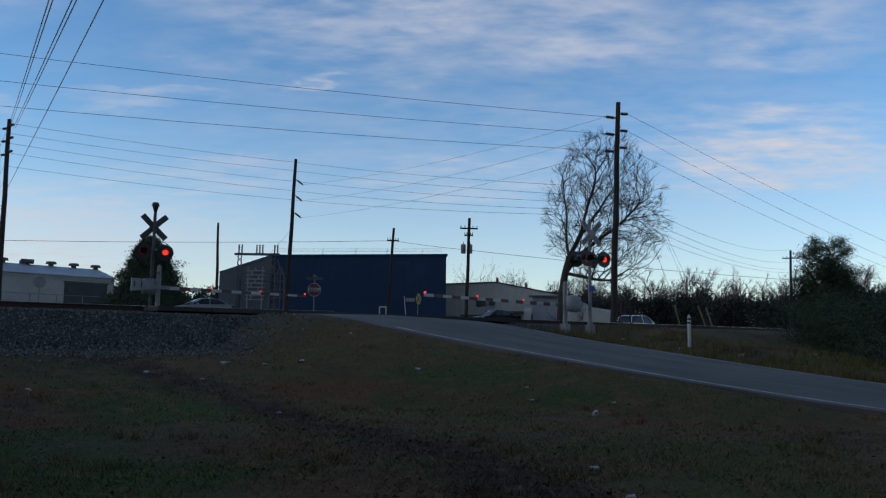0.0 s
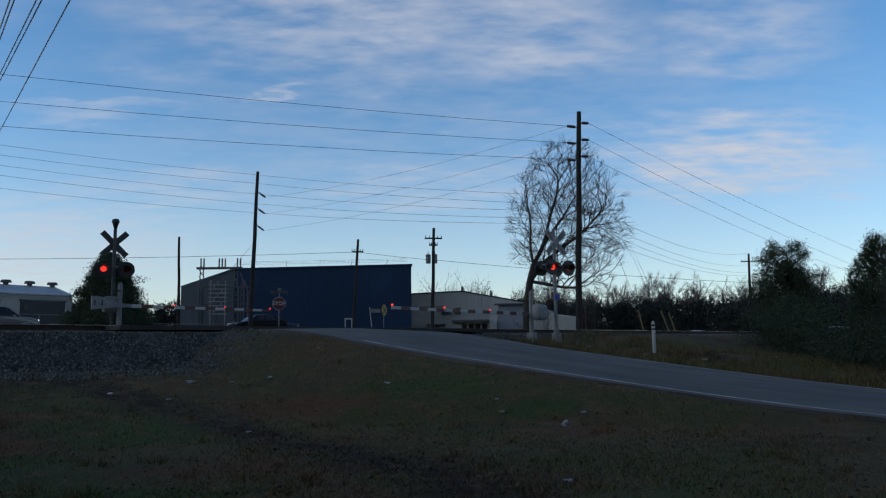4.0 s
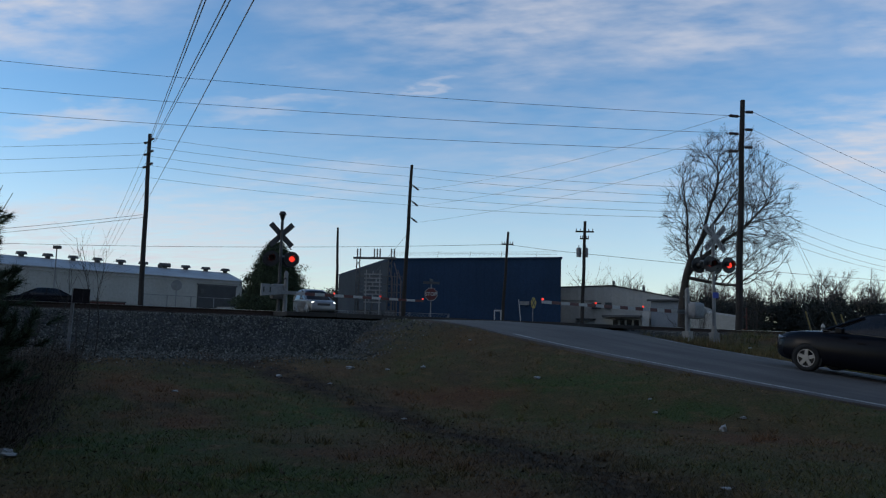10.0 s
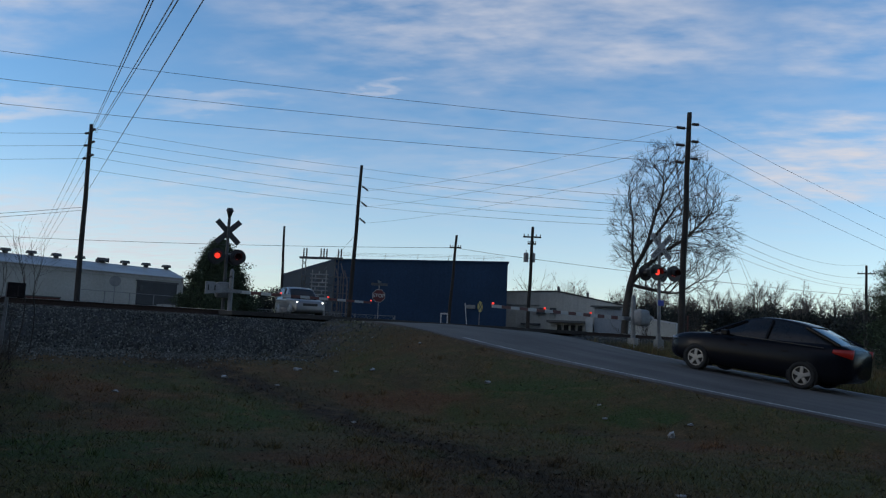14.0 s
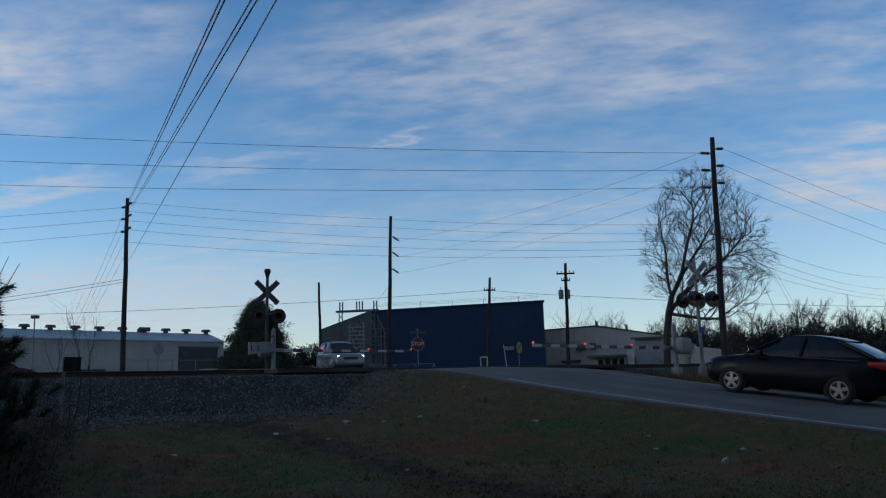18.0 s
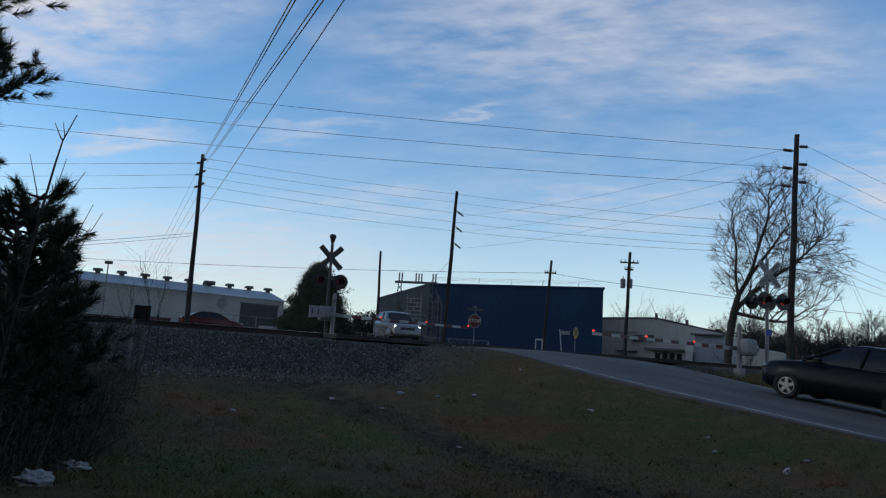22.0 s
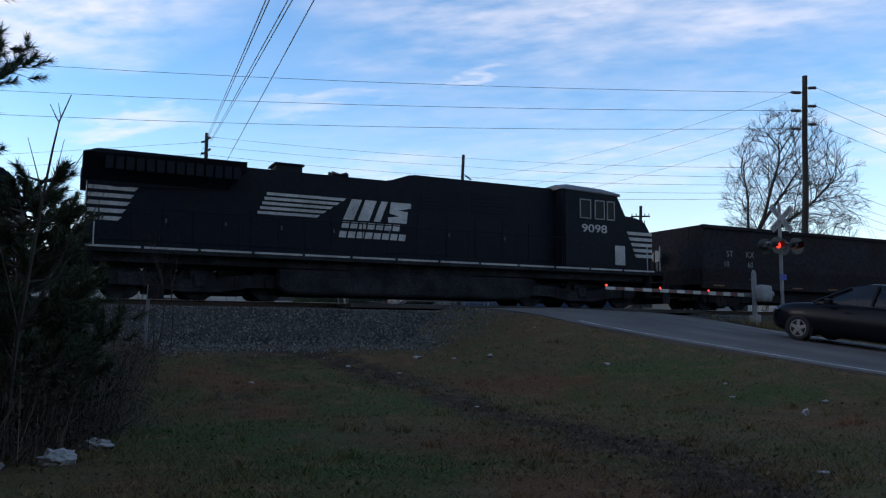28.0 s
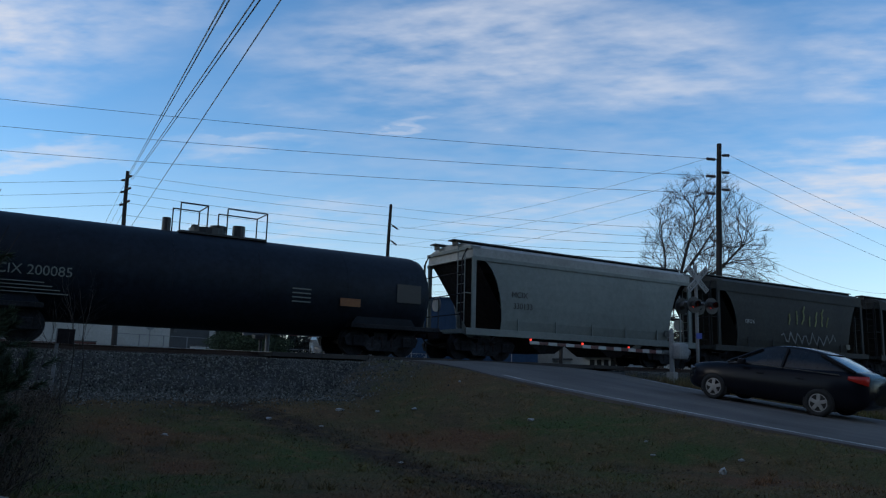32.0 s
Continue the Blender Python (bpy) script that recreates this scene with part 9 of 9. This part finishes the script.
def covered_hopper(label, mt, texts, spray):
    """Curved-side covered hopper: arched sides, slope sheets behind open end frames, roof walk and hatches."""
    t = thing("covered_hopper", label, "freight car", None, "freight cars")
    L = 12.2
    a, b = -5.45, 5.45
    bm = B()
    # side sheets: gently bowed, their ends cut in a quarter round behind the end frames
    bow = [(1.05, 1.38), (1.4, 1.47), (2.0, 1.53), (2.6, 1.55), (3.1, 1.54), (3.55, 1.50)]
    zs = [1.05 + 2.55 * k / 14 for k in range(15)]
    bm.free()
    for sd in (-1, 1):
        bm = B()
        prev = None
        for z in zs:
            cut = 1.15 * math.sqrt(max(0.0, 1 - ((z - 1.05) / 2.55) ** 2)) + 0.05
            y = sd * lerp_table(bow, z)
            xs = [a + cut + (b - a - 2 * cut) * k / 6 for k in range(7)]
            cur = [bm.verts.new((x, y, z)) for x in xs] + [bm.verts.new((x, y - sd * 0.04, z)) for x in reversed(xs)]
            if prev:
                for i in range(14):
                    j = (i + 1) % 14
                    bm.faces.new((prev[i], prev[j], cur[j], cur[i]))
            else:
                bm.faces.new(cur)
            prev = cur
        bm.faces.new(prev)
        bmesh.ops.recalc_face_normals(bm, faces=bm.faces[:])
        part("side_sheet", bm, M[mt], t)
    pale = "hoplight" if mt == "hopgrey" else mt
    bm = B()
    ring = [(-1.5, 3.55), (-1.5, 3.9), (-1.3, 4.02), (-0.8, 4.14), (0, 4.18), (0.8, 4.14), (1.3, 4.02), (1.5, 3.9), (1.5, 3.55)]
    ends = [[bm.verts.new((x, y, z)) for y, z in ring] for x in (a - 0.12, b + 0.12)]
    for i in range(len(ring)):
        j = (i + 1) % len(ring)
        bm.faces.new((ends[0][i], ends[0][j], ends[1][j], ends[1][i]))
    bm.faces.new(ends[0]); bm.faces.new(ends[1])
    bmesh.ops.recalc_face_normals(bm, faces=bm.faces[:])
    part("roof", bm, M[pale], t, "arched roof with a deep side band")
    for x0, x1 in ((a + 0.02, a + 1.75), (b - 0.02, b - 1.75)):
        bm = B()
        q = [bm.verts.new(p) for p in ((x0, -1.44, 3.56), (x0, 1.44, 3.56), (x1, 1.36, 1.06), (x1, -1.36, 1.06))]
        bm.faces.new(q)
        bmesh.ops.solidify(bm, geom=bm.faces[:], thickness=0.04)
        # on the grey car dark steel paints the recess shade onto the sheet
        part("slope_sheet", bm, M["rust"] if mt == "hopgrey" else M[mt], t, "slope sheet in the shaded recess behind the end frame")
    for y in (-1.5, 1.5):
        bm = B()
        s = 1 if y > 0 else -1
        prism(bm, [(a - 0.15, 3.46), (b + 0.15, 3.46), (b + 0.15, 3.56), (a - 0.15, 3.56)], min(y, y + 0.05 * s), max(y, y + 0.05 * s))
        part("roof_chord", bm, M[mt], t)
        bm = B(); box(bm, a - 0.4, b + 0.4, min(y, y + 0.08 * s), max(y, y + 0.08 * s), 0.84, 1.08, 0.01)
        part("side_sill", bm, M[mt], t)
        for x in (a - 0.05, b + 0.05):
            bm = B(); box(bm, x - 0.075, x + 0.075, min(y - 0.05 * s, y + 0.03 * s), max(y - 0.05 * s, y + 0.03 * s), 1.0, 3.6)
            part("end_post", bm, M[mt], t)
            bm = B(); box(bm, min(x, x + (0.55 if x < 0 else -0.55)) - 0.03, min(x, x + (0.55 if x < 0 else -0.55)) + 0.03, min(y - 0.04 * s, y), max(y - 0.04 * s, y), 1.0, 3.0)
            part("end_brace", bm, M[mt], t)
    side_ribs(t, a + 1.9, b - 1.9, 1.05, 1.5, 1.46, 5, 0.05, 0.05, mt, "stiffener")
    for x, o in ((a, -1), (b, 1)):
        bm = B(); box(bm, x - 0.2, x + 0.2, -1.5, 1.5, 3.86, 3.96)
        part("end_beam", bm, M[mt], t)
        bm = B(); box(bm, min(x - o * 0.4, x + o * 0.45), max(x - o * 0.4, x + o * 0.45), -1.4, 1.4, 0.9, 1.05)
        part("end_platform", bm, M[mt], t)
        bm = B(); tube(bm, (x + o * 0.35, 1.35, 1.0), (x + o * 0.35, 1.35, 3.7), 0.02, 0.02, 6)
        part("end_stanchion", bm, M[mt], t)
        bm = B()
        tube(bm, (x + o * 0.35, -1.35, 1.0), (x + o * 0.35, -1.35, 3.7), 0.02, 0.02, 6)
        tube(bm, (x + o * 0.35, -1.35, 2.3), (x - o * 0.1, -1.35, 2.3), 0.02, 0.02, 6)
        tube(bm, (x + o * 0.35, -0.9, 1.0), (x + o * 0.35, -0.9, 4.1), 0.02, 0.02, 6)
        for k in range(8):
            tube(bm, (x + o * 0.35, -1.35, 1.3 + 0.33 * k), (x + o * 0.35, -0.9, 1.3 + 0.33 * k), 0.015, 0.015, 5)
        part("ladder", bm, M[mt], t)
        for y in (-1.3, 1.3):
            bm = B(); pipe(bm, [(x + o * 0.42, y, 0.95), (x + o * 0.46, y, 2.0), (x + o * 0.42, y, 3.5), (x + o * 0.25, y, 3.85), (x, y, 3.95)], 0.028)
            part("cage_rail", bm, M["rust"], t)
        for z in (1.55, 2.25, 3.0):
            bm = B(); tube(bm, (x + o * 0.45, -1.3, z), (x + o * 0.45, 1.3, z), 0.018, 0.018, 6)
            part("cage_rung", bm, M["rust"], t)
        coupler(t, x + o * 0.1, o)
        truck(t, x - o * 0.75, 2, 0.46, 1.75)
        bm = B(); tube(bm, (x + o * 0.3, 0.5, 2.0), (x + o * 0.36, 0.5, 2.0), 0.27, 0.27, 14)
        part("brake_wheel", bm, M["galv"], t)
    for k in range(2):
        c = -1.7 + 3.4 * k
        bm = B(); prism(bm, [(c - 1.5, 1.06), (c + 1.5, 1.06), (c + 0.35, 0.36), (c - 0.35, 0.36)], -0.9, 0.9)
        # dark colour instead of the car's paint: the underside shade is painted in
        part("outlet_bay", bm, M["rust"], t)
    for y in (-0.62, 0.62):
        bm = B(); box(bm, a - 0.5, b + 0.45, y - 0.2, y + 0.2, 4.21, 4.25)
        part("roof_walk", bm, M["darksteel"], t)
        for k in range(9):
            bm = B(); x = a - 0.3 + (b - a + 0.6) * k / 8
            box(bm, x - 0.03, x + 0.03, y - 0.15, y + 0.15, 4.05, 4.21)
            part("walk_bracket", bm, M["darksteel"], t)
    bm = B(); box(bm, a + 0.6, b - 0.6, -0.25, 0.25, 4.14, 4.29, 0.03)
    part("hatch", bm, M[mt], t)
    for s, x, z, size in texts:
        text_mesh("car_marking", s, size, M["black"] if mt == "hopgrey" else M["locowhite"], t, pose(x, -1.58, z, 90, 0, 0), 0.003)
    if spray:
        # loose zigzag strokes stand in for the spray-painted lettering
        def stroke(pts, w, material, label):
            bm = B()
            for (xa, za), (xb, zb) in zip(pts, pts[1:]):
                d = Vector((xb - xa, zb - za)).normalized() * w
                prism(bm, [(xa - d.y - d.x, za + d.x - d.y), (xb - d.y + d.x, zb + d.x + d.y), (xb + d.y + d.x, zb - d.x + d.y), (xa + d.y - d.x, za - d.x - d.y)], -1.585, -1.575)
            part("spray_stroke", bm, material, t, label)
        rng = random.Random(4)
        for k in range(7):
            x = -0.6 + 0.5 * k
            stroke([(x + rng.uniform(-0.08, 0.08) + 0.04 * j, 2.3 + 0.2 * j + rng.uniform(-0.03, 0.03)) for j in range(3 + k % 3)], 0.045, M["graffiti"], "faded yellow-green spray paint stroke")
        stroke([(-1.25 + 0.17 * k, 1.62 + 0.24 * math.sin(k * 1.9) + rng.uniform(-0.1, 0.1)) for k in range(26)], 0.03, M["graffiti2"], "pale wandering spray paint outline")
    bm = B(); box(bm, b - 1.5, b - 1.15, -1.545, -1.535, 1.25, 1.5)
    part("data_panel", bm, M["black"], t)
    return t


TRAIN = [
    (locomotive_emd("6973"), -3.4),
    (locomotive_ge("4053", "black diesel locomotive running long hood first, second in the train"), 18.5),
    (locomotive_ge("9098", "black diesel locomotive running long hood first, third in the train"), 39.7),
    (open_hopper("long dark rusted gondola with slanted ends", 16.2, 3.30, None, True, (("ST", -5.9, 2.2, 0.34), ("KX", -4.8, 2.2, 0.34), ("10", -6.1, 1.8, 0.3), ("60", -4.8, 1.8, 0.3))), 59.0),
    (open_hopper("dark brown rusted hopper car with ribbed sides", 15.6, 3.42, None, False, (("14032", -4.95, 2.30, 0.32),)), 75.5),
    (tank_car(), 91.3),
    (covered_hopper("pale grey covered hopper with arched sides", "hopgrey", (("MCIX", -3.55, 2.35, 0.30), ("330133", -3.4, 1.95, 0.30)), False), 105.7),
    (covered_hopper("brown covered hopper with spray-painted sides", "hopbrown", (("OFOX", -3.5, 2.2, 0.24),), True), 118.6),
    (covered_hopper("brown covered hopper with spray-painted sides", "hopbrown", (), True), 131.5),
]


def train_s(t):
    """How far along the track the train's own zero stands; it runs at a steady pace."""
    return -13.9 * (t - 24.5)


# ---------------------------------------------------------------- movement
def track_pose(s, n, z, turn):
    p = on_track(s, n)
    return pose(p.x, p.y, z, 0, 0, TRACK_ANGLE + turn)


def road_pose(s, l):
    a, b = road_z(s - 1.35), road_z(s + 1.35)
    tilt = math.degrees(math.atan2(a - b, 2.7))
    p = on_road(s, l)
    return Matrix.Translation((p.x, p.y, (a + b) / 2 - 0.02)) @ pose(0, 0, 0, 0, 0, ROAD_ANGLE + 180) @ pose(0, 0, 0, 0, -tilt, 0)


def motions():
    for ob, o in TRAIN:
        walk(ob, [(t, on_rail(train_s(t) + o)) for t in (0.0, 32.0)])
    # flashers change over every 0.62 s, with spells in which both stay dark; the lens turns between its two faces
    origin = 13.95
    half = lambda t: 0.615 if t >= origin else 0.6255
    dark = {"near": ((0.45, 3.2), (6.0, 7.3), (10.8, 12.4), (16.0, 18.4), (21.6, 22.4), (24.4, 25.0), (31.7, 32.5)),
            "far": ((0.5, 1.65), (5.9, 6.95), (10.7, 11.7), (16.2, 18.4), (21.6, 22.4))}
    dark = {k: [tuple(origin + round((v - origin) / half(v)) * half(v) for v in spell) for spell in rows] for k, rows in dark.items()}
    for lens, side, which in FLASH:
        m0 = lens.matrix_basis.copy()
        lit = lambda t: (math.floor((t - origin) / half(t)) % 2 == 0) == (side == "L") and not any(u - 0.01 <= t < v - 0.01 for u, v in dark[which])
        changes = [origin + k * half(origin + k) for k in range(-23, 30)]
        turn, now = (0 if lit(0.0) else 180), lit(0.0)
        rows = [(0.0, m0 @ pose(0, 0, 0, 0, 0, turn))]
        for t in changes:
            if not 0.1 < t < 31.9 or lit(t + 0.06) == now or t - 0.05 < rows[-1][0] + 0.03:
                continue
            for i in range(4):
                rows.append(((round(t * FPS) - 1 + i) / FPS, m0 @ pose(0, 0, 0, 0, 0, turn + 60 * i)))
            turn, now = turn + 180, not now
        rows.append((32.0, rows[-1][1]))
        walk(lens, rows)
    # the black saloon rolls up and creeps towards the gate (s of its front axle)
    rows = []
    for t, s in ((0, 62), (7.6, 16.6), (9.0, 13.45), (9.4, 12.75), (9.8, 12.15), (10.3, 11.6), (11, 11.2), (12, 10.9), (13, 10.65), (16.5, 10.35), (19, 10.1), (22, 9.9), (25, 9.8), (32, 9.78)):
        rows.append((t, road_pose(s + 1.37, 1.62)))
    walk(CARS["black"], rows)
    # cars beyond the track: time, along, away, turn
    paths = {
        "suv": [(0, -40, 36, 0), (3.5, -9, 36, 0), (4.5, -5.0, 36, 0), (5.5, -3.1, 36, -5), (6.2, -2.0, 35.5, -15), (7, -1.0, 34.5, -45), (8, -0.6, 32, -80), (9, -0.5, 28.8, -92), (10, -0.4, 25.0, -94), (11, -0.1, 21.2, -97), (12, -0.4, 18.8, -97), (13, -0.5, 18.3, -97), (32, -0.5, 18.2, -97)],
        "grey": [(0, 4.6, 36, 180), (0.5, 2.2, 36, 180), (1, -1.7, 36, 180), (1.5, -4.7, 36, 180), (2, -7.5, 36, 180), (4, -30, 36, 180), (32, -60, 36, 180)],
        "dark": [(0, 34, 34, 180), (2.5, 14.2, 34, 180), (4.5, 10.8, 34, 180), (5, 9.8, 34.5, 180), (6, 7.2, 35.5, 180), (7, 3.9, 36, 180), (8, -2.4, 36.5, 180), (8.8, -7.7, 37, 180), (9.6, -12.6, 37, 180), (12, -34, 37, 180), (32, -60, 38.5, 180)],
        "red": [(0, -75, 38, 0), (17, -22, 38, 0), (18.5, -15.2, 38, 0), (19.5, -12, 38, 0), (20.5, -10.3, 38, 0), (22, -7.4, 38, 0), (23, -3.9, 38, 0), (24, -0.6, 37.5, -10), (25, 1.8, 35.5, -45), (26.5, 2.6, 32, -85), (28, 3.4, 28, -95), (29.3, 3.9, 25.6, -97), (32, 3.9, 25.4, -97)],
        "white": [(0, 37.6, 19, 0), (1.0, 50.4, 19, 0), (2.1, 64, 19, 0), (5, 97, 19, 0), (32, 160, 19, 0)],
    }
    for k, rows in paths.items():
        walk(CARS[k], [(t, track_pose(s, n, 1.75 if k == "white" else lerp_table([(14, 2.38), (18, 2.46), (26, 2.66), (33, 2.70), (40, 2.70)], n), turn)) for t, s, n, turn in rows])


motions()
